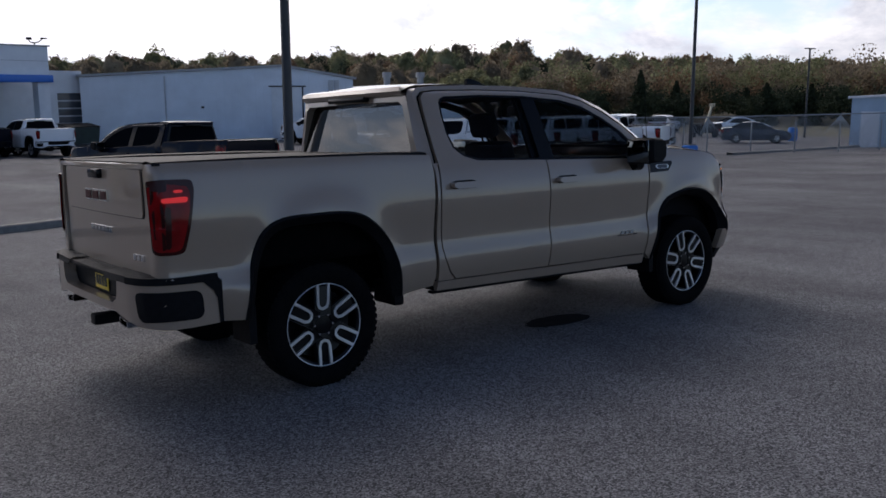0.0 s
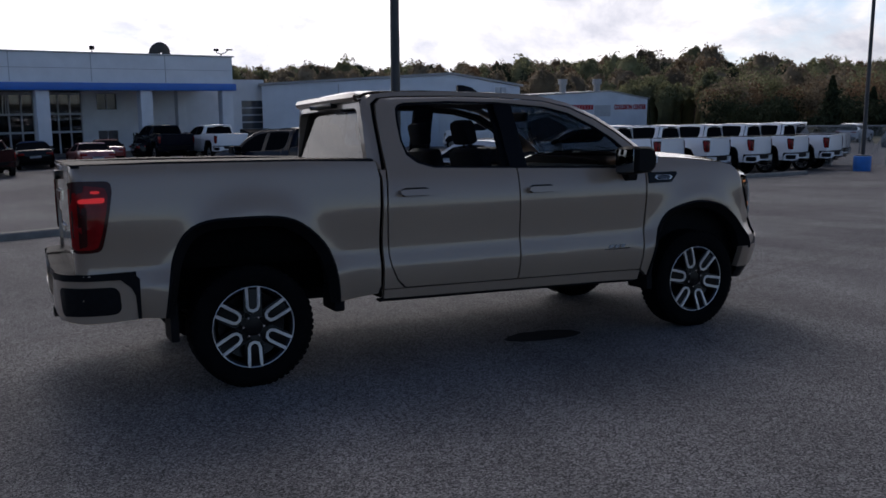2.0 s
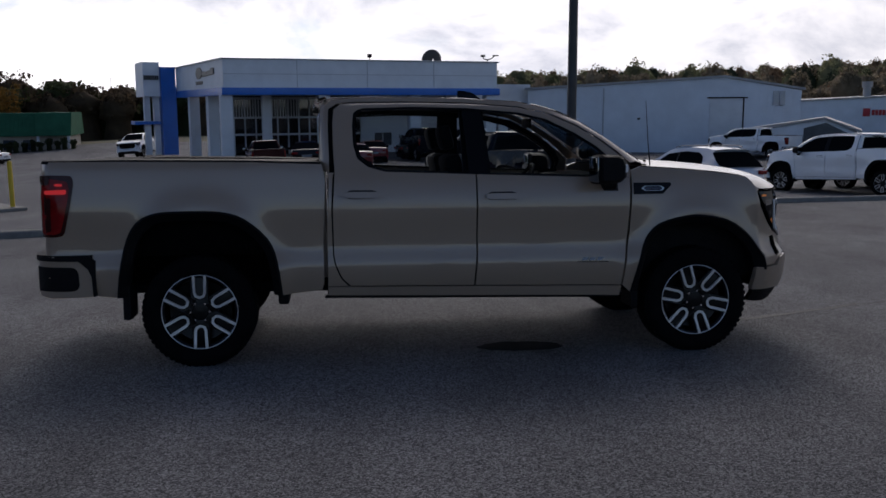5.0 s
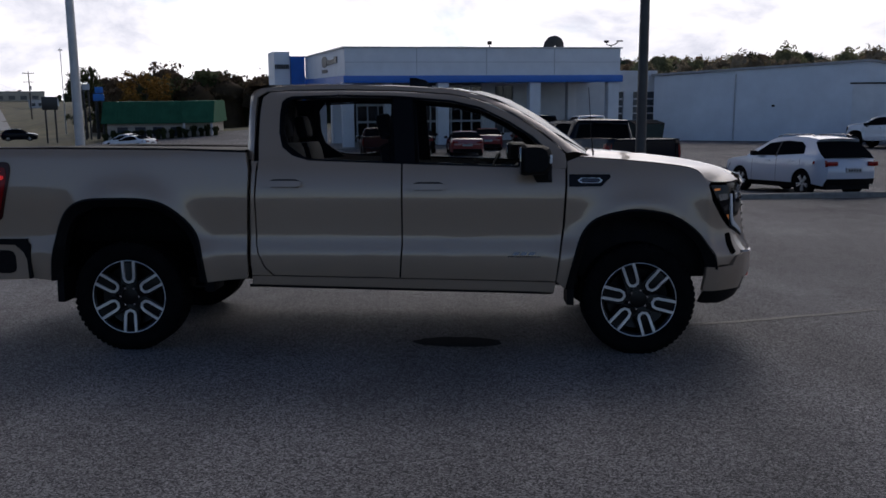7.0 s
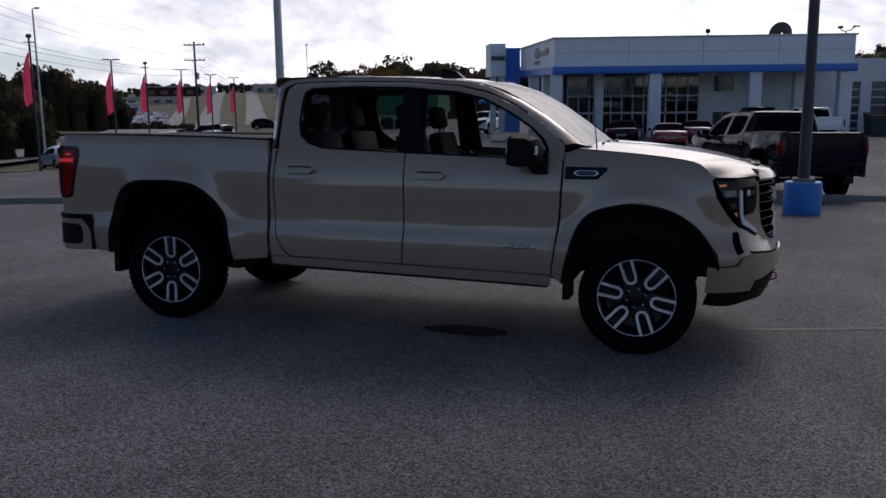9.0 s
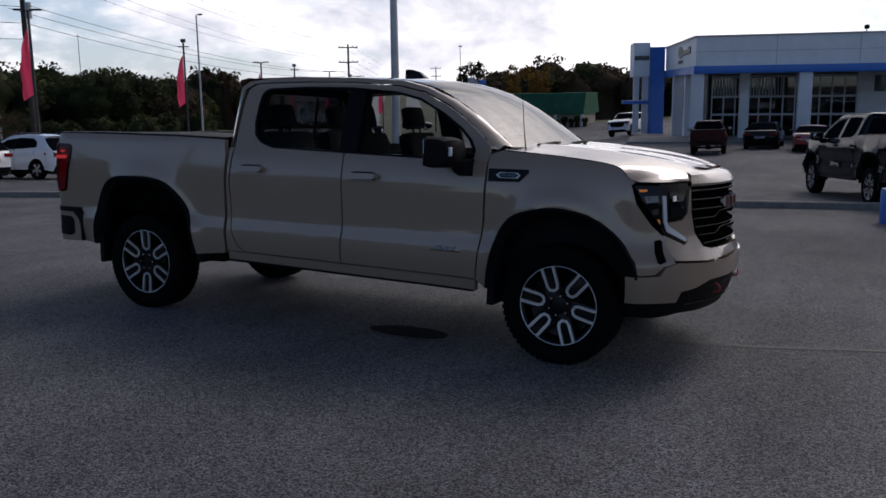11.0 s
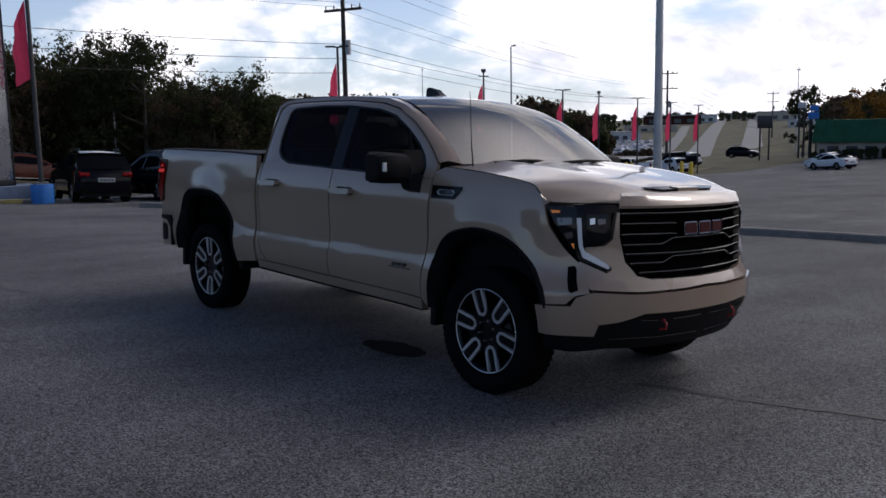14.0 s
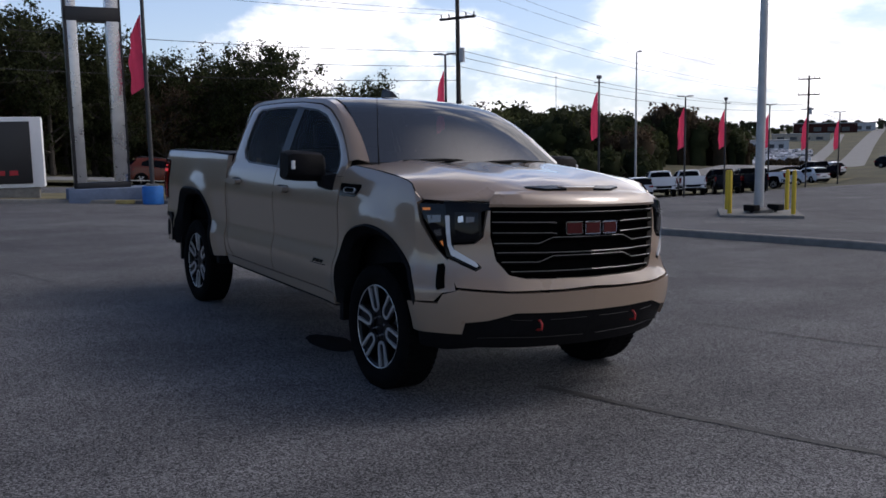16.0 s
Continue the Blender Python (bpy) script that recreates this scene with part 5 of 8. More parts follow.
        if hero:
            bm = bmesh.new()
            c = Vector(nose(s * 0.40, 0.52, 0.02))
            tube(bm, [c + Vector((-0.05, 0, 0.03)), c + Vector((-0.015, 0, 0.03)), c + Vector((0.004, 0, 0.01)), c + Vector((0.002, 0, -0.02)), c + Vector((-0.05, 0, -0.032))], 0.007, 8)
            part("tow_hook", bm, TOW_RED, root, "red painted tow hook")
            bm = bmesh.new()
            for (u0, z0, u1, z1) in ((.05, .555, .33, .555), (.05, .440, .80, .452), (.46, .555, .60, .565)):
                tube(bm, [nose(s * u0, z0, 0.004), nose(s * (u0 + u1) / 2, (z0 + z1) / 2, 0.006), nose(s * u1, z1, 0.004)], 0.004, 6)
            part("valance_trim", bm, GLOSS_BLACK, root)
        wheel_part(root, 0.0, s, tread=hero)
        wheel_part(root, 3.745, s, tread=hero, phase=-18.0)
    # hood: from the cowl to the nose, its edges on the fenders' crest
    bm = bmesh.new()
    rows = []
    qq = lambda x: NOSE_LEN + 4.25 - x
    crest = ((0, qq(3.30), 1.434), (.25, qq(3.61), 1.414), (.5, qq(4.015), 1.372), (.58, qq(4.12), 1.350), (.66, qq(4.20), 1.318), (.72, 1.20, 1.292), (.78, 1.15, 1.256), (.88, .95, 1.254), (1, .71, 1.252))
    mid = ((0, 3.45, 1.470), (.25, 3.72, 1.456), (.5, 4.10, 1.418), (.65, 4.33, 1.378), (.74, 4.44, 1.348), (.80, 4.50, 1.328), (.86, 4.545, 1.308), (1, 4.63, 1.258))
    for k in range(21):
        f = k / 20
        eq, ez = eased([(c[0], c[1]) for c in crest], f), eased([(c[0], c[2]) for c in crest], f)
        cx, cz = eased([(c[0], c[1]) for c in mid], f), eased([(c[0], c[2]) for c in mid], f)
        ex, ey, _ = nose(eq, ez, -0.008)
        row = []
        for j in range(-14, 15):
            e = j / 14
            t = 1 - abs(e) ** (2.4 + 2 * f)
            dome = 1 - min(1, max(0, (abs(e) - .45) / .55)) ** 1.4
            ridge = .016 * math.exp(-((abs(e) - .60) / .09) ** 2) * (1 - f) - .012 * math.exp(-((abs(e) - .28) / .14) ** 2) * (1 - f)
            row.append((ex + (cx - ex) * t, e * ey, ez + (cz - ez) * dome + ridge))
        rows.append(row)
    ring_loft(bm, rows, False)
    part("hood", bm, paint, root, "bulged hood with a front scoop")
    # dark tube along each edge, drawn for the shade in the hood's shut line
    for s in (-1, 1):
        bm = bmesh.new()
        gap = []
        for k in range(15):
            f = k / 20
            gap.append(nose(s * eased([(c[0], c[1]) for c in crest], f), eased([(c[0], c[2]) for c in crest], f) - .002, -0.003))
        tube(bm, gap, 0.0045, 6)
        part("hood_gap_shade", bm, BLACK_TRIM, root)
    bm = bmesh.new()
    rows = []
    for j in range(-14, 15):
        e = j / 14
        q0 = e * .712
        yt = e * .60
        xt, zt = 4.535 - .05 * abs(e) ** 2.5, 1.322 - .012 * e * e
        lo = Vector(nose(q0, 1.262, 0.016))
        rows.append([(xt - .02, yt, zt - .02), (xt, yt, zt), Vector((xt, yt, zt)).lerp(lo, .55) + Vector((.016, 0, .012)), lo, nose(q0, 1.240, 0.022), nose(q0, 1.224, 0.010), nose(q0, 1.222, -0.04)])
    ring_loft(bm, rows, False)
    part("grille_lip", bm, paint, root, "smooth nose cap over the grille")
    if hero:
        for y0, y1, h0, h1, mt in ((-.38, .38, 0.0, 1.0, GLOSS_BLACK), (-.15, .15, .42, 1.04, paint)):
            bm = bmesh.new()
            rows = []
            for k in range(15):
                y = y0 + (y1 - y0) * k / 14
                e = y / .52
                x, z = 4.535 - .05 * abs(e) ** 2.5, 1.322 - .012 * e * e
                end = min(1, (.5 - abs(k / 14 - .5)) * 7)
                lift = .006 if mt is GLOSS_BLACK else .012
                h2 = h0 + (h1 - h0) * max(.25, end)
                rows.append([(x - .040 + .060 * h, y, z + .020 - .016 * h + o) for h, o in ((h0, 0), (h0, lift), (h2, lift), (h2, -.01))])
            ring_loft(bm, rows, False)
            part("scoop_slot", bm, mt, root)
    # grille
    gl = [(-.70, 1.222), (.70, 1.222), (.705, 1.05), (.675, .91), (.58, .822), (.46, .795), (-.46, .795), (-.58, .822), (-.675, .91), (-.705, 1.05)]
    gr = part("grille", shell(gl, lambda u, z, o: nose(u, z, o - 0.05), 0.1, 0.01), GLOSS_BLACK, root, "black grille with dark chrome bars")
    gr.data.materials[0] = WELL
    for z0 in (1.185, 1.125, 1.062, 1.00, .945, .89, .835):
        lim = interp(((.79, .46), (.822, .58), (.91, .675), (1.05, .70), (1.22, .70)), z0) - 0.01
        for s in (-1, 1):
            if z0 in (1.125, 1.062):
                pts = [(lim, z0), (.42, z0), (.31, z0), (.27, z0 - 0.004)]
            elif z0 in (1.00, .89):
                pts = [(lim, z0), (.40, z0), (.30, z0 + 0.035), (.0, z0 + 0.035)]
            else:
                pts = [(lim, z0), (.34, z0), (.15, z0), (.0, z0)]
            rows = []
            for a, b in [(p0[0] + (p1[0] - p0[0]) * k / 4, p0[1] + (p1[1] - p0[1]) * k / 4) for p0, p1 in zip(pts, pts[1:]) for k in range(4)] + [pts[-1]]:
                rows.append([nose(s * a, b + 0.011, -0.045), nose(s * a, b + 0.007, -0.004), nose(s * a, b - 0.003, -0.002), nose(s * a, b - 0.016, -0.02), nose(s * a, b - 0.018, -0.045)])
            bm = bmesh.new()
            ring_loft(bm, rows, True, True)
            part("grille_bar", bm, WELL, gr)
        for s in (-1, 1):
            bm = bmesh.new()
            tube(bm, [nose(s * (pts[0][0]), pts[0][1] + 0.009, -0.002)] + [nose(s * a, b + 0.009, 0.0) for a, b in pts[1:]], 0.0026, 5)
            part("bar_edge", bm, BAR_EDGE, gr)
    if hero:
        for k in range(3):
            u0 = -0.215 + k * 0.150
            bm = bmesh.new()
            ring_loft(bm, [[nose(a, b, o) for a, b in ((u0, 1.066), (u0 + .010, 1.058), (u0 + .120, 1.058), (u0 + .130, 1.066), (u0 + .130, 1.130), (u0 + .120, 1.138), (u0 + .010, 1.138), (u0, 1.130))] for o in (-0.02, 0.012, 0.016)], True, True)
            part("badge_plate", bm, CHROME, gr)
            bm = bmesh.new()
            ring_loft(bm, [[nose(a, b, o) for a, b in ((u0 + .008, 1.066), (u0 + .122, 1.066), (u0 + .122, 1.130), (u0 + .008, 1.130))] for o in (0.010, 0.019)], True, True)
            part("badge_block", bm, RED_BADGE, gr)
    # roof and screen
    bm = bmesh.new()
    rows = []
    for x, z in ROOF:
        rows.append([(x + 0.05 * (1 - (j / 8) ** 2) * (1 if x > 2.3 else 0), j / 8 * interp(((.86, .70), (.92, .69), (1.1, .665), (1.9, .655), (2.5, .645)), x), z + 0.008 + 0.022 * (1 - (j / 8) ** 2)) for j in range(-8, 9)])
    rows.insert(0, [(p[0] - 0.012, p[1], p[2] - 0.03) for p in rows[0]])
    ring_loft(bm, rows, False)
    part("roof", bm, paint, root)
    bm = bmesh.new()
    rows = []
    for k in range(9):
        f = k / 8
        x0, z0 = 2.50 + (3.345 - 2.50) * f, None
        z0 = interp(PILLAR, x0) + 0.008
        w = interp(((0, .648), (.3, .701), (.6, .75), (.83, .787), (1, .83)), f)
        rows.append([(x0 + 0.13 * (1 - (j / 8) ** 2), j / 8 * w, z0 + 0.020 * (1 - (j / 8) ** 2) * (1 - f)) for j in range(-8, 9)])
    ring_loft(bm, rows, False)
    ws = part("windshield", bm, GLASS_SCREEN if hero else CAR_GLASS, root)
    bm = bmesh.new()
    ring_loft(bm, [[(3.345 + 0.13 * (1 - (j / 8) ** 2) + d, j / 8 * .84, z1) for j in range(-8, 9)] for d, z1 in ((-0.02, 1.450), (0.02, 1.448), (0.05, 1.435), (0.14, 1.425))], False)
    part("cowl", bm, BLACK_TRIM, root)
    bm = bmesh.new()
    for y0, y1 in ((-0.62, 0.02), (0.05, 0.66)):
        tube(bm, [(3.44, y0, 1.465), (3.40 + 0.05, (y0 + y1) / 2, 1.480), (3.41, y1, 1.472)], 0.011, 6)
    part("wiper", bm, BLACK_TRIM, ws)
    if hero:
        bm = bmesh.new()
        tube(bm, [(3.42, -0.80, 1.425), (3.40, -0.80, 1.60), (3.375, -0.80, 1.93)], [0.006, 0.003, 0.002], 6)
        rod(bm, (3.42, -0.80, 1.41), (3.42, -0.80, 1.44), 0.014, 0.010)
        part("radio_mast", bm, BLACK_TRIM, root)
        bm = bmesh.new()
        ring_loft(bm, [[(2.02, -.02, 1.975), (2.22, -.035, 1.975), (2.22, .035, 1.975), (2.02, .02, 1.975)], [(2.02, -.015, 2.03), (2.15, -.02, 2.03), (2.15, .02, 2.03), (2.02, .015, 2.03)], [(2.02, -.008, 2.05), (2.07, -.008, 2.05), (2.07, .008, 2.05), (2.02, .008, 2.05)]], True, True)
        part("roof_antenna", bm, GLOSS_BLACK, root)
    # cab back: painted ring, brake lamp, sliding window
    bm = bmesh.new()
    outer = [(-.86, 1.40), (-.785, 1.64), (-.72, 1.88), (-.65, 1.915), (0, 1.925), (.65, 1.915), (.72, 1.88), (.785, 1.64), (.86, 1.40)]
    inn = [(-.79, 1.44), (-.735, 1.64), (-.685, 1.81), (-.64, 1.838), (0, 1.845), (.64, 1.838), (.685, 1.81), (.735, 1.64), (.79, 1.44)]
    ring_loft(bm, [[(.880, y, z) for y, z in outer], [(.872, y, z) for y, z in inn], [(.95, y, z) for y, z in inn]], False)
    box(bm, (.872, -.86, .62), (.92, .86, 1.44))
    part("cab_back", bm, paint, root)
    bm = bmesh.new()
    ring_loft(bm, [[(.832 + 0.02 * (j / 6) ** 2, j / 6 * .70, 1.886), (.818 + 0.02 * (j / 6) ** 2, j / 6 * .70, 1.912), (.845 + .01 * (j / 6) ** 2, j / 6 * .70, 1.944), (.93, j / 6 * .69, 1.960)] for j in range(-6, 7)], False)
    ring_loft(bm, [[(.832 + 0.02 * (j / 6) ** 2, j / 6 * .70, 1.886), (.875, j / 6 * .70, 1.875), (.90, j / 6 * .70, 1.90)] for j in range(-6, 7)], False)
    part("roof_spoiler", bm, paint, root)
    bm = bmesh.new()
    box(bm, (.822, -.26, 1.852), (.88, .26, 1.890), 0.008)
    part("brake_lamp", bm, GLOSS_BLACK, root)
    bm = bmesh.new()
    ring_loft(bm, [[(.880 + .16 * (z - 1.44), y, z) for y, z in inn[:5]], [(.880 + .16 * (z - 1.44), -y, z) for y, z in inn[:5]]], False)
    rw = part("rear_window", bm, GLASS_BACK if hero else CAR_GLASS, root)
    bm = bmesh.new()
    for y in (-.26, .26):
        ring_loft(bm, [[(.886 + .16 * (z - 1.44) + o, y + e, z) for o, e in ((0, -.012), (.006, -.012), (.006, .012), (0, .012))] for z in (1.44, 1.83)], True, True)
    part("window_divider", bm, GLOSS_BLACK, rw)
    # bed: floor, inner walls, rail caps, tailgate
    bm = bmesh.new()
    box(bm, (-1.0, -.82, .80), (.86, .82, .86))
    part("bed_floor", bm, WELL, root)
    for s in (-1, 1):
        bm = bmesh.new()
        box(bm, (-1.0, min(s * .80, s * .86), .84), (.86, max(s * .80, s * .86), 1.45))
        part("bed_wall", bm, WELL, root)
    bm = bmesh.new()
    box(bm, (.80, -.84, .84), (.85, .84, 1.42))
    part("bed_wall", bm, WELL, root)
    for s in (-1, 1):
        bm = bmesh.new()
        ring_loft(bm, [[(x, s * .80, z - .03), (x, s * .80, z + .012), (x, s * .86, z + .020), (x, s * .935, z + .012), (x, s * .948, z - .008)] for x, z in ((-1.05, 1.480), (-.5, 1.487), (.4, 1.479), (.885, 1.465))], False)
        part("rail_cap", bm, BLACK_TRIM, root)
    if hero:
        bm = bmesh.new()
        ring_loft(bm, [[(x, y, z) for x, z in ((-1.04, 1.492), (.84, 1.475), (.84, 1.450), (-1.04, 1.467))] for y in (-.79, .79)], True, True)
        part("bed_cover", bm, BLACK_TRIM, root, "flat black bed cover")
    tg = [(-.835, .83), (.835, .83), (.835, 1.475), (-.835, 1.475)]
    gate = part("tailgate", shell(tg, tail, 0.1, 0.06), paint, root)
    bm = bmesh.new()
    ring_loft(bm, [[tail(y, 1.44, 0.0), tail(y, 1.455, 0.022), tail(y, 1.482, 0.020), tail(y, 1.490, -0.05)] for y in (-.835, -.4, 0, .4, .835)], False)
    part("gate_lip", bm, paint, gate)
    if hero:
        for o, d, mt in ((0.003, 0.006, BLACK_TRIM), (0.012, 0.0, paint)):
            pts = soft_corners([(-.76 - d, 1.165 - d), (.76 + d, 1.165 - d), (.76 + d, 1.452), (-.76 - d, 1.452)], .035)
            part("gate_panel", shell(pts, lambda u, z, oo, k=o: tail(u, z, oo + k), 0.15, o), mt, gate)
        bm = bmesh.new()
        box(bm, (-1.105, -.10, 1.385), (-1.06, .10, 1.445), 0.01)
        part("gate_handle", bm, GLOSS_BLACK, gate)
        for k in range(3):
            y0 = 0.23 - k * 0.155
            bm = bmesh.new()
            ring_loft(bm, [[tail(y, z, o) for y, z in ((y0, 1.240), (y0 - .125, 1.240), (y0 - .125, 1.312), (y0, 1.312))] for o in (0.008, 0.026)], True, True)
            part("badge_plate", bm, CHROME, gate)
            bm = bmesh.new()
            ring_loft(bm, [[tail(y, z, o) for y, z in ((y0 - .010, 1.249), (y0 - .115, 1.249), (y0 - .115, 1.303), (y0 - .010, 1.303))] for o in (0.02, 0.030)], True, True)
            part("badge_block", bm, RED_BADGE, gate)
        bm = bmesh.new()
        bars(bm, lambda u, v, o: tail(-u, v, o), -.22, .22, 1.04, 1.075, 6, 0.010, 0.2)
        bars(bm, lambda u, v, o: tail(-u, v, o), .56, .74, .905, .940, 3, 0.010, 0.25)
        part("gate_badge", bm, CHROME, gate)
    # rear bumper
    path = [(-.72, 1.005), (-.90, 1.0), (-1.03, .965), (-1.12, .88), (-1.165, .74), (-1.185, .45), (-1.19, .30), (-1.19, 0)]
    cum = [0.0]
    for a, b in zip(path, path[1:]):
        cum.append(cum[-1] + math.dist(a, b))

    def bump(s):
        def place(u, z, o):
            i = 0
            while i < len(path) - 2 and u > cum[i + 1]:
                i += 1
            a, b = path[i], path[i + 1]
            k = (u - cum[i]) / (cum[i + 1] - cum[i])
            d = Vector((b[0] - a[0], b[1] - a[1])).normalized()
            return (a[0] + (b[0] - a[0]) * k + o * d.y, s * (a[1] + (b[1] - a[1]) * k - o * d.x), z)
        return place
    end = cum[-1]
    for s in (-1, 1):
        bp = bump(s)
        face = [(.0, .535), (.30, .525), (.52, .545), (.80, .600), (end, .600), (end, .648), (.84, .650), (.785, .675), (.765, .71), (.755, .79), (.095, .795), (.030, .735), (.008, .685)]
        rb = part("rear_bumper", shell(face, bp, 0.07, 0.08), paint, root)
        bm = bmesh.new()
        n2 = 14
        ring_loft(bm, [[bp(end * 0.72 * k / n2, .792, 0.004), bp(end * 0.72 * k / n2, .830, -0.004), bp(end * 0.72 * k / n2, .838, -0.03), bp(end * 0.72 * k / n2, .835, -0.16), bp(end * 0.72 * k / n2, .78, -0.16)] for k in range(n2 + 1)], False)
        part("step_pad", bm, BLACK_TRIM, rb)
        # black strip that stands in for the shade in the gap round the bumper
        gap_strip = [(-.018, .54), (.002, .54), (.010, .685), (.034, .735), (.095, .79), (.60, .79), (.60, .832), (.03, .832), (-.018, .79)]
        part("bumper_gap_shade", shell(gap_strip, lambda u, z, o, b2=bp: b2(u, z, o + 0.012), 0.08, 0.03), BLACK_TRIM, rb)
        pocket = soft_corners([(.125, .578), (.46, .572), (.50, .60), (.52, .725), (.49, .748), (.13, .748), (.100, .715), (.095, .605)], .03)
        part("bumper_pocket", shell(pocket, lambda u, z, o, b2=bp: b2(u, z, o + 0.006), 0.08, 0.02), BLACK_TRIM, rb)
    bm = bmesh.new()
    box(bm, (-1.095, -.58, .60), (-1.05, .58, .83), 0.01)
    box(bm, (-1.178, -.44, .795), (-1.04, .44, .826), 0.012)
    box(bm, (-1.17, -.05, .43), (-1.0, .05, .50), 0.012)
    part("hitch_recess", bm, BLACK_TRIM, root)
    if hero:
        bm = bmesh.new()
        box(bm, (-1.106, -.17, .665), (-1.100, .09, .785), 0.003)
        tag = part("number_plate", bm, YELLOW_TAG, root, "yellow dealer plate")
        for k in range(4):
            bm = bmesh.new()
            box(bm, (-1.110, -.15 + k * .058, .69), (-1.105, -.11 + k * .058, .755))
            part("plate_mark", bm, TAG_INK, tag)
    # interior and underside
    for y in (-.42, .42):
        seat(root, 2.05, y)
        seat(root, 1.25, y, 0.62)
    bm = bmesh.new()
    ring_loft(bm, [[(2.86, y, 1.02), (2.82, y, 1.25), (2.95, y, 1.335), (3.25, y, 1.36), (3.34, y, 1.30), (3.34, y, 1.0)] for y in (-.88, .88)], True, True)
    part("dashboard", bm, DASH, root)
    bm = bmesh.new()
    m2 = Matrix.Translation((2.68, .42, 1.26)) @ Matrix.Rotation(radians(-62), 4, "Y")
    pts = [m2 @ Vector((math.cos(a * math.tau / 24) * .185, math.sin(a * math.tau / 24) * .185, 0)) for a in range(25)]
    tube(bm, pts, 0.016, 6)
    rod(bm, m2 @ Vector((0, 0, 0.01)), m2 @ Vector((0, 0, -0.22)), 0.055, 0.04)
    for a in (0, 120, 240):
        rod(bm, m2 @ Vector((0, 0, 0)), m2 @ Vector((math.cos(radians(a + 90)) * .18, math.sin(radians(a + 90)) * .18, 0)), 0.015)
    part("steering_wheel", bm, BLACK_TRIM, root)
    bm = bmesh.new()
    box(bm, (.92, -.93, .50), (3.30, .93, .60))
    part("cab_floor", bm, STEEL_DARK, root)
    bm = bmesh.new()
    box(bm, (3.2, -.80, .55), (4.45, .80, 1.20))
    part("engine_bay", bm, STEEL_DARK, root)
    bm = bmesh.new()
    box(bm, (.93, -.945, .58), (.95, .945, 1.38))
    part("bulkhead", bm, SEAT, root)
    for s in (-1, 1):
        bm = bmesh.new()
        box(bm, (.93, min(s * .90, s * .945), .56), (3.2, max(s * .90, s * .945), 1.33))
        part("door_lining", bm, SEAT, root)
        bm = bmesh.new()
        box(bm, (-1.0, min(s * .38, s * .48), .50), (4.2, max(s * .38, s * .48), .64))
        part("frame_rail", bm, STEEL_DARK, root)
    bm = bmesh.new()
    rod(bm, (0, -.80, .40), (0, .80, .40), .055)
    box(bm, (-.16, -.16, .29), (.16, .16, .54), 0.05)
    part("rear_axle", bm, STEEL_DARK, root)
    bm = bmesh.new()
    rod(bm, (3.745, -.80, .42), (3.745, .80, .42), .045)
    part("front_axle", bm, STEEL_DARK, root)
    bm = bmesh.new()
    rod(bm, (-1.0, -.56, .53), (1.2, -.50, .50), .04)
    part("exhaust_pipe", bm, STEEL_DARK, root)
    # black linings of the cab
    if hero:
        bm = bmesh.new()
        ring_loft(bm, [[(x, j / 6 * .70, z - .045 + .012 * (1 - (j / 6) ** 2)) for j in range(-6, 7)] for x, z in ROOF[1:]], False)
        part("headliner", bm, SEAT, root)
        for s in (-1, 1):
            fl = flank(s)
            bm = bmesh.new()
            ring_loft(bm, [[fl(a, b, -.034) for a, b in GLASS_LINE[4:]], [fl(a + (.02 if a > 2.4 else -.05), b + .03, -.075) for a, b in GLASS_LINE[4:]]], False)
            part("frame_lining", bm, SEAT, root)
            pts = [(.94, 1.36), (1.36, 1.39), (1.26, 1.46), (1.18, 1.52), (1.15, 1.62), (1.15, 1.80), (1.20, 1.86), (1.20, 1.90), (.94, 1.89)]
            part("rear_pillar_lining", shell(pts, lambda u, z, o: fl(u, z, o - .05), .2, .03), SEAT, root)
            pts = [(1.94, 1.36), (2.15, 1.36), (2.11, 1.89), (1.93, 1.89)]
            part("pillar_lining", shell(pts, lambda u, z, o: fl(u, z, o - .06), .2, .03), SEAT, root)
        bm = bmesh.new()
        ring_loft(bm, [[(.955, y * .97, z - .02) for y, z in outer], [(.955, y * .985, z - .004) for y, z in inn]], False)
        box(bm, (1.16, -.16, .95), (1.27, .16, 1.36), .04)
        part("back_lining", bm, SEAT, root)
    # rear-view mirror
    bm = bmesh.new()
    box(bm, (2.60, -.13, 1.74), (2.63, .13, 1.82), 0.012)
    part("cabin_mirror", bm, BLACK_TRIM, root)
    return root


hero_truck = pickup(LEVEL, PAINT, "taupe crew-cab pickup truck with black trim standing on the tarmac")


# ---- other vehicles ----


def car_paint(name, color, metal=0.0):
    return material(name, color, 0.3, metal=metal, coat=1.0, var=0.03, scale=1.0)


WHITE_CAR = car_paint("white_car_paint", (0.76, 0.77, 0.79))
SILVER_CAR = car_paint("silver_car_paint", (0.42, 0.46, 0.54), 0.15)
BLACK_CAR = material("black_car_paint", (0.005, 0.005, 0.007), 0.08, spec=0.16)
NAVY_CAR = material("navy_car_paint", (0.004, 0.006, 0.013), 0.08, spec=0.10)
RED_CAR = car_paint("red_car_paint", (0.20, 0.008, 0.010))
MAROON_CAR = material("maroon_car_paint", (0.030, 0.004, 0.005), 0.2, spec=0.15)
ORANGE_CAR = material("copper_car_paint", (0.085, 0.018, 0.009), 0.2, spec=0.4)
BLUE_CAR = material("blue_car_paint", (0.006, 0.012, 0.030), 0.25, spec=0.35)
GREY_CAR = car_paint("grey_car_paint", (0.16, 0.165, 0.17), 0.3)
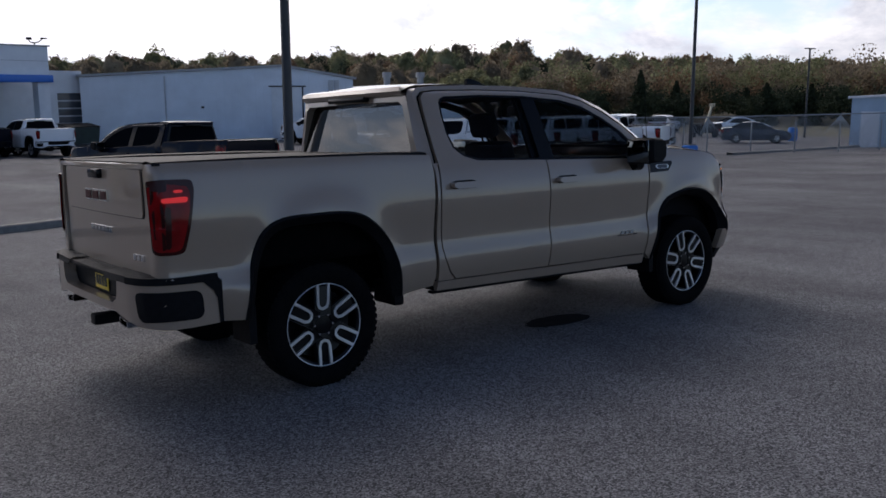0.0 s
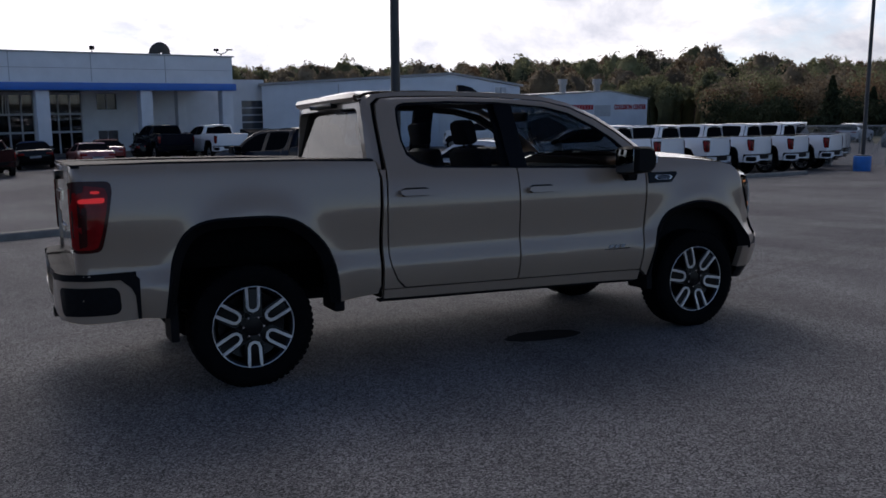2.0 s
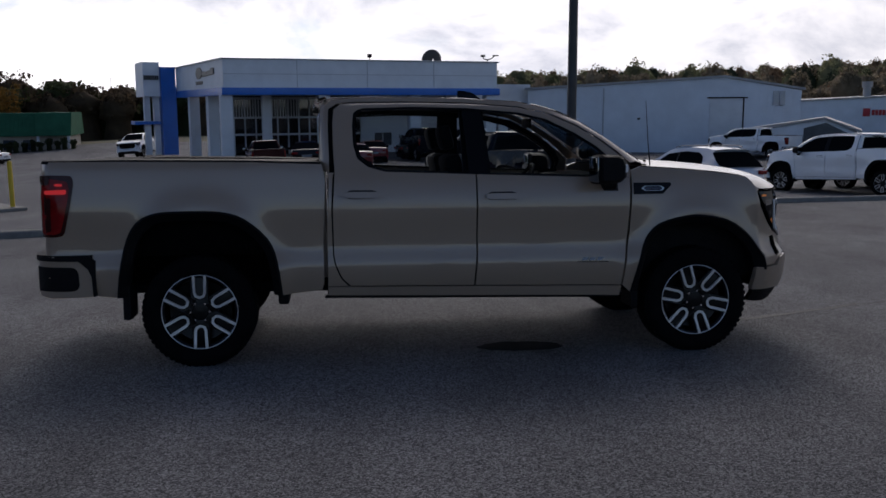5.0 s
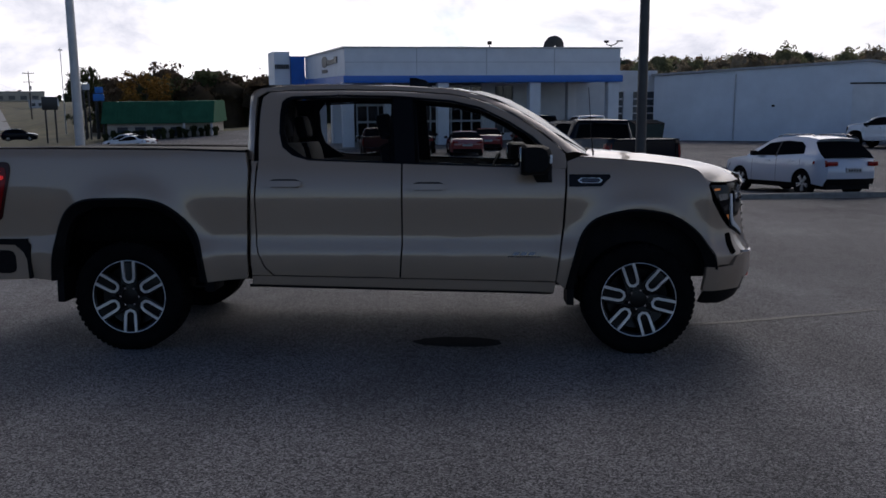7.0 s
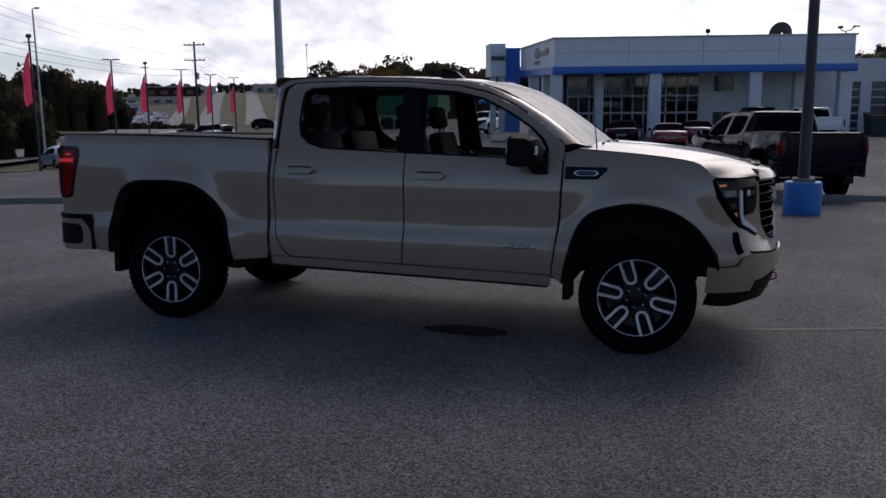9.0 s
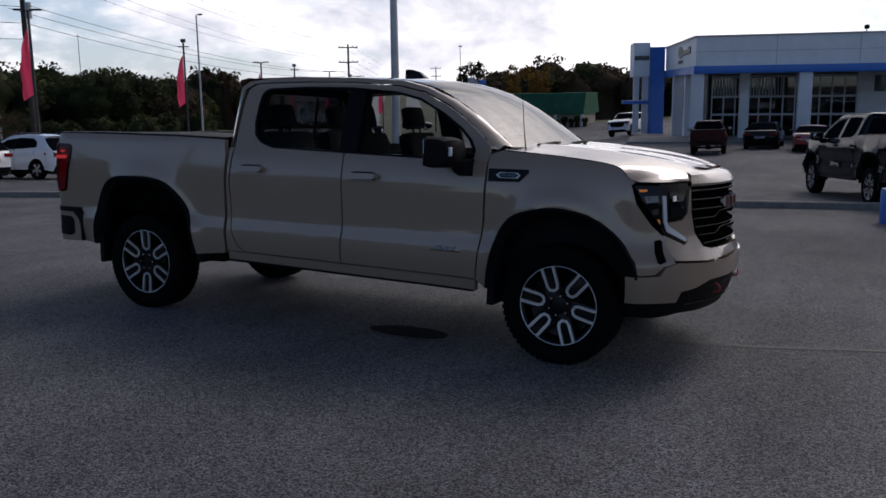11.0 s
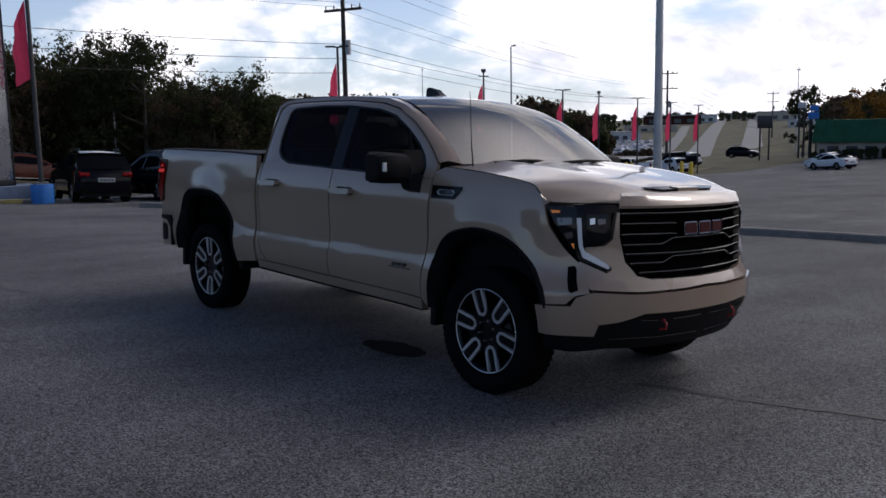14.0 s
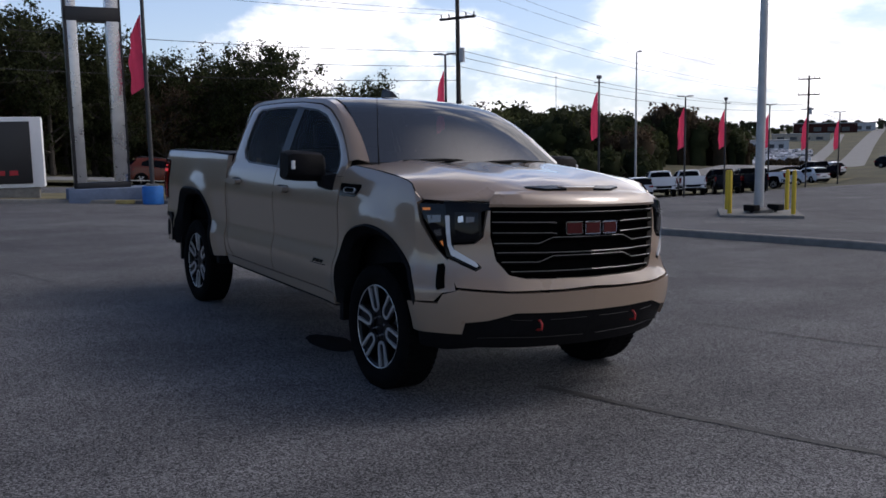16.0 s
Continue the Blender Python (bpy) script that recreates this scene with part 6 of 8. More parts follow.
PLATE_WHITE = material("plate_white", (0.30, 0.31, 0.33), 0.5)

SPECS = {
    # silhouette from the tail's foot over the roof to the nose's foot: x, z, surface of the stretch that follows
    "suv": dict(sil=((.10, .34, "t"), (.02, .50, "p"), (.0, .72, "p"), (.05, .95, "p"), (.10, 1.05, "g"), (.58, 1.49, "p"), (.50, 1.57, "p"), (.95, 1.63, "p"), (1.6, 1.66, "p"), (2.2, 1.62, "p"), (2.42, 1.57, "g"), (3.22, 1.12, "p"), (3.30, 1.06, "p"), (3.9, 1.00, "p"), (4.25, .92, "p"), (4.42, .78, "p"), (4.47, .55, "p"), (4.45, .42, "t"), (4.36, .26, "t")),
                axles=(.86, 3.58), r=.36, sill=.30, belt=((.0, 1.06), (1.0, 1.05), (3.25, 1.03), (4.47, .9)), win=((.84, 1.17), (2.0, 1.11), (3.02, 1.10), (2.42, 1.46), (1.7, 1.535), (1.12, 1.50), (.90, 1.38)), width=.92, split=(1.95,), roofw=.62),
    "sedan": dict(sil=((.12, .30, "t"), (.02, .45, "p"), (.0, .70, "p"), (.05, .98, "p"), (.12, 1.02, "p"), (.72, 1.06, "g"), (1.45, 1.38, "p"), (1.9, 1.44, "p"), (2.4, 1.42, "p"), (2.6, 1.39, "g"), (3.42, 1.00, "p"), (3.5, .95, "p"), (4.1, .86, "p"), (4.5, .72, "p"), (4.68, .56, "p"), (4.68, .40, "t"), (4.58, .22, "t")),
                  axles=(.98, 3.72), r=.33, sill=.24, belt=((.0, .95), (1.0, .95), (3.45, .90), (4.68, .75)), win=((1.0, 1.02), (2.2, .97), (3.2, .97), (2.58, 1.31), (2.0, 1.36), (1.5, 1.31)), width=.90, split=(2.15,), roofw=.60),
}


def car_wheel(parent, x, y, s, r):
    bm = bmesh.new()
    w, rim = .11, r * .70
    lathe(bm, [(rim, -w * s), (r - .02, -w * s), (r, -w * .7 * s), (r, w * .7 * s), (r - .02, w * s), (rim, w * .9 * s), (rim - .01, w * .5 * s)], 28)
    ob = part("wheel", bm, RUBBER, parent)
    ob.location = (x, y, r)
    bm = bmesh.new()
    lathe(bm, [(rim, w * .85 * s), (rim - .02, w * .8 * s), (rim - .03, w * .2 * s), (.001, w * .2 * s)], 24)
    part("rim", bm, STEEL_DARK, ob)
    for k in range(5):
        bm = bmesh.new()
        for turn in (-.16, .16):
            m = Matrix.Rotation(k * math.tau / 5 + .3 + turn, 4, "Y")
            ring_loft(bm, [[m @ Vector((a, w * (.78 if e else .5) * s, b)) for e, b in ((0, -h), (1, -h), (1, h), (0, h))] for a, h in ((.03, .022), (.10, .014), (rim - .005, .018))], True, True)
        part("spoke", bm, ALLOY, ob)


def car(kind, m, paint, label, group="", category="car", scale=1.0):
    sp = SPECS[kind]
    sil, half, roofw = sp["sil"], sp["width"], sp["roofw"]
    ln = max(p[0] for p in sil)
    hi = max(p[1] for p in sil)
    root = thing("suv" if kind == "suv" else "sedan", m, label, category, group)

    def wide(x, z):
        b = interp(sp["belt"], x)
        w = half - .03 * max(0, (.55 - z) / .3) if z < b else half - (half - roofw) * min(1, (z - b) / (hi - b)) ** 1.15 - .02
        if z >= .55 and z < b:
            w -= .025 * (z - .55) / (b - .55)
        e = min(x, ln - x)
        return w - .16 * max(0, 1 - e / .42) ** 2

    # lengthwise strips: bodywork, screens, trim
    runs, cur = [], [sil[0]]
    for a, b in zip(sil, sil[1:]):
        cur.append(b)
        if b[2] != a[2]:
            runs.append((a[2], cur))
            cur = [b]
    if len(cur) > 1:
        runs.append((sil[-2][2], cur))
    for mt, pts in runs:
        bm = bmesh.new()
        rows = []
        for (x0, z0, _), (x1, z1, _) in zip(pts, pts[1:]):
            for k in range(3):
                x, z = x0 + (x1 - x0) * k / 3, z0 + (z1 - z0) * k / 3
                rows.append((x, z))
        rows.append((pts[-1][0], pts[-1][1]))
        net = []
        for x, z in rows:
            w = wide(x, z)
            e = 1 if x > ln / 2 else -1
            bow = .10 * max(0, 1 - min(x, ln - x) / .5) + (.06 if mt == "g" else 0)
            net.append([(x + e * bow * (1 - (j / 6) ** 2), j / 6 * w, z + (.03 if z > .9 else 0) * (1 - (j / 6) ** 2)) for j in range(-6, 7)])
        ring_loft(bm, net, False)
        part({"p": "body", "g": "window", "t": "bumper"}[mt], bm, {"p": paint, "g": CAR_GLASS, "t": BLACK_TRIM}[mt], root)
    front_i = max(i for i, p in enumerate(sil) if p[2] == "g") + 1
    for s in (-1, 1):
        side = lambda u, z, o: (u, s * (wide(u, z) + o), z)
        low = []
        for ax in reversed(sp["axles"]):
            r = sp["r"] + .05
            low += [(ax + r * math.cos(a * math.pi / 10), max(sp["sill"], sp["r"] + r * math.sin(a * math.pi / 10))) for a in range(11)]
        out = [(p[0], p[1]) for p in sil if p[1] > sp["sill"]]
        out += [(sil[-1][0] - .03, sp["sill"])] + low + [(sil[0][0] + .03, sp["sill"])]
        part("side_panel", shell(out, side, .16, .02), paint, root)
        wn = part("window", shell(list(sp["win"]), lambda u, z, o: side(u, z, o + .008), .25, .01), CAR_GLASS, root)
        for x in sp["split"]:
            bm = bmesh.new()
            ring_loft(bm, [[side(x - .035, z, o) for o in (.002, .014)] + [side(x + .035, z, o) for o in (.014, .002)] for z in (interp(sp["belt"], x) + .03, (interp(sp["belt"], x) + hi) / 2, hi - .14)], True, True)
            part("pillar", bm, GLOSS_BLACK, wn)
        for x in (sp["split"][0] - .02, sp["split"][0] - 1.0, sp["split"][0] + 1.05):
            bm = bmesh.new()
            zs = [sp["sill"] + .06 + (interp(sp["belt"], x) - sp["sill"] - .08) * k / 4 for k in range(5)]
            if x < sp["axles"][0] + .5:
                zs = [z for z in zs if z > .75] or [.8, 1.0]
            ring_loft(bm, [[side(x - .006, z, .003), side(x + .006, z, .003)] for z in zs], False)
            part("door_gap", bm, BLACK_TRIM, root)
        for x in (sp["split"][0] - .75, sp["split"][0] + .25):
            bm = bmesh.new()
            ring_loft(bm, [[side(x + a, interp(sp["belt"], x) - .10 + b, o) for a, b in ((0, 0), (.20, 0), (.20, .03), (0, .03))] for o in (.0, .035)], True, True)
            part("door_handle", bm, paint, root)
        bm = bmesh.new()
        mx = sp["win"][2][0] - .22
        box(bm, (mx - .06, min(s * half, s * (half + .17)), interp(sp["belt"], mx) + .05), (mx + .08, max(s * half, s * (half + .17)), interp(sp["belt"], mx) + .20), .03)
        part("mirror", bm, BLACK_TRIM, root)
        for ax in sp["axles"]:
            car_wheel(root, ax, s * (half - .13), s, sp["r"])
            bm = bmesh.new()
            r = sp["r"] + .05
            ring_loft(bm, [[(ax + r * math.cos(a * math.pi / 10), y, max(sp["sill"] - .05, sp["r"] + r * math.sin(a * math.pi / 10))) for a in range(11)] for y in (s * (half - .04), s * (half - .35))], False)
            bm.faces.new([bm.verts.new((ax + r * math.cos(a * math.pi / 10), s * (half - .34), max(sp["sill"] - .05, sp["r"] + r * math.sin(a * math.pi / 10)))) for a in range(11)])
            part("wheel_well", bm, WELL, root)
        # lamps
        zt = .88 if kind == "suv" else .80
        bm = bmesh.new()
        ring_loft(bm, [[(x, s * (wide(x, z) + .012 - t), z) for x, z, t in ((.42, zt + .10, 0), (.42, zt + .02, 0), (.05, zt - .06, 0), (.02, zt - .05, .0), (.05, zt + .12, 0))], [(x, s * (wide(x, z) - .02), z) for x, z in ((.42, zt + .10), (.42, zt + .02), (.05, zt - .06), (.02, zt - .05), (.05, zt + .12))]], True, True)
        box(bm, (-.075, min(s * .50, s * .80), zt - .03), (.06, max(s * .50, s * .80), zt + .09), .02)
        part("tail_light", bm, RED_LENS, root)
        bm = bmesh.new()
        fx = ln - .32
        ring_loft(bm, [[(x, s * (wide(x, z) + o), z) for x, z in ((fx - .10, .84), (fx + .22, .74), (fx + .24, .62), (fx, .66))] for o in (-.02, .010)], True, True)
        part("headlight", bm, LENS_DARK, root)
        if kind == "suv":
            bm = bmesh.new()
            tube(bm, [(.75, s * .60, 1.66), (.9, s * .60, 1.71), (2.0, s * .60, 1.70), (2.25, s * .60, 1.65)], .018, 6)
            part("roof_rail", bm, DARK_CHROME, root)
    bm = bmesh.new()
    box(bm, (-.105, -.26, .66 if kind == "suv" else .60), (-.05, .26, .80 if kind == "suv" else .73), .01)
    pl = part("number_plate", bm, PLATE_WHITE, root)
    bm = bmesh.new()
    for k in range(5):
        box(bm, (-.110, -.2 + k * .085, .70), (-.106, -.15 + k * .085, .76))
    part("plate_marks", bm, TAG_INK, pl)
    bm = bmesh.new()
    box(bm, (.10, -.70, .20), (ln - .15, .70, .42))
    part("underbody", bm, STEEL_DARK, root)
    return root


def park(x, y, heading, back=0.0):
    """A pose on the lot for a vehicle whose rear axle or tail stands at x, y."""
    h = radians(heading)
    e = 1.5
    z0 = ground_z(x, y)
    zx = ground_z(x + e * math.cos(h), y + e * math.sin(h))
    zy = ground_z(x - e * math.sin(h), y + e * math.cos(h))
    u = Vector((e * math.cos(h), e * math.sin(h), zx - z0)).normalized()
    v = Vector((-e * math.sin(h), e * math.cos(h), zy - z0)).normalized()
    w = u.cross(v).normalized()
    v = w.cross(u)
    return Matrix(((u.x, v.x, w.x, x), (u.y, v.y, w.y, y), (u.z, v.z, w.z, z0), (0, 0, 0, 1)))


def shifted(m, back):
    return m @ Matrix.Translation((-back, 0, 0))


# pickups: one built for each paint, then copied
black_pickup = pickup(park(6.15, 14.5, 112), NAVY_CAR, "black crew-cab pickup parked behind the kerb", "", False)
white_pickup = pickup(park(18.7, 18.4, 114), WHITE_CAR, "white crew-cab pickup parked in a row by the kerb", "row of white pickups", False)
for k in range(1, 6):
    copy_thing(white_pickup, park(18.7 + 2.70 * k, 18.4 + .62 * k + (1.2 if k == 5 else 0), 114))
far_white = copy_thing(white_pickup, park(28.6, 45.0, 125))
tagged(far_white, "white pickup parked before the warehouse", group="pickups by the buildings")
for x, y, h in ((9.6, 44.0, 100),):
    tagged(copy_thing(white_pickup, park(x, y, h)), "white pickup parked before the showroom", group="pickups by the buildings")
for x, y, h in ((6.9, 45.6, 98),):
    tagged(copy_thing(black_pickup, park(x, y, h)), "black pickup parked before the showroom", group="pickups by the buildings")
maroon = pickup(park(-2.0, 35.6, 99) @ Matrix.Diagonal((.8, .78, .78, 1)), MAROON_CAR, "dark maroon pickup parked before the showroom", "", False)
WEST = "vehicles along the west edge"
for x, y, h, src, lab in ((-38.4, 46.4, 141, white_pickup, "white pickup parked tail-on along the west edge"), (-38.6, 49.8, 141, white_pickup, "white pickup parked tail-on along the west edge"),
                          (-37.6, 52.6, 141, black_pickup, "black pickup parked tail-on along the west edge"), (-37.4, 55.6, 141, black_pickup, "black pickup parked tail-on along the west edge"),
                          (-43.0, 66.0, 205, white_pickup, "white pickup parked side-on along the west edge"), (-51.2, 86.0, 160, black_pickup, "black pickup parked along the west edge")):
    tagged(copy_thing(src, park(x, y, h)), lab, group=WEST)

silver_suv = car("suv", shifted(park(11.9, 16.45, 110), .86) @ Matrix.Diagonal((.94, .97, .93, 1)), SILVER_CAR, "silver compact SUV parked behind the kerb", category="SUV")
dark_suv = car("suv", shifted(park(-21.2, 6.0, 172), .86), BLACK_CAR, "black SUV parked by the road island", "SUVs by the island", "SUV")
navy_suv = car("suv", shifted(park(-21.4, 8.9, 182), .86), NAVY_CAR, "dark navy SUV parked by the road island", "SUVs by the island", "SUV")
white_suv = car("suv", shifted(park(-22.0, 13.0, 184), .86), WHITE_CAR, "white SUV parked by the road island", "SUVs by the island", "SUV")
copy_thing(white_suv, shifted(park(-22.4, 16.6, 184), .86))
for x, y, h, src, lab in ((-48.2, 80.0, 160, white_suv, "white SUV parked along the west edge"), (-52.6, 89.6, 165, white_suv, "white SUV parked along the west edge"), (-61.0, 113.0, 20, navy_suv, "dark SUV parked along the west edge"),
                          (-46.2, 73.6, 215, silver_suv, "silver SUV parked along the west edge"), (-37.6, 43.2, 150, silver_suv, "silver SUV parked along the west edge")):
    tagged(copy_thing(src, shifted(park(x, y, h), .86)), lab, group=WEST)
copper = car("suv", shifted(park(-45.0, 9.7, 82), .86), ORANGE_CAR, "copper red SUV standing on the road", category="SUV")
blue_sedan = car("sedan", shifted(park(46.6, 27.4, -50), 1.0) @ Matrix.Diagonal((.88, .92, .92, 1)), BLUE_CAR, "dark blue sedan parked by the shed", category="sedan")
white_sedan = car("sedan", shifted(park(-29.5, 78.6, 162), 1.0), WHITE_CAR, "white sedan standing in the far lot", "white cars in the far lot", "sedan")
for x, y, h in ((-31.4, 82.0, 164),):
    copy_thing(white_sedan, shifted(park(x, y, h), 1.0))
tagged(copy_thing(white_sedan, shifted(park(37.5, 10.5, 170), 1.0)), "white sedan parked by the east kerb", group="cars by the shed")
tagged(copy_thing(white_pickup, park(-14.6, 71.5, 262)), "white pickup standing beside the showroom", group="pickups by the buildings")
red_sedan = car("sedan", shifted(park(2.2, 38.2, 95) @ Matrix.Diagonal((.9, .95, .85, 1)), 1.0), RED_CAR, "low red car parked before the showroom", "cars by the showroom", "sedan")
black_sedan = car("sedan", shifted(park(-.3, 40.5, 92) @ Matrix.Diagonal((.95, .95, .9, 1)), 1.0), BLACK_CAR, "black car parked before the showroom", "cars by the showroom", "sedan")
copy_thing(red_sedan, shifted(park(3.4, 44.6, 90), 1.0))
copy_thing(black_sedan, shifted(park(6.0, 47.0, 10), 1.0))
tagged(copy_thing(silver_suv, shifted(park(60.9, 44.9, 20), .86)), "silver SUV standing in the back lot", group="vehicles in the back lot")
tagged(copy_thing(white_sedan, shifted(park(58.4, 36.6, -30), 1.0)), "white sedan standing in the back lot", group="vehicles in the back lot")


# ---- poles, signs, wires ----
DARK_POLE = material("dark_pole", (0.030, 0.031, 0.034), 0.5, var=0.3, scale=4)
PALE_POLE = material("galvanised_pole", (0.42, 0.43, 0.44), 0.45, metal=0.3, var=0.12, scale=3)
WOOD_POLE = material("weathered_pole", (0.055, 0.045, 0.038), 0.9, var=0.4, scale=5, bump=0.4, bump_scale=30)
FLAG_RED = material("faded_red_cloth", (0.72, 0.06, 0.13), 0.8, var=0.15, scale=2.5)
nt = FLAG_RED.node_tree
tl_ = nt.nodes.new("ShaderNodeBsdfTranslucent")
tl_.inputs[0].default_value = (0.80, 0.07, 0.15, 1)
mx_ = nt.nodes.new("ShaderNodeMixShader")
nt.links.new(nt.nodes["Principled BSDF"].outputs[0], mx_.inputs[1])
nt.links.new(tl_.outputs[0], mx_.inputs[2])
nt.links.new(mx_.outputs[0], nt.nodes["Material Output"].inputs[0])
YELLOW = material("yellow_paint", (0.62, 0.42, 0.02), 0.5, var=0.15, scale=5)
STEEL_BRIGHT = material("brushed_steel", (0.55, 0.55, 0.55), 0.28, metal=0.9, var=0.15, scale=2)
WIRE = material("wire", (0.015, 0.015, 0.016), 0.6)


def light_pole(x, y, high, barrel=True, flag=False, head="flat", r=0.085, turn=0.0, label="dark steel lamp post"):
    root = thing("lamp_post", on_ground(x, y, turn), label, "lamp post", "dark lamp posts")
    bm = bmesh.new()
    rod(bm, (0, 0, 0), (0, 0, high), r, r * .75, 14)
    part("pole", bm, DARK_POLE, root)
    if barrel:
        bm = bmesh.new()
        rings = [(.32, 0), (.335, .04), (.335, .56), (.32, .60), (.24, .605), (.001, .605)]
        lathe(bm, rings, 24, "z")
        part("base", bm, BLUE_PAINT, root, "blue painted round base")
        bm = bmesh.new()
        box(bm, (-.19, -.19, .60), (.19, .19, .67), .02)
        part("base_plate", bm, CONCRETE, root)
    bm = bmesh.new()
    if head == "flat":
        box(bm, (-.55, -.12, high - .02), (-.10, .12, high + .05), .02)
        box(bm, (.10, -.12, high - .02), (.55, .12, high + .05), .02)
        rod(bm, (-.2, 0, high - .02), (.2, 0, high - .02), .03)
    else:
        rod(bm, (-.30, 0, high - .25), (.30, 0, high - .25), .03)
        box(bm, (-.14, -.12, high - .02), (.14, .16, high + .18), .04)
    part("lamp_head", bm, DARK_POLE, root)
    if flag:
        bm = bmesh.new()
        rows = []
        top, ht = (high - 1.9, 2.3) if barrel else (high - .75, 2.7)
        for i in range(19):
            f = i / 18
            w = .42 * interp(((0, .12), (.10, .42), (.28, .80), (.60, 1.0), (1.0, .92)), f) * (1 + .06 * math.sin(f * 17 + x))
            rows.append([(-.07 - w * j / 8, .045 * math.sin(j * 1.1 + f * 5 + x) * j / 8, top - ht * f - .20 * (j / 8) * f - .05 * (j / 8)) for j in range(9)])
        ring_loft(bm, rows, False)
        part("banner", bm, FLAG_RED, root, "faded red feather banner")
    return root


light_pole(5.86, 10.45, 8.5, r=.105, label="dark lamp post on a round blue base")
light_pole(29.6, 18.3, 8.5, r=.085, label="dark lamp post on a round blue base")
light_pole(57.7, 29.3, 6.3, barrel=False, r=.08)
light_pole(-20.95, 4.15, 8.0, flag=True, turn=75, r=.075, label="dark lamp post with a red banner and blue base")
for k, (x, y, h) in enumerate(((-26.6, 19.4, 6.85), (-31.2, 33.3, 7.2), (-34.3, 44.2, 7.0), (-36.3, 50.8, 7.1), (-38.6, 59.0, 7.1), (-41.0, 67.5, 7.0), (-43.4, 76.0, 7.0))):
    light_pole(x, y, h, barrel=False, flag=True, head="single" if k in (1, 3) else "flat", turn=40, r=.07, label="dark lamp post with a faded red banner")

# pale pole on its island with four bollards
wp = thing("lamp_post", on_ground(-9.9, 20.6), "tall pale steel pole on a concrete foot", "lamp post")
bm = bmesh.new()
rod(bm, (0, 0, .30), (0, 0, 11), .155, .10, 20)
part("pole", bm, PALE_POLE, wp)
bm = bmesh.new()
lathe(bm, [(.45, .12), (.45, .24), (.30, .30), (.17, .31)], 18, "z")
part("foot", bm, CONCRETE, wp)
isl = thing("island", on_ground(-9.9, 20.6, -48), "low square concrete island", "island", kind="structure")
bm = bmesh.new()
box(bm, (-1.25, -1.25, -.15), (1.25, 1.25, .15), .03)
part("slab", bm, CONCRETE, isl)
for k, (a, b) in enumerate(((-.95, -.95), (.95, -.95), (-.95, .95), (.95, .95))):
    c, s = math.cos(radians(-48)), math.sin(radians(-48))
    bo = thing("bollard", on_ground(-9.9 + a * c - b * s, 20.6 + a * s + b * c, 0, .13), "yellow steel bollard on a concrete island", "bollard", "four yellow bollards")
    bm = bmesh.new()
    lathe(bm, [(.068, 0), (.068, 1.30), (.05, 1.36), (.001, 1.38)], 14, "z")
    part("post", bm, YELLOW, bo)
for k, (a, b) in enumerate(((.15, -.55), (.45, .25))):
    fl = thing("flood_lamp", on_ground(-9.9 + a, 20.6 + b, 0, .15), "black ground flood lamp at the pole's foot", "flood lamp", "flood lamps")
    bm = bmesh.new()
    box(bm, (-.22, -.14, .06), (.22, .14, .26), .03)
    rod(bm, (0, 0, 0), (0, 0, .10), .05)
    part("housing", bm, BLACK_TRIM, fl)

# tall steel sign frame on its blue plinth
sg = thing("pylon_sign", on_ground(-22.5, 3.15, 83), "tall sign frame of brushed steel on a blue plinth", "sign")
bm = bmesh.new()
box(bm, (-1.35, -.75, -.15), (1.25, .75, .52), .04)
part("plinth", bm, material("faded_blue", (0.13, 0.17, 0.25), 0.8, var=0.25, scale=3, bump=0.2), sg, "faded blue painted plinth")
for a, b in ((-1.02, -.72), (.18, .58)):
    bm = bmesh.new()
    box(bm, (a, -.28, .52), (b, .28, 7.6), .02)
    part("leg", bm, STEEL_BRIGHT, sg)
    bm = bmesh.new()
    box(bm, (a - .10 if a < 0 else b, -.30, .52), (a if a < 0 else b + .06, .26, 7.6), .01)
    part("leg_edge", bm, SIGN_BLACK, sg)
bm = bmesh.new()
box(bm, (-1.12, -.30, 5.95), (.64, .30, 6.4), .02)
part("crossbar", bm, SIGN_BLACK, sg)
bm = bmesh.new()
box(bm, (-1.12, -.30, .52), (.64, .30, .72), .02)
part("crossbar", bm, SIGN_BLACK, sg)
st = thing("parking_stop", on_ground(-21.35, 3.35, 70), "faded yellow concrete parking stop", "parking stop")
bm = bmesh.new()
box(bm, (-.30, -.10, 0), (.30, .10, .13), .03)
part("block", bm, material("worn_yellow", (0.36, 0.28, 0.10), 0.8, var=0.4, scale=6), st)
bx = thing("box_sign", on_ground(-26.4, 0.75, 78), "white box sign with a black face", "sign")
bm = bmesh.new()
box(bm, (-3.2, -.45, .40), (1.0, .45, 2.90), .05)
part("cabinet", bm, WHITE_PANEL, bx)
bm = bmesh.new()
box(bm, (-3.0, -.49, .55), (.62, -.44, 2.74), .02)
fc = part("face", bm, SIGN_BLACK, bx)
bm = bmesh.new()
bars(bm, lambda u, v, o: Vector((u, -.49 - o, v)), -2.6, .3, .85, 1.02, 7, .02)
part("lettering_bars", bm, SIGN_RED, fc)
bm = bmesh.new()
box(bm, (-3.0, -.4, -.1), (.8, .4, .40), .03)
part("base", bm, CONCRETE, bx)


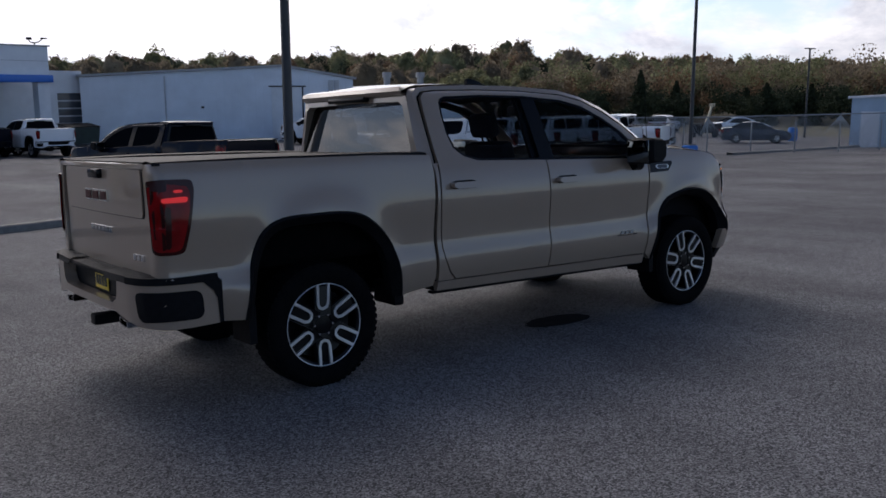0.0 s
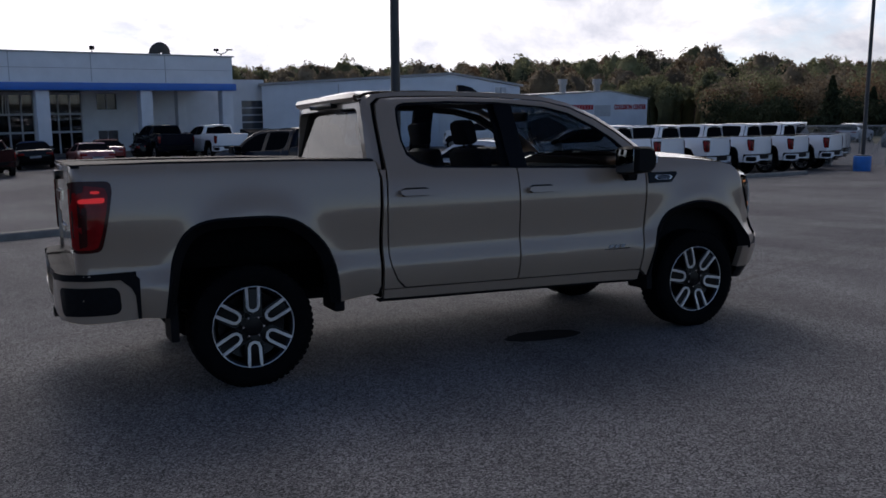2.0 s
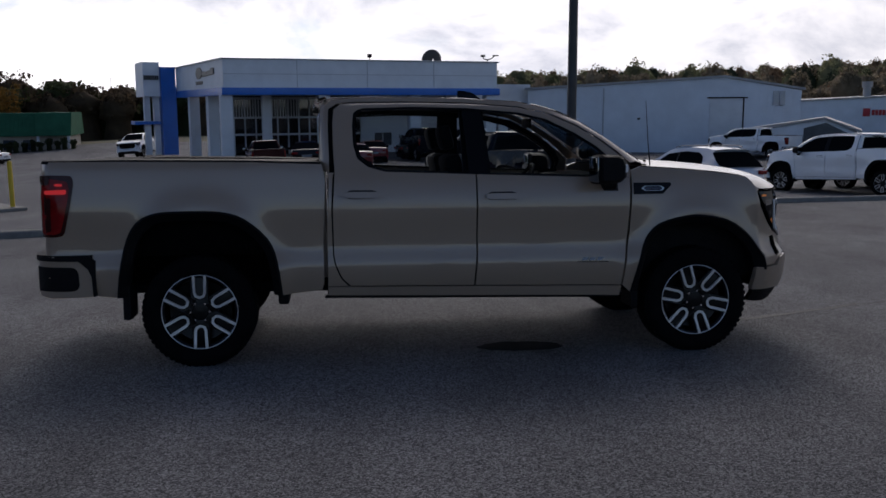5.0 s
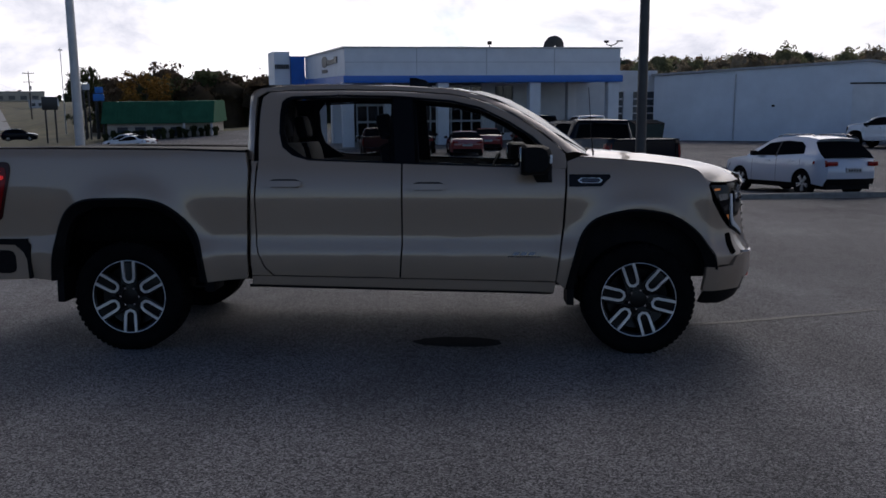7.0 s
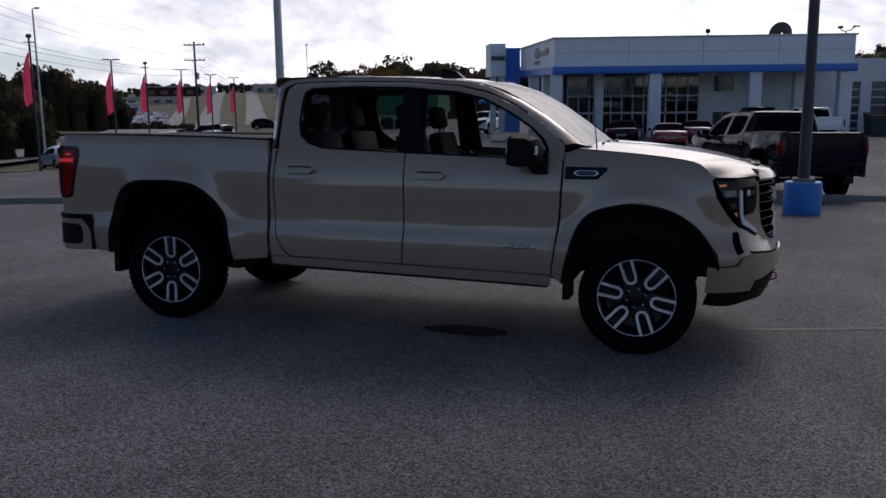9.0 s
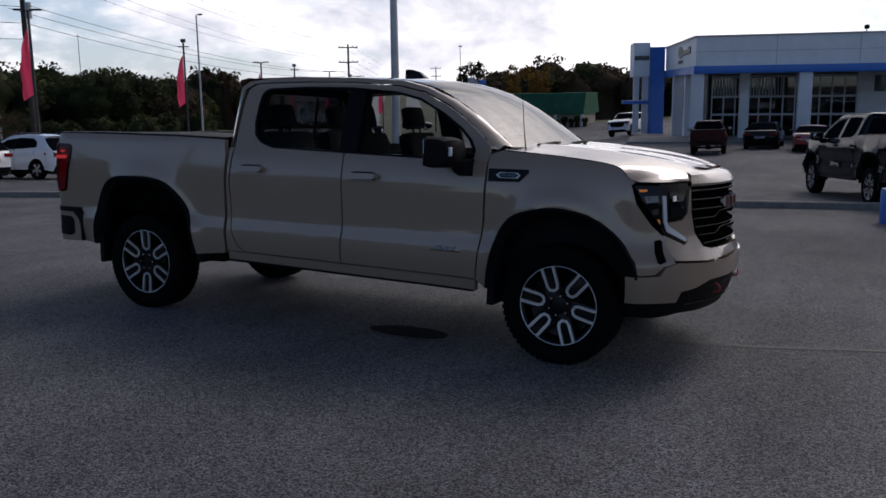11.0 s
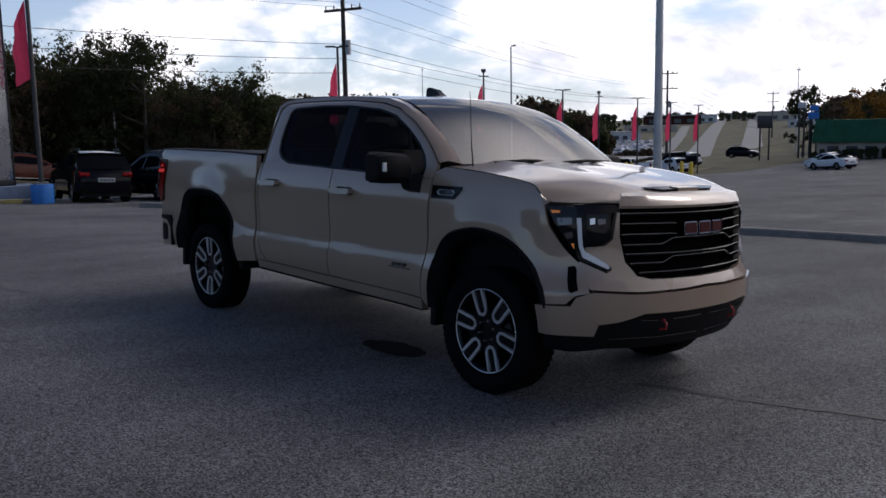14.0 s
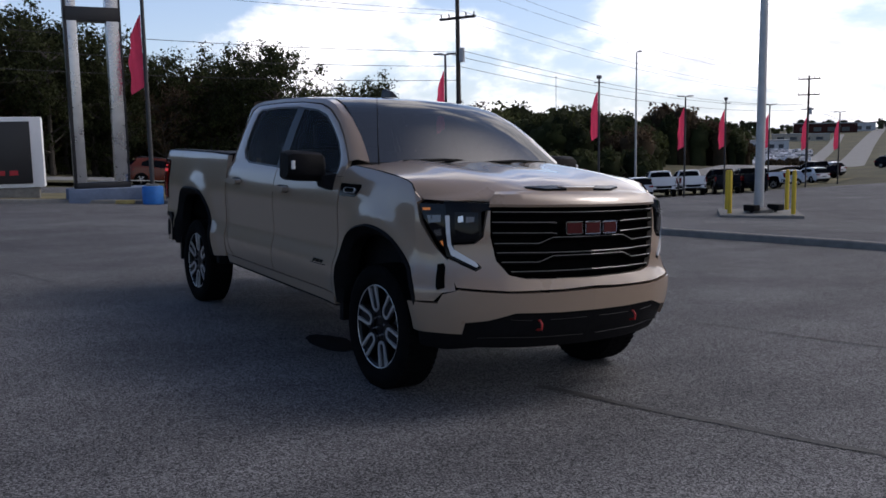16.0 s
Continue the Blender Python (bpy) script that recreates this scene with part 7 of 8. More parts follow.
def utility_pole(x, y, high, arms, turn):
    root = thing("utility_pole", on_ground(x, y, turn), "weathered wooden utility pole with crossarms", "utility pole", "utility poles")
    bm = bmesh.new()
    rod(bm, (0, 0, 0), (0, 0, high), .17, .11, 12)
    part("pole", bm, WOOD_POLE, root)
    for z in arms:
        bm = bmesh.new()
        box(bm, (-1.25, -.06, z - .07), (1.25, .06, z + .07))
        for e in (-1.15, -.6, .6, 1.15):
            rod(bm, (e, 0, z + .07), (e, 0, z + .28), .035)
        part("crossarm", bm, WOOD_POLE, root)
    bm = bmesh.new()
    rod(bm, (.28, 0, high * .62), (.28, 0, high * .62 + .8), .16)
    part("transformer", bm, FRAME_GREY, root)
    return root


utility_pole(-34.3, 25.3, 12.6, (10.3, 12.2), 20)
utility_pole(-56.0, 89.0, 11.8, (9.6, 11.4), 20)
utility_pole(-29.0, -32.0, 12.6, (10.3, 12.2), 20)
utility_pole(-96, 190, 10.5, (8.2, 10.1), 20)


def wire(a, b, sag, r=0.018):
    a, b = Vector(a), Vector(b)
    bm = bmesh.new()
    tube(bm, [a.lerp(b, k / 16) - Vector((0, 0, sag * 4 * (k / 16) * (1 - k / 16))) for k in range(17)], r, 5)
    return bm


PZ = [(-29.0, -32.0, ground_z(-29, -32)), (-34.3, 25.3, ground_z(-34.3, 25.3)), (-56.0, 89.0, ground_z(-56, 89)), (-96, 190, hill_z(-96, 190))]
for i in range(3):
    p, q = PZ[i], PZ[i + 1]
    hs = ((12.5, 11.6), (10.6, 9.8), (8.4, 8.5), (7.6, 7.9)) if i else ((12.5, 12.5), (10.6, 10.6), (8.2, 8.4), (7.3, 7.6), (6.6, 6.8))
    if i == 2:
        hs = ((11.6, 10.3), (9.8, 8.4), (8.5, 7.0))
    for k, (h0, h1) in enumerate(hs):
        for e in ((-1.1, .6) if h0 > 8.3 else (0,)):
            solid("overhead_wire", wire((p[0] + e, p[1], p[2] + h0), (q[0] + e, q[1], q[2] + h1), 1.0, .010 if h0 > 10 else .015), WIRE, pose(0, 0, 0), "sagging black overhead wire", "wire", "overhead wires")

# street lamps across the road
for x, y, h in ((-48.2, 53.4, 12.4), (-62, 44, 9.7), (-70, 26, 7.5), (-68, 5, 9.0)):
    sl = thing("street_lamp", on_ground(x, y, -30), "slim pale steel street lamp", "street lamp", "street lamps")
    bm = bmesh.new()
    rod(bm, (0, 0, 0), (0, 0, h), .11, .06, 10)
    tube(bm, [(0, 0, h - .02), (.3, 0, h + .05), (.9, 0, h + .02)], .04, 6)
    part("pole", bm, PALE_POLE, sl)
    bm = bmesh.new()
    box(bm, (.7, -.12, h - .06), (1.3, .12, h + .06), .03)
    part("lamp_head", bm, FRAME_GREY, sl)
mast = thing("radio_mast", pose(-150, 130, hill_z(-150, 130)), "slim far radio mast", "mast")
bm = bmesh.new()
rod(bm, (0, 0, 0), (0, 0, 17), .12, .06, 6)
rod(bm, (-.35, 0, 16.6), (.35, 0, 16.6), .10)
part("mast_pole", bm, FRAME_GREY, mast)
for x, y in ((-75, 320), (-70, 150)):
    mast2 = copy_thing(mast, pose(x, y, hill_z(x, y) - 2))

# far signs along the road
for x, y, w, h, z, mt in ((-46.2, 94.7, 1.7, 1.5, 3.8, SIGN_BLACK), (-41.4, 97.0, 1.2, .8, 4.5, BLUE_PAINT), (-41.4, 97.2, .9, .7, 5.4, BLUE_PAINT), (-43.3, 98.0, .9, .7, 5.9, FRAME_GREY)):
    rs = thing("road_sign", pose(x, y, hill_z(x, y), 0, 0, 25), "far roadside sign board on posts", "sign", "roadside signs")
    bm = bmesh.new()
    box(bm, (-w / 2, -.15, z), (w / 2, .15, z + h), .04)
    part("board", bm, mt, rs)
    for e in (-.3, .3):
        bm = bmesh.new()
        rod(bm, (w * e, 0, 0), (w * e, 0, z), .10)
        part("post", bm, DARK_POLE, rs)

# chain-link fence posts and rails beyond the east kerb
fp = [(28.5, 27.5), (31.45, 22.9), (34.0, 20.6), (38.6, 16.4), (43.0, 12.6)]
fe = thing("fence", pose(0, 0, 0), "grey chain-link fence with steel posts", "fence")
LINK = material("galvanised_wire", (0.25, 0.26, 0.27), 0.5, metal=0.5)
for a, b in zip(fp, fp[1:]):
    n = 3
    for k in range(n):
        x, y = a[0] + (b[0] - a[0]) * k / n, a[1] + (b[1] - a[1]) * k / n
        bm = bmesh.new()
        rod(bm, (x, y, ground_z(x, y)), (x, y, ground_z(x, y) + 1.5), .035)
        part("post", bm, LINK, fe)
    bm = bmesh.new()
    rod(bm, (*a, ground_z(*a) + 1.8), (*b, ground_z(*b) + 1.8), .03)
    part("rail", bm, LINK, fe)
    bm = bmesh.new()
    m = 70
    for k in range(m):
        for e in (-1, 1):
            f0, f1 = k / m, min(1, max(0, (k + e * 18) / m))
            p0 = (a[0] + (b[0] - a[0]) * f0, a[1] + (b[1] - a[1]) * f0)
            p1 = (a[0] + (b[0] - a[0]) * f1, a[1] + (b[1] - a[1]) * f1)
            rod(bm, (*p0, ground_z(*p0) + .05), (*p1, ground_z(*p1) + 1.78), .006, .006, 3, False)
    tagged(part("mesh_wire", bm, LINK, fe), kind="stuff")
# dumpster beside the wing
dp = thing("dumpster", on_ground(15.0, 57.6, 10), "dark green steel dumpster by the wall", "dumpster")
bm = bmesh.new()
ring_loft(bm, [[(-1.0, -.7, .15), (1.0, -.7, .15), (1.0, .7, .15), (-1.0, .7, .15)], [(-1.1, -.8, 1.25), (1.1, -.8, 1.25), (1.1, .8, 1.45), (-1.1, .8, 1.45)]], True, True)
part("bin", bm, material("bin_green", (0.02, 0.035, 0.03), 0.6, var=0.3, scale=3), dp)
bm = bmesh.new()
ring_loft(bm, [[(-1.12, -.82, 1.26), (1.12, -.82, 1.26), (1.12, .82, 1.46), (-1.12, .82, 1.46)], [(-1.12, -.82, 1.32), (1.12, -.82, 1.32), (1.12, .82, 1.52), (-1.12, .82, 1.52)]], True, True)
part("lid", bm, BLACK_TRIM, dp)
br = thing("barrel", on_ground(51.6, 26.6), "blue plastic barrel beside the blue car", "barrel")
bm = bmesh.new()
lathe(bm, [(.26, 0), (.30, .15), (.30, .7), (.26, .88), (.001, .88)], 18, "z")
part("drum", bm, BLUE_PAINT, br)
# boom of a lift parked behind the fence
lift = thing("boom_lift", on_ground(54.5, 35.3, 20), "yellowish boom lift parked behind the fence", "boom lift")
BOOM = material("boom_paint", (0.42, 0.36, 0.24), 0.5, var=0.2, scale=3)
bm = bmesh.new()
box(bm, (-1.3, -.8, .35), (1.1, .8, 1.0), .1)
part("chassis", bm, STEEL_DARK, lift)
for x in (-.9, .8):
    for y in (-.8, .8):
        bm = bmesh.new()
        rod(bm, (x, y - .12, .38), (x, y + .12, .38), .38, .38, 18)
        part("wheel", bm, RUBBER, lift)
bm = bmesh.new()
tube(bm, [(-.7, 0, 1.0), (.2, 0, 1.7), (.8, 0, 2.4)], [.14, .12, .10], 6)
part("boom", bm, BOOM, lift)
bm = bmesh.new()
box(bm, (.7, -.2, 2.25), (1.0, .2, 2.5), .04)
part("basket", bm, BOOM, lift)


# ---- trees ----
def leaf_material(name, lo, hi, island=0.5, through=0.34):
    m = material(name, lo, 0.8, var=0.35, scale=0.35, second=hi, island=island, spec=0.12)
    nt = m.node_tree
    b = nt.nodes["Principled BSDF"]
    tr = nt.nodes.new("ShaderNodeBsdfTranslucent")
    src = b.inputs["Base Color"].links[0].from_socket
    nt.links.new(src, tr.inputs[0])
    mx = nt.nodes.new("ShaderNodeMixShader")
    mx.inputs[0].default_value = through
    nt.links.new(b.outputs[0], mx.inputs[1])
    nt.links.new(tr.outputs[0], mx.inputs[2])
    nt.links.new(mx.outputs[0], nt.nodes["Material Output"].inputs[0])
    return m


LEAF_GREEN = leaf_material("leaf_green", (0.038, 0.050, 0.018), (0.090, 0.098, 0.036))
LEAF_DARK = leaf_material("leaf_dark", (0.027, 0.038, 0.017), (0.066, 0.074, 0.031), 0.5, 0.40)
LEAF_BROWN = leaf_material("leaf_brown", (0.065, 0.046, 0.030), (0.12, 0.085, 0.050))
LEAF_RUST = leaf_material("leaf_rust", (0.16, 0.085, 0.020), (0.26, 0.15, 0.035))
# green, brown and rust hill leaves are paler: sunlight and haze put into colour
HILL_GREEN_LIT = leaf_material("hill_green_lit", (0.165, 0.170, 0.088), (0.30, 0.292, 0.155), 0.35, 0.42)
HILL_BROWN_LIT = leaf_material("hill_brown_lit", (0.195, 0.152, 0.100), (0.33, 0.265, 0.180), 0.35, 0.42)
HILL_RUST_LIT = leaf_material("hill_rust_lit", (0.175, 0.115, 0.072), (0.27, 0.18, 0.105), 0.35, 0.38)
HILL_DARK = leaf_material("hill_dark", (0.028, 0.040, 0.022), (0.060, 0.072, 0.038), 0.3, 0.15)
BARK = material("bark", (0.055, 0.046, 0.038), 0.9, var=0.4, scale=4, bump=0.5, bump_scale=20)


def leaves_mesh(name, centres, sizes, mat, seed, outward=None, loose=0.45):
    """Many small bent leaf clumps, each two crossed quads of its own."""
    rnd = np.random.RandomState(seed)
    n = len(centres)
    c = np.asarray(centres, float)
    d1 = rnd.normal(size=(n, 3))
    d1 /= np.linalg.norm(d1, axis=1)[:, None]
    nrm = rnd.normal(size=(n, 3)) if outward is None else np.asarray(outward) + rnd.normal(size=(n, 3)) * loose
    nrm /= np.linalg.norm(nrm, axis=1)[:, None] + 1e-9
    u = np.cross(nrm, d1)
    u /= np.linalg.norm(u, axis=1)[:, None] + 1e-9
    v = np.cross(nrm, u)
    s = np.asarray(sizes)[:, None]
    a = rnd.uniform(.6, 1.2, size=(n, 1))
    bend = nrm * s * 0.35
    pts = np.stack([c - u * s * a, c - v * s * .7 + bend, c + u * s * a, c + v * s * .7 + bend], 1).reshape(-1, 3)
    idx = np.arange(n) * 4
    faces = np.concatenate([np.stack([idx, idx + 1, idx + 2], 1), np.stack([idx, idx + 2, idx + 3], 1)], 0)
    me = bpy.data.meshes.new(name)
    me.from_pydata(pts.tolist(), [], faces.tolist())
    me.materials.append(mat)
    return me


def crown_points(rnd, centre, rx, rz, count, lumps=7):
    """Points over a rounded, lumpy crown, thick on top, and the way outwards at each."""
    c0 = np.array(centre)
    ax = np.array((rx, rx, rz))
    n = rnd.normal(size=(count, 3))
    n /= np.linalg.norm(n, axis=1)[:, None]
    n[:, 2] = np.where(n[:, 2] < -.35, -n[:, 2], n[:, 2])
    d = rnd.normal(size=(lumps, 3))
    d[:, 2] = np.abs(d[:, 2])
    d /= np.linalg.norm(d, axis=1)[:, None]
    lc, lr = c0 + d * ax * rnd.uniform(.30, .66, (lumps, 1)), rnd.uniform(.16, .34, lumps)
    k = rnd.randint(-1, lumps, count)
    pts = np.where((k < 0)[:, None], c0 + n * ax * .70, lc[k] + n * ax * lr[k][:, None]) + np.clip(rnd.normal(size=(count, 3)), -1.4, 1.4) * rx * .05
    return list(pts), list(n)


def tree(m, high, rx, mat, seed, count, leaf, label, group, bare=0.0, name="tree"):
    rnd = np.random.RandomState(seed)
    root = thing(name, m, label, "tree", group)
    bm = bmesh.new()
    lean = rnd.uniform(-.04, .04, 2)
    spine = [(lean[0] * high * f + .12 * math.sin(3 * f + seed), lean[1] * high * f, high * f * .88) for f in (0, .12, .3, .5, .7, .88, 1.0)]
    r0 = high * .020
    tube(bm, spine, [r0 * k for k in (1.35, 1.0, .85, .65, .45, .25, .08)], 8)
    tips = []
    for k in range(20):
        f = rnd.uniform(.22, .96)
        i = min(5, int(f * 6))
        p = Vector(spine[i]).lerp(Vector(spine[i + 1]), f * 6 - i)
        a = k * 2.4 + rnd.uniform(-.4, .4)
        ln = rx * rnd.uniform(.6, 1.0) * (1.15 - .6 * abs(f - .5))
        q = p + Vector((math.cos(a) * ln, math.sin(a) * ln, ln * rnd.uniform(.35, .9)))
        mid = p.lerp(q, .5) + Vector((0, 0, -.08 * ln))
        tube(bm, [p, mid, q], [r0 * .40, r0 * .26, r0 * .07], 5)
        tips.append(q)
        for _ in range(3):
            e = mid.lerp(q, rnd.uniform(.2, .8))
            w = e + Vector(rnd.normal(size=3)) * ln * .30
            tube(bm, [e, w], [r0 * .14, r0 * .04], 4)
            tips.append(w)
    part("trunk", bm, BARK, root)
    pts, out, sz = [], [], []
    for t in tips:
        n = int(count / len(tips))
        rr = rx * rnd.uniform(.18, .40)
        for _ in range(n):
            d = rnd.normal(size=3)
            d /= np.linalg.norm(d)
            pts.append(np.array(t) + d * rr * min(1.35, abs(rnd.normal())) * .66 * np.array((1, 1, .85)))
            out.append(d)
            sz.append(leaf * rnd.uniform(.55, 1.25))
    ob = new("crown", leaves_mesh("crown", pts, sz, mat, seed, out))
    ob.parent = root
    return root


# the tall row across the road, to the west
kinds = [tree(pose(0, 0, 0), 10.5, 3.4, LEAF_DARK, 1, 7000, .135, "tall broad-leaved tree with a dark ragged crown", "trees across the road"),
         tree(pose(0, 0, 0), 9.5, 3.0, LEAF_GREEN, 2, 4600, .13, "tall tree with a thin yellowing crown", "trees across the road"),
         tree(pose(0, 0, 0), 11.5, 3.6, LEAF_DARK, 3, 7600, .14, "tall broad-leaved tree with a dark ragged crown", "trees across the road"),
         tree(pose(0, 0, 0), 8.5, 2.8, LEAF_BROWN, 4, 3400, .115, "small tree with sparse brown leaves", "trees across the road")]
rnd = random.Random(11)
first = [True] * 4
ROW = []
for k in range(54):
    az = 145.0 + 33.0 * (k + rnd.uniform(-.4, .4)) / 54
    rr = rnd.uniform(78, 98)
    tall = interp(((146, .55), (150, .85), (154, .85), (157, 1.0), (160, 1.08), (164, 1.02), (170, 1.10), (178, 1.2)), az)
    ROW.append((8.2 + rr * math.cos(radians(az)), -4.2 + rr * math.sin(radians(az)), rnd.randrange(4), tall * rnd.uniform(.88, 1.14)))
for x, y, k, sc in ROW:
    m = pose(x, y, ground_z(x, y) - .2, 0, 0, rnd.uniform(0, 360)) @ Matrix.Diagonal((sc, sc, sc, 1))
    if first[k]:
        kinds[k].matrix_world = m
        first[k] = False
    else:
        c = copy_thing(kinds[k], m)
        c.scale = (sc, sc, sc)


def thicket(spots, mat, seed, leaf, per, label):
    """Nearer trees in a dense wall: airy crowns of many small leaves over thin stems, as one object."""
    rs = np.random.RandomState(seed)
    pts, out, sz = [], [], []
    for x, y, z, high, rx in spots:
        k = rs.randint(5, 9)
        d = rs.normal(size=(k, 3))
        lc = np.array((x, y, z + high * .55)) + d / np.linalg.norm(d, axis=1)[:, None] * rs.uniform(.1, .75, (k, 1)) * np.array((rx, rx, high * .42))
        g = rs.randint(0, k, per)
        n = np.clip(rs.normal(size=(per, 3)), -1.6, 1.6)
        p = lc[g] + n * np.array((rx, rx, high * .36)) * .27
        p[:, 2] = np.maximum(p[:, 2], z + .1)
        pts.append(p)
        out.append(n / np.linalg.norm(n, axis=1)[:, None])
        sz.append(rs.uniform(.5, 1.15, per) * leaf)
    ob = new("woods", leaves_mesh("woods", np.concatenate(pts), np.concatenate(sz), mat, seed, np.concatenate(out), .7))
    return tagged(ob, label, "woods", kind="stuff")


def woods(name, spots, mat, seed, leaf, per, label):
    """Far crowns, too many to count, as one object: a lumpy core under a coat of leaves for each."""
    rs = np.random.RandomState(seed)
    pts, out, sz = [], [], []
    cv, cf, base = [], [], 0
    rings, segs = 6, 10
    for x, y, z, high, rx in spots:
        c, rz = np.array((x, y, z + high * .56)), high * .44
        p, o = crown_points(rs, c, rx, rz, per, 13)
        pts += p
        out += o
        sz += list(rs.uniform(.5, 1.15, len(p)) * leaf)
        ph = rs.uniform(0, 6.28, 4)
        for i in range(rings + 1):
            th = math.pi * (.04 + .72 * i / rings)
            for j in range(segs):
                a = j * math.tau / segs + ph[3]
                k = .60 + .09 * math.sin(3 * a + ph[0]) * math.sin(2.5 * th + ph[1]) + rs.uniform(-.12, .12)
                cv.append((c[0] + rx * k * math.sin(th) * math.cos(a), c[1] + rx * k * math.sin(th) * math.sin(a), c[2] + rz * k * math.cos(th)))
        for i in range(rings):
            for j in range(segs):
                j2 = (j + 1) % segs
                cf.append((base + i * segs + j, base + (i + 1) * segs + j, base + (i + 1) * segs + j2, base + i * segs + j2))
        cf.append(tuple(base + j for j in range(segs)))
        foot = base + rings * segs
        gv = base + (rings + 1) * segs
        for j in range(segs):                 # skirt of shade down to the ground
            a = j * math.tau / segs + ph[3]
            cv.append((c[0] + rx * .55 * math.cos(a), c[1] + rx * .55 * math.sin(a), z - .5))
        for j in range(segs):
            j2 = (j + 1) % segs
            cf.append((foot + j, gv + j, gv + j2, foot + j2))
        base += (rings + 2) * segs
    me = leaves_mesh(name, pts, sz, mat, seed, out, 0.9)
    n0 = len(me.vertices)
    verts = [tuple(v.co) for v in me.vertices] + cv
    faces = [tuple(f.vertices) for f in me.polygons] + [tuple(i + n0 for i in f) for f in cf]
    me2 = bpy.data.meshes.new(name)
    me2.from_pydata(verts, [], faces)
    me2.materials.append(mat)
    me2.polygons.foreach_set("use_smooth", [i >= len(me.polygons) for i in range(len(faces))])
    bpy.data.meshes.remove(me)
    return tagged(new(name, me2), label, "woods", kind="stuff")


def spread(n, az0, az1, r0, r1, h0, h1, seed, top=None, wide=(.40, .56)):
    rd = random.Random(seed)
    out = []
    for _ in range(n):
        az, r = radians(rd.uniform(az0, az1)), rd.uniform(r0 ** 2, r1 ** 2) ** .5
        x, y = r * math.cos(az), r * math.sin(az)
        deg = math.degrees(az)
        h = rd.uniform(h0, h1) * (interp(top, deg) if top else 1) * (1 + .10 * math.sin(deg * 1.7 + seed) + .08 * math.sin(deg * 4.1 + r * .05))
        out.append((x, y, hill_z(x, y), h, h * rd.uniform(*wide)))
    return out


NE_TOP = ((14, .55), (24, .75), (32, .95), (37, 1.08), (42, 1.06), (47, 1.26), (54, 1.24), (60, 1.10), (66, 1.05), (76, 1.0), (84, .9))
for nm, mt, n, sd in (("woods", HILL_GREEN_LIT, 560, 21), ("woods", HILL_BROWN_LIT, 520, 22), ("woods", HILL_DARK, 130, 23), ("woods", HILL_RUST_LIT, 150, 24)):
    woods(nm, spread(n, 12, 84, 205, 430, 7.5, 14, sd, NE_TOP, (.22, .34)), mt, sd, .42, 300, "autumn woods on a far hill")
thicket(spread(130, 8, 45.5, 92, 112, 2.6, 5.0, 33, None, (.38, .5)), HILL_DARK, 33, .20, 420, "dark young trees behind the chain-link fence")
thicket(spread(70, 8, 45.5, 104, 125, 4.5, 7.5, 34, None, (.28, .4)), HILL_RUST_LIT, 34, .22, 420, "reddish trees behind the chain-link fence")
thicket(spread(150, 8, 45.5, 108, 150, 5.5, 9.0, 35, None, (.28, .4)), HILL_BROWN_LIT, 35, .25, 480, "brown autumn trees at the foot of the hill")
thicket(spread(100, 8, 45.5, 108, 150, 5.5, 9.0, 36, None, (.28, .4)), HILL_GREEN_LIT, 36, .25, 480, "olive trees at the foot of the hill")
woods("woods", spread(300, 12, 84, 140, 215, 6, 10, 32, None, (.28, .42)), HILL_BROWN_LIT, 32, .34, 300, "brown autumn trees at the foot of the wooded hill")
woods("woods", spread(50, 43, 53, 126, 150, 5.0, 8.0, 37, None, (.30, .42)), HILL_GREEN_LIT, 37, .28, 420, "olive trees behind the repair shop")


def conifer(m, high, rx, seed, label):
    """A dark evergreen: a straight stem under drooping whorls that narrow to the tip."""
    rs = np.random.RandomState(seed)
    root = thing("conifer", m, label, "tree", "dark evergreens behind the fence")
    bm = bmesh.new()
    rod(bm, (0, 0, 0), (0, 0, high * .95), high * .016, high * .003, 7)
    part("trunk", bm, BARK, root)
    n = 2200
    f = rs.uniform(.06, 1.0, n)
    a = rs.uniform(0, math.tau, n)
    lobe = .72 + .18 * np.sin(a * 5 + np.floor(f * 9) * 1.9) + .12 * np.sin(f * 43)
    r = rx * (1 - f) ** .8 * lobe * rs.uniform(.35, 1.0, n) ** .5
    pts = np.stack([np.cos(a) * r, np.sin(a) * r, high * f - r * .22], 1)
    out = np.stack([np.cos(a), np.sin(a), np.full(n, .25)], 1)
    ob = new("crown", leaves_mesh("crown", pts, rs.uniform(.12, .26, n), HILL_DARK, seed, out, .6))
    ob.parent = root
    return root


for k, (x, y, h, rx) in enumerate(((74.3, 58.4, 6.2, 1.9), (77.6, 56.2, 5.0, 1.8), (85.4, 52.6, 4.2, 1.7), (83.0, 48.6, 4.6, 1.9), (86.6, 45.6, 4.4, 1.8), (89.5, 37.5, 8.6, 3.0), (93.0, 35.2, 7.4, 2.8))):
    conifer(pose(x, y, ground_z(x, y) - .2, 0, 0, 40 * k), h, rx, 101 + k, "dark evergreen standing behind the chain-link fence")
NW_TOP = ((98, .78), (104, .80), (108, .88), (112, .95), (114.5, .95), (116, .7))
for mt, n, sd in ((LEAF_DARK, 80, 41), (LEAF_BROWN, 100, 42)):
    woods("woods", spread(n, 96, 112.6, 128, 170, 8.4, 10.4, sd, NW_TOP), mt, sd, .36, 420, "dark woods behind the green-roofed building")
W_TOP = ((131.5, .5), (133, .85), (135, 1.05), (139, 1.1), (145, 1.0), (152, 1.15), (160, 1.36), (168, 1.36), (178, 1.36))
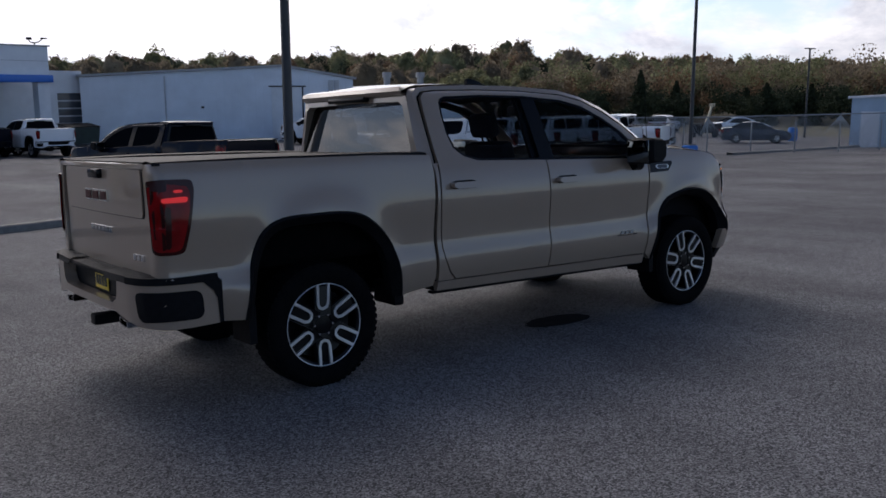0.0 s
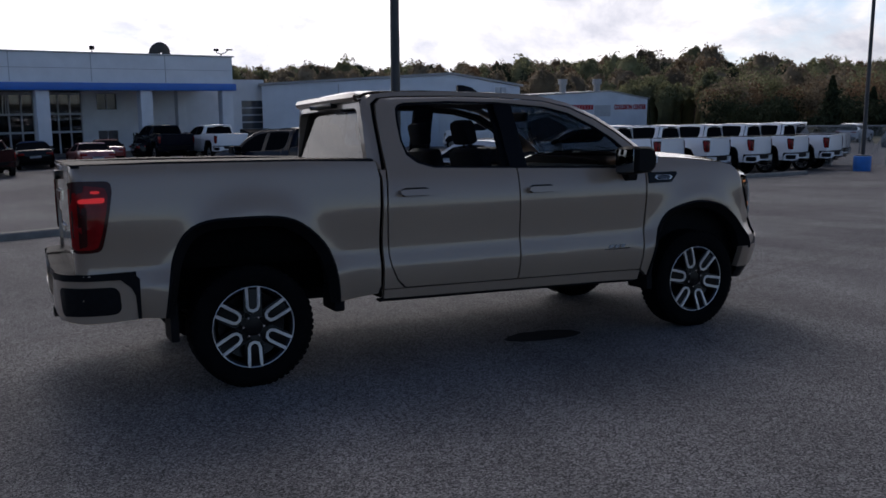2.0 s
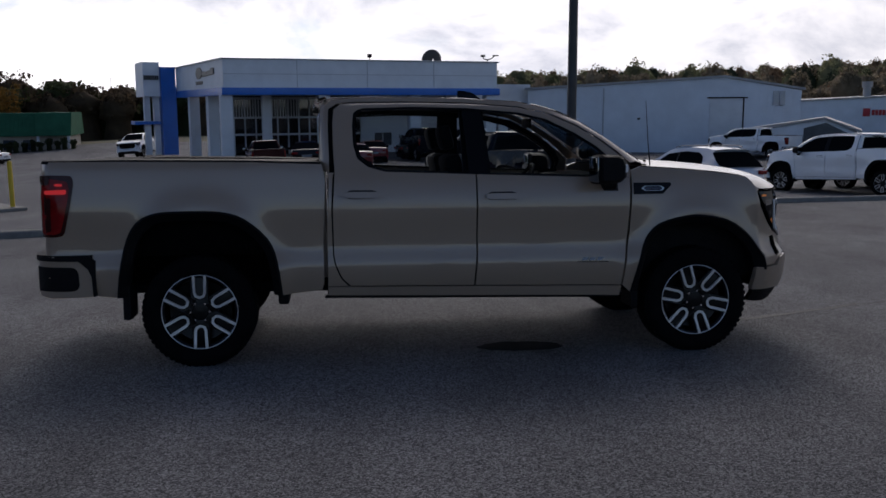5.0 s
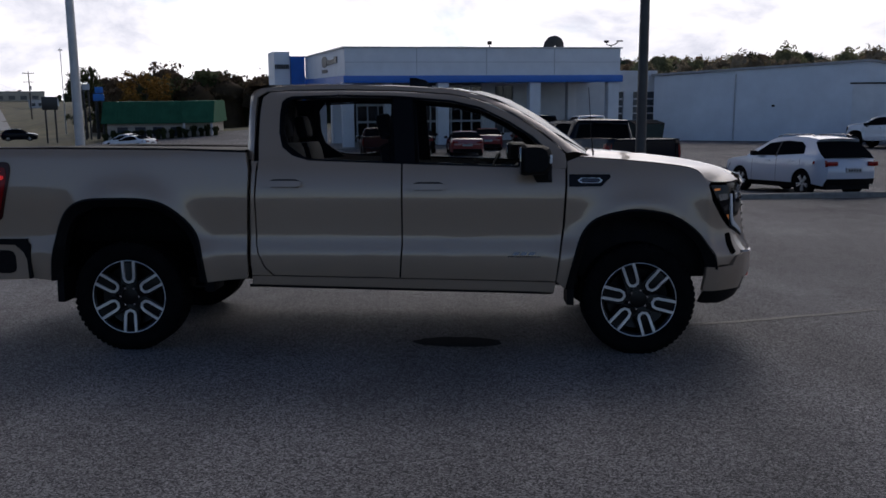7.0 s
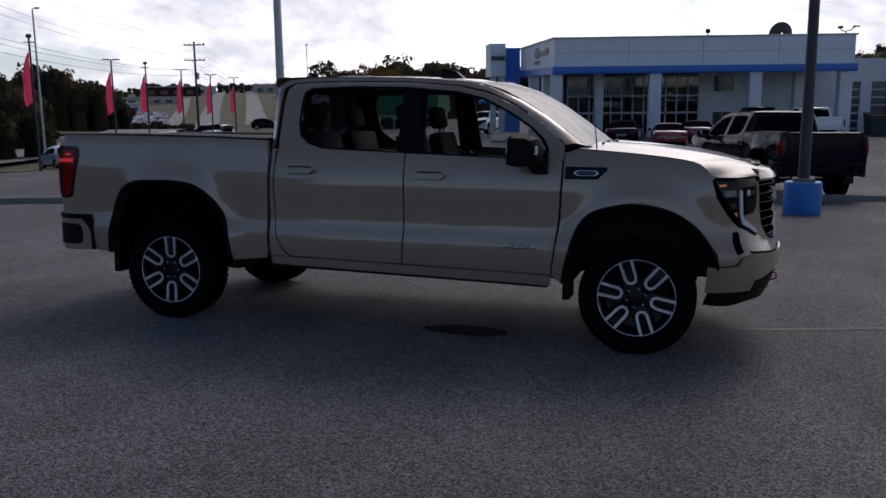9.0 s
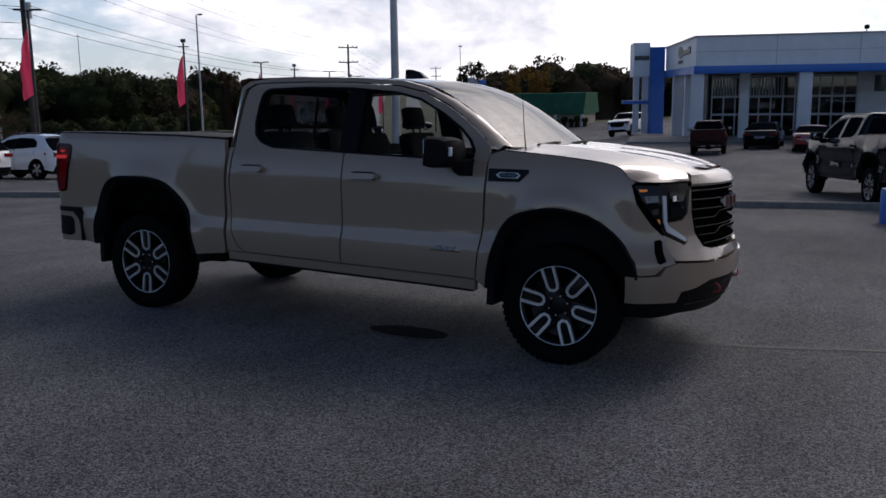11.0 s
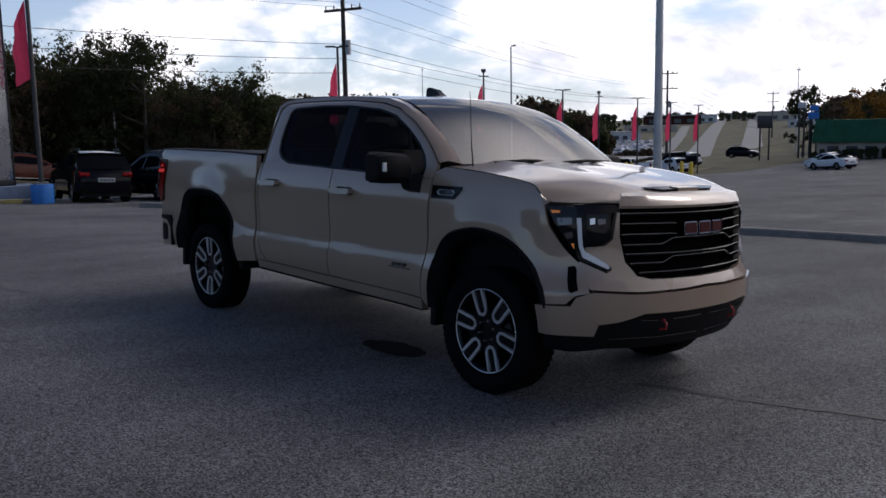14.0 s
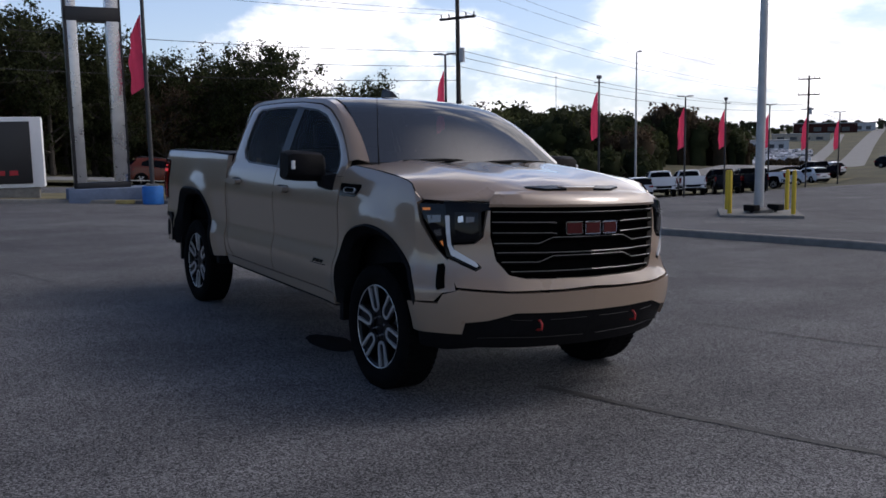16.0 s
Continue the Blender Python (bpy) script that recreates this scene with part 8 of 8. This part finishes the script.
for mt, n, sd in ((LEAF_DARK, 280, 51), (LEAF_BROWN, 60, 52), (LEAF_GREEN, 60, 53)):
    woods("woods", spread(n, 131.5, 180, 104, 150, 6.5, 9.0, sd, W_TOP), mt, sd, .34, 320, "dark woods beyond the road")
NWW_TOP = ((126.2, .5), (128, .85), (130, 1.0), (133, 1.0))
for mt, n, sd in ((LEAF_DARK, 50, 54), (LEAF_BROWN, 22, 55)):
    woods("woods", spread(n, 126.2, 133, 136, 165, 7.8, 10.2, sd, NWW_TOP, (.26, .38)), mt, sd, .34, 420, "dark woods beyond the road")
woods("undergrowth", spread(220, 131.5, 180, 78, 112, 2.4, 5.0, 61), LEAF_DARK, 61, .30, 260, "dark undergrowth below the trees")
woods("hedge", [(-39 + 12.2 * k / 15, 92.4 + 1.4 * k / 15 + .3 * math.sin(k * 2.1), ground_z(-39 + 12.2 * k / 15, 92.8) - .1, 1.0 + .35 * math.sin(k * 1.7) ** 2, .55) for k in range(16)], LEAF_DARK, 62, .10, 300, "low dark hedge before the green-roofed building")
# far houses and parked cars on the road hill
FAR_WHITE = material("far_white", (0.5, 0.51, 0.53), 0.6, var=0.2, scale=0.2)
bm = bmesh.new()
rd = random.Random(8)
for row in range(9):
    for k in range(24):
        az, r = radians(124.6 + 4.6 * (k + rd.uniform(-.25, .25)) / 24), 318 + row * 17 + k * .6
        if rd.random() < .25:
            continue
        x, y = 8 + r * math.cos(az), -4.5 + r * math.sin(az)
        m = pose(x, y, hill_z(x, y), 0, 0, math.degrees(az) + rd.choice((0, 180)) + rd.uniform(-12, 12))
        e = rd.choice((0, .25))
        ring_loft(bm, [[m @ Vector(p) for p in ring] for ring in ([(-2.2, -.9, .2), (2.2, -.9, .2), (2.2, .9, .2), (-2.2, .9, .2)], [(-2.2, -.9, .8), (2.2, -.9, .85), (2.2, .9, .85), (-2.2, .9, .8)], [(-1.6, -.7, 1.45 + e), (.8, -.7, 1.45 + e), (.8, .7, 1.45 + e), (-1.6, .7, 1.45 + e)])], True, True)
FAR_CARS = material("far_car_paints", (0.10, 0.10, 0.11), 0.35, var=0.2, scale=0.3, second=(0.62, 0.63, 0.66), island=0.6)
tagged(solid("far_cars", bm, FAR_CARS, pose(0, 0, 0), "far rows of cars parked on the hillside", "cars"), kind="stuff")
for az, r, w, h, mt in ((127.0, 485, 20, 5.0, FAR_WHITE), (125.2, 600, 34, 4.5, BEIGE), (123.9, 760, 46, 8, MAROON_CAR), (122.3, 800, 30, 7, FAR_WHITE), (117.6, 820, 40, 8, BEIGE), (116.4, 640, 18, 5, FAR_WHITE), (120.0, 890, 30, 6, BEIGE), (118.4, 880, 24, 6, FRAME_GREY)):
    x, y = 8 + r * math.cos(radians(az)), -4.5 + r * math.sin(radians(az))
    hb = thing("far_building", pose(x, y, hill_z(x, y), 0, 0, az - 90), "far low commercial building on the hill", "building", "far buildings")
    bm = bmesh.new()
    box(bm, (-w / 2, 0, -1), (w / 2, 14, h * .9))
    part("wall", bm, mt, hb)
    bm = bmesh.new()
    box(bm, (-w / 2 - .4, -.4, h * .9), (w / 2 + .4, 14.4, h))
    part("roof", bm, ROOFING, hb)
    for k in range(4):
        bm = bmesh.new()
        box(bm, (-w * .4 + k * w * .22, -.15, h * .15), (-w * .4 + k * w * .22 + w * .12, .05, h * .55))
        part("window", bm, DOOR_DARK, hb)
# brush on the slope below the far cars and along the highway
woods("brush", spread(60, 122.5, 133, 255, 312, 2.0, 3.6, 71), LEAF_BROWN, 71, .5, 120, "dark brush on the slope below the far cars")
woods("woods", spread(60, 112, 132, 820, 900, 6, 9, 73), HILL_DARK, 73, 1.2, 90, "thin dark tree line on the far skyline")
# two trees that stand out behind the green-roofed building
tree(pose(-42.2, 114.7, ground_z(-42, 114)), 7.4, 3.0, LEAF_RUST, 81, 7000, .17, "round tree with ochre autumn leaves behind the green-roofed building", "trees by the green-roofed building")
tree(pose(-47.5, 107, ground_z(-47, 107)), 8.8, 2.1, LEAF_DARK, 82, 4600, .16, "tall dark pine beside the green-roofed building", "trees by the green-roofed building")
# the tall row carried on south-west, unseen, added to darken the truck's reflections
woods("woods", spread(260, 180, 244, 62, 86, 8.5, 11.5, 91), LEAF_DARK, 91, .5, 260, "dark tall trees added out of view for the truck's reflections")
woods("brush", spread(60, 125.5, 131, 470, 800, 2.5, 6, 74), LEAF_GREEN, 74, .8, 100, "scattered brush on the far slope")
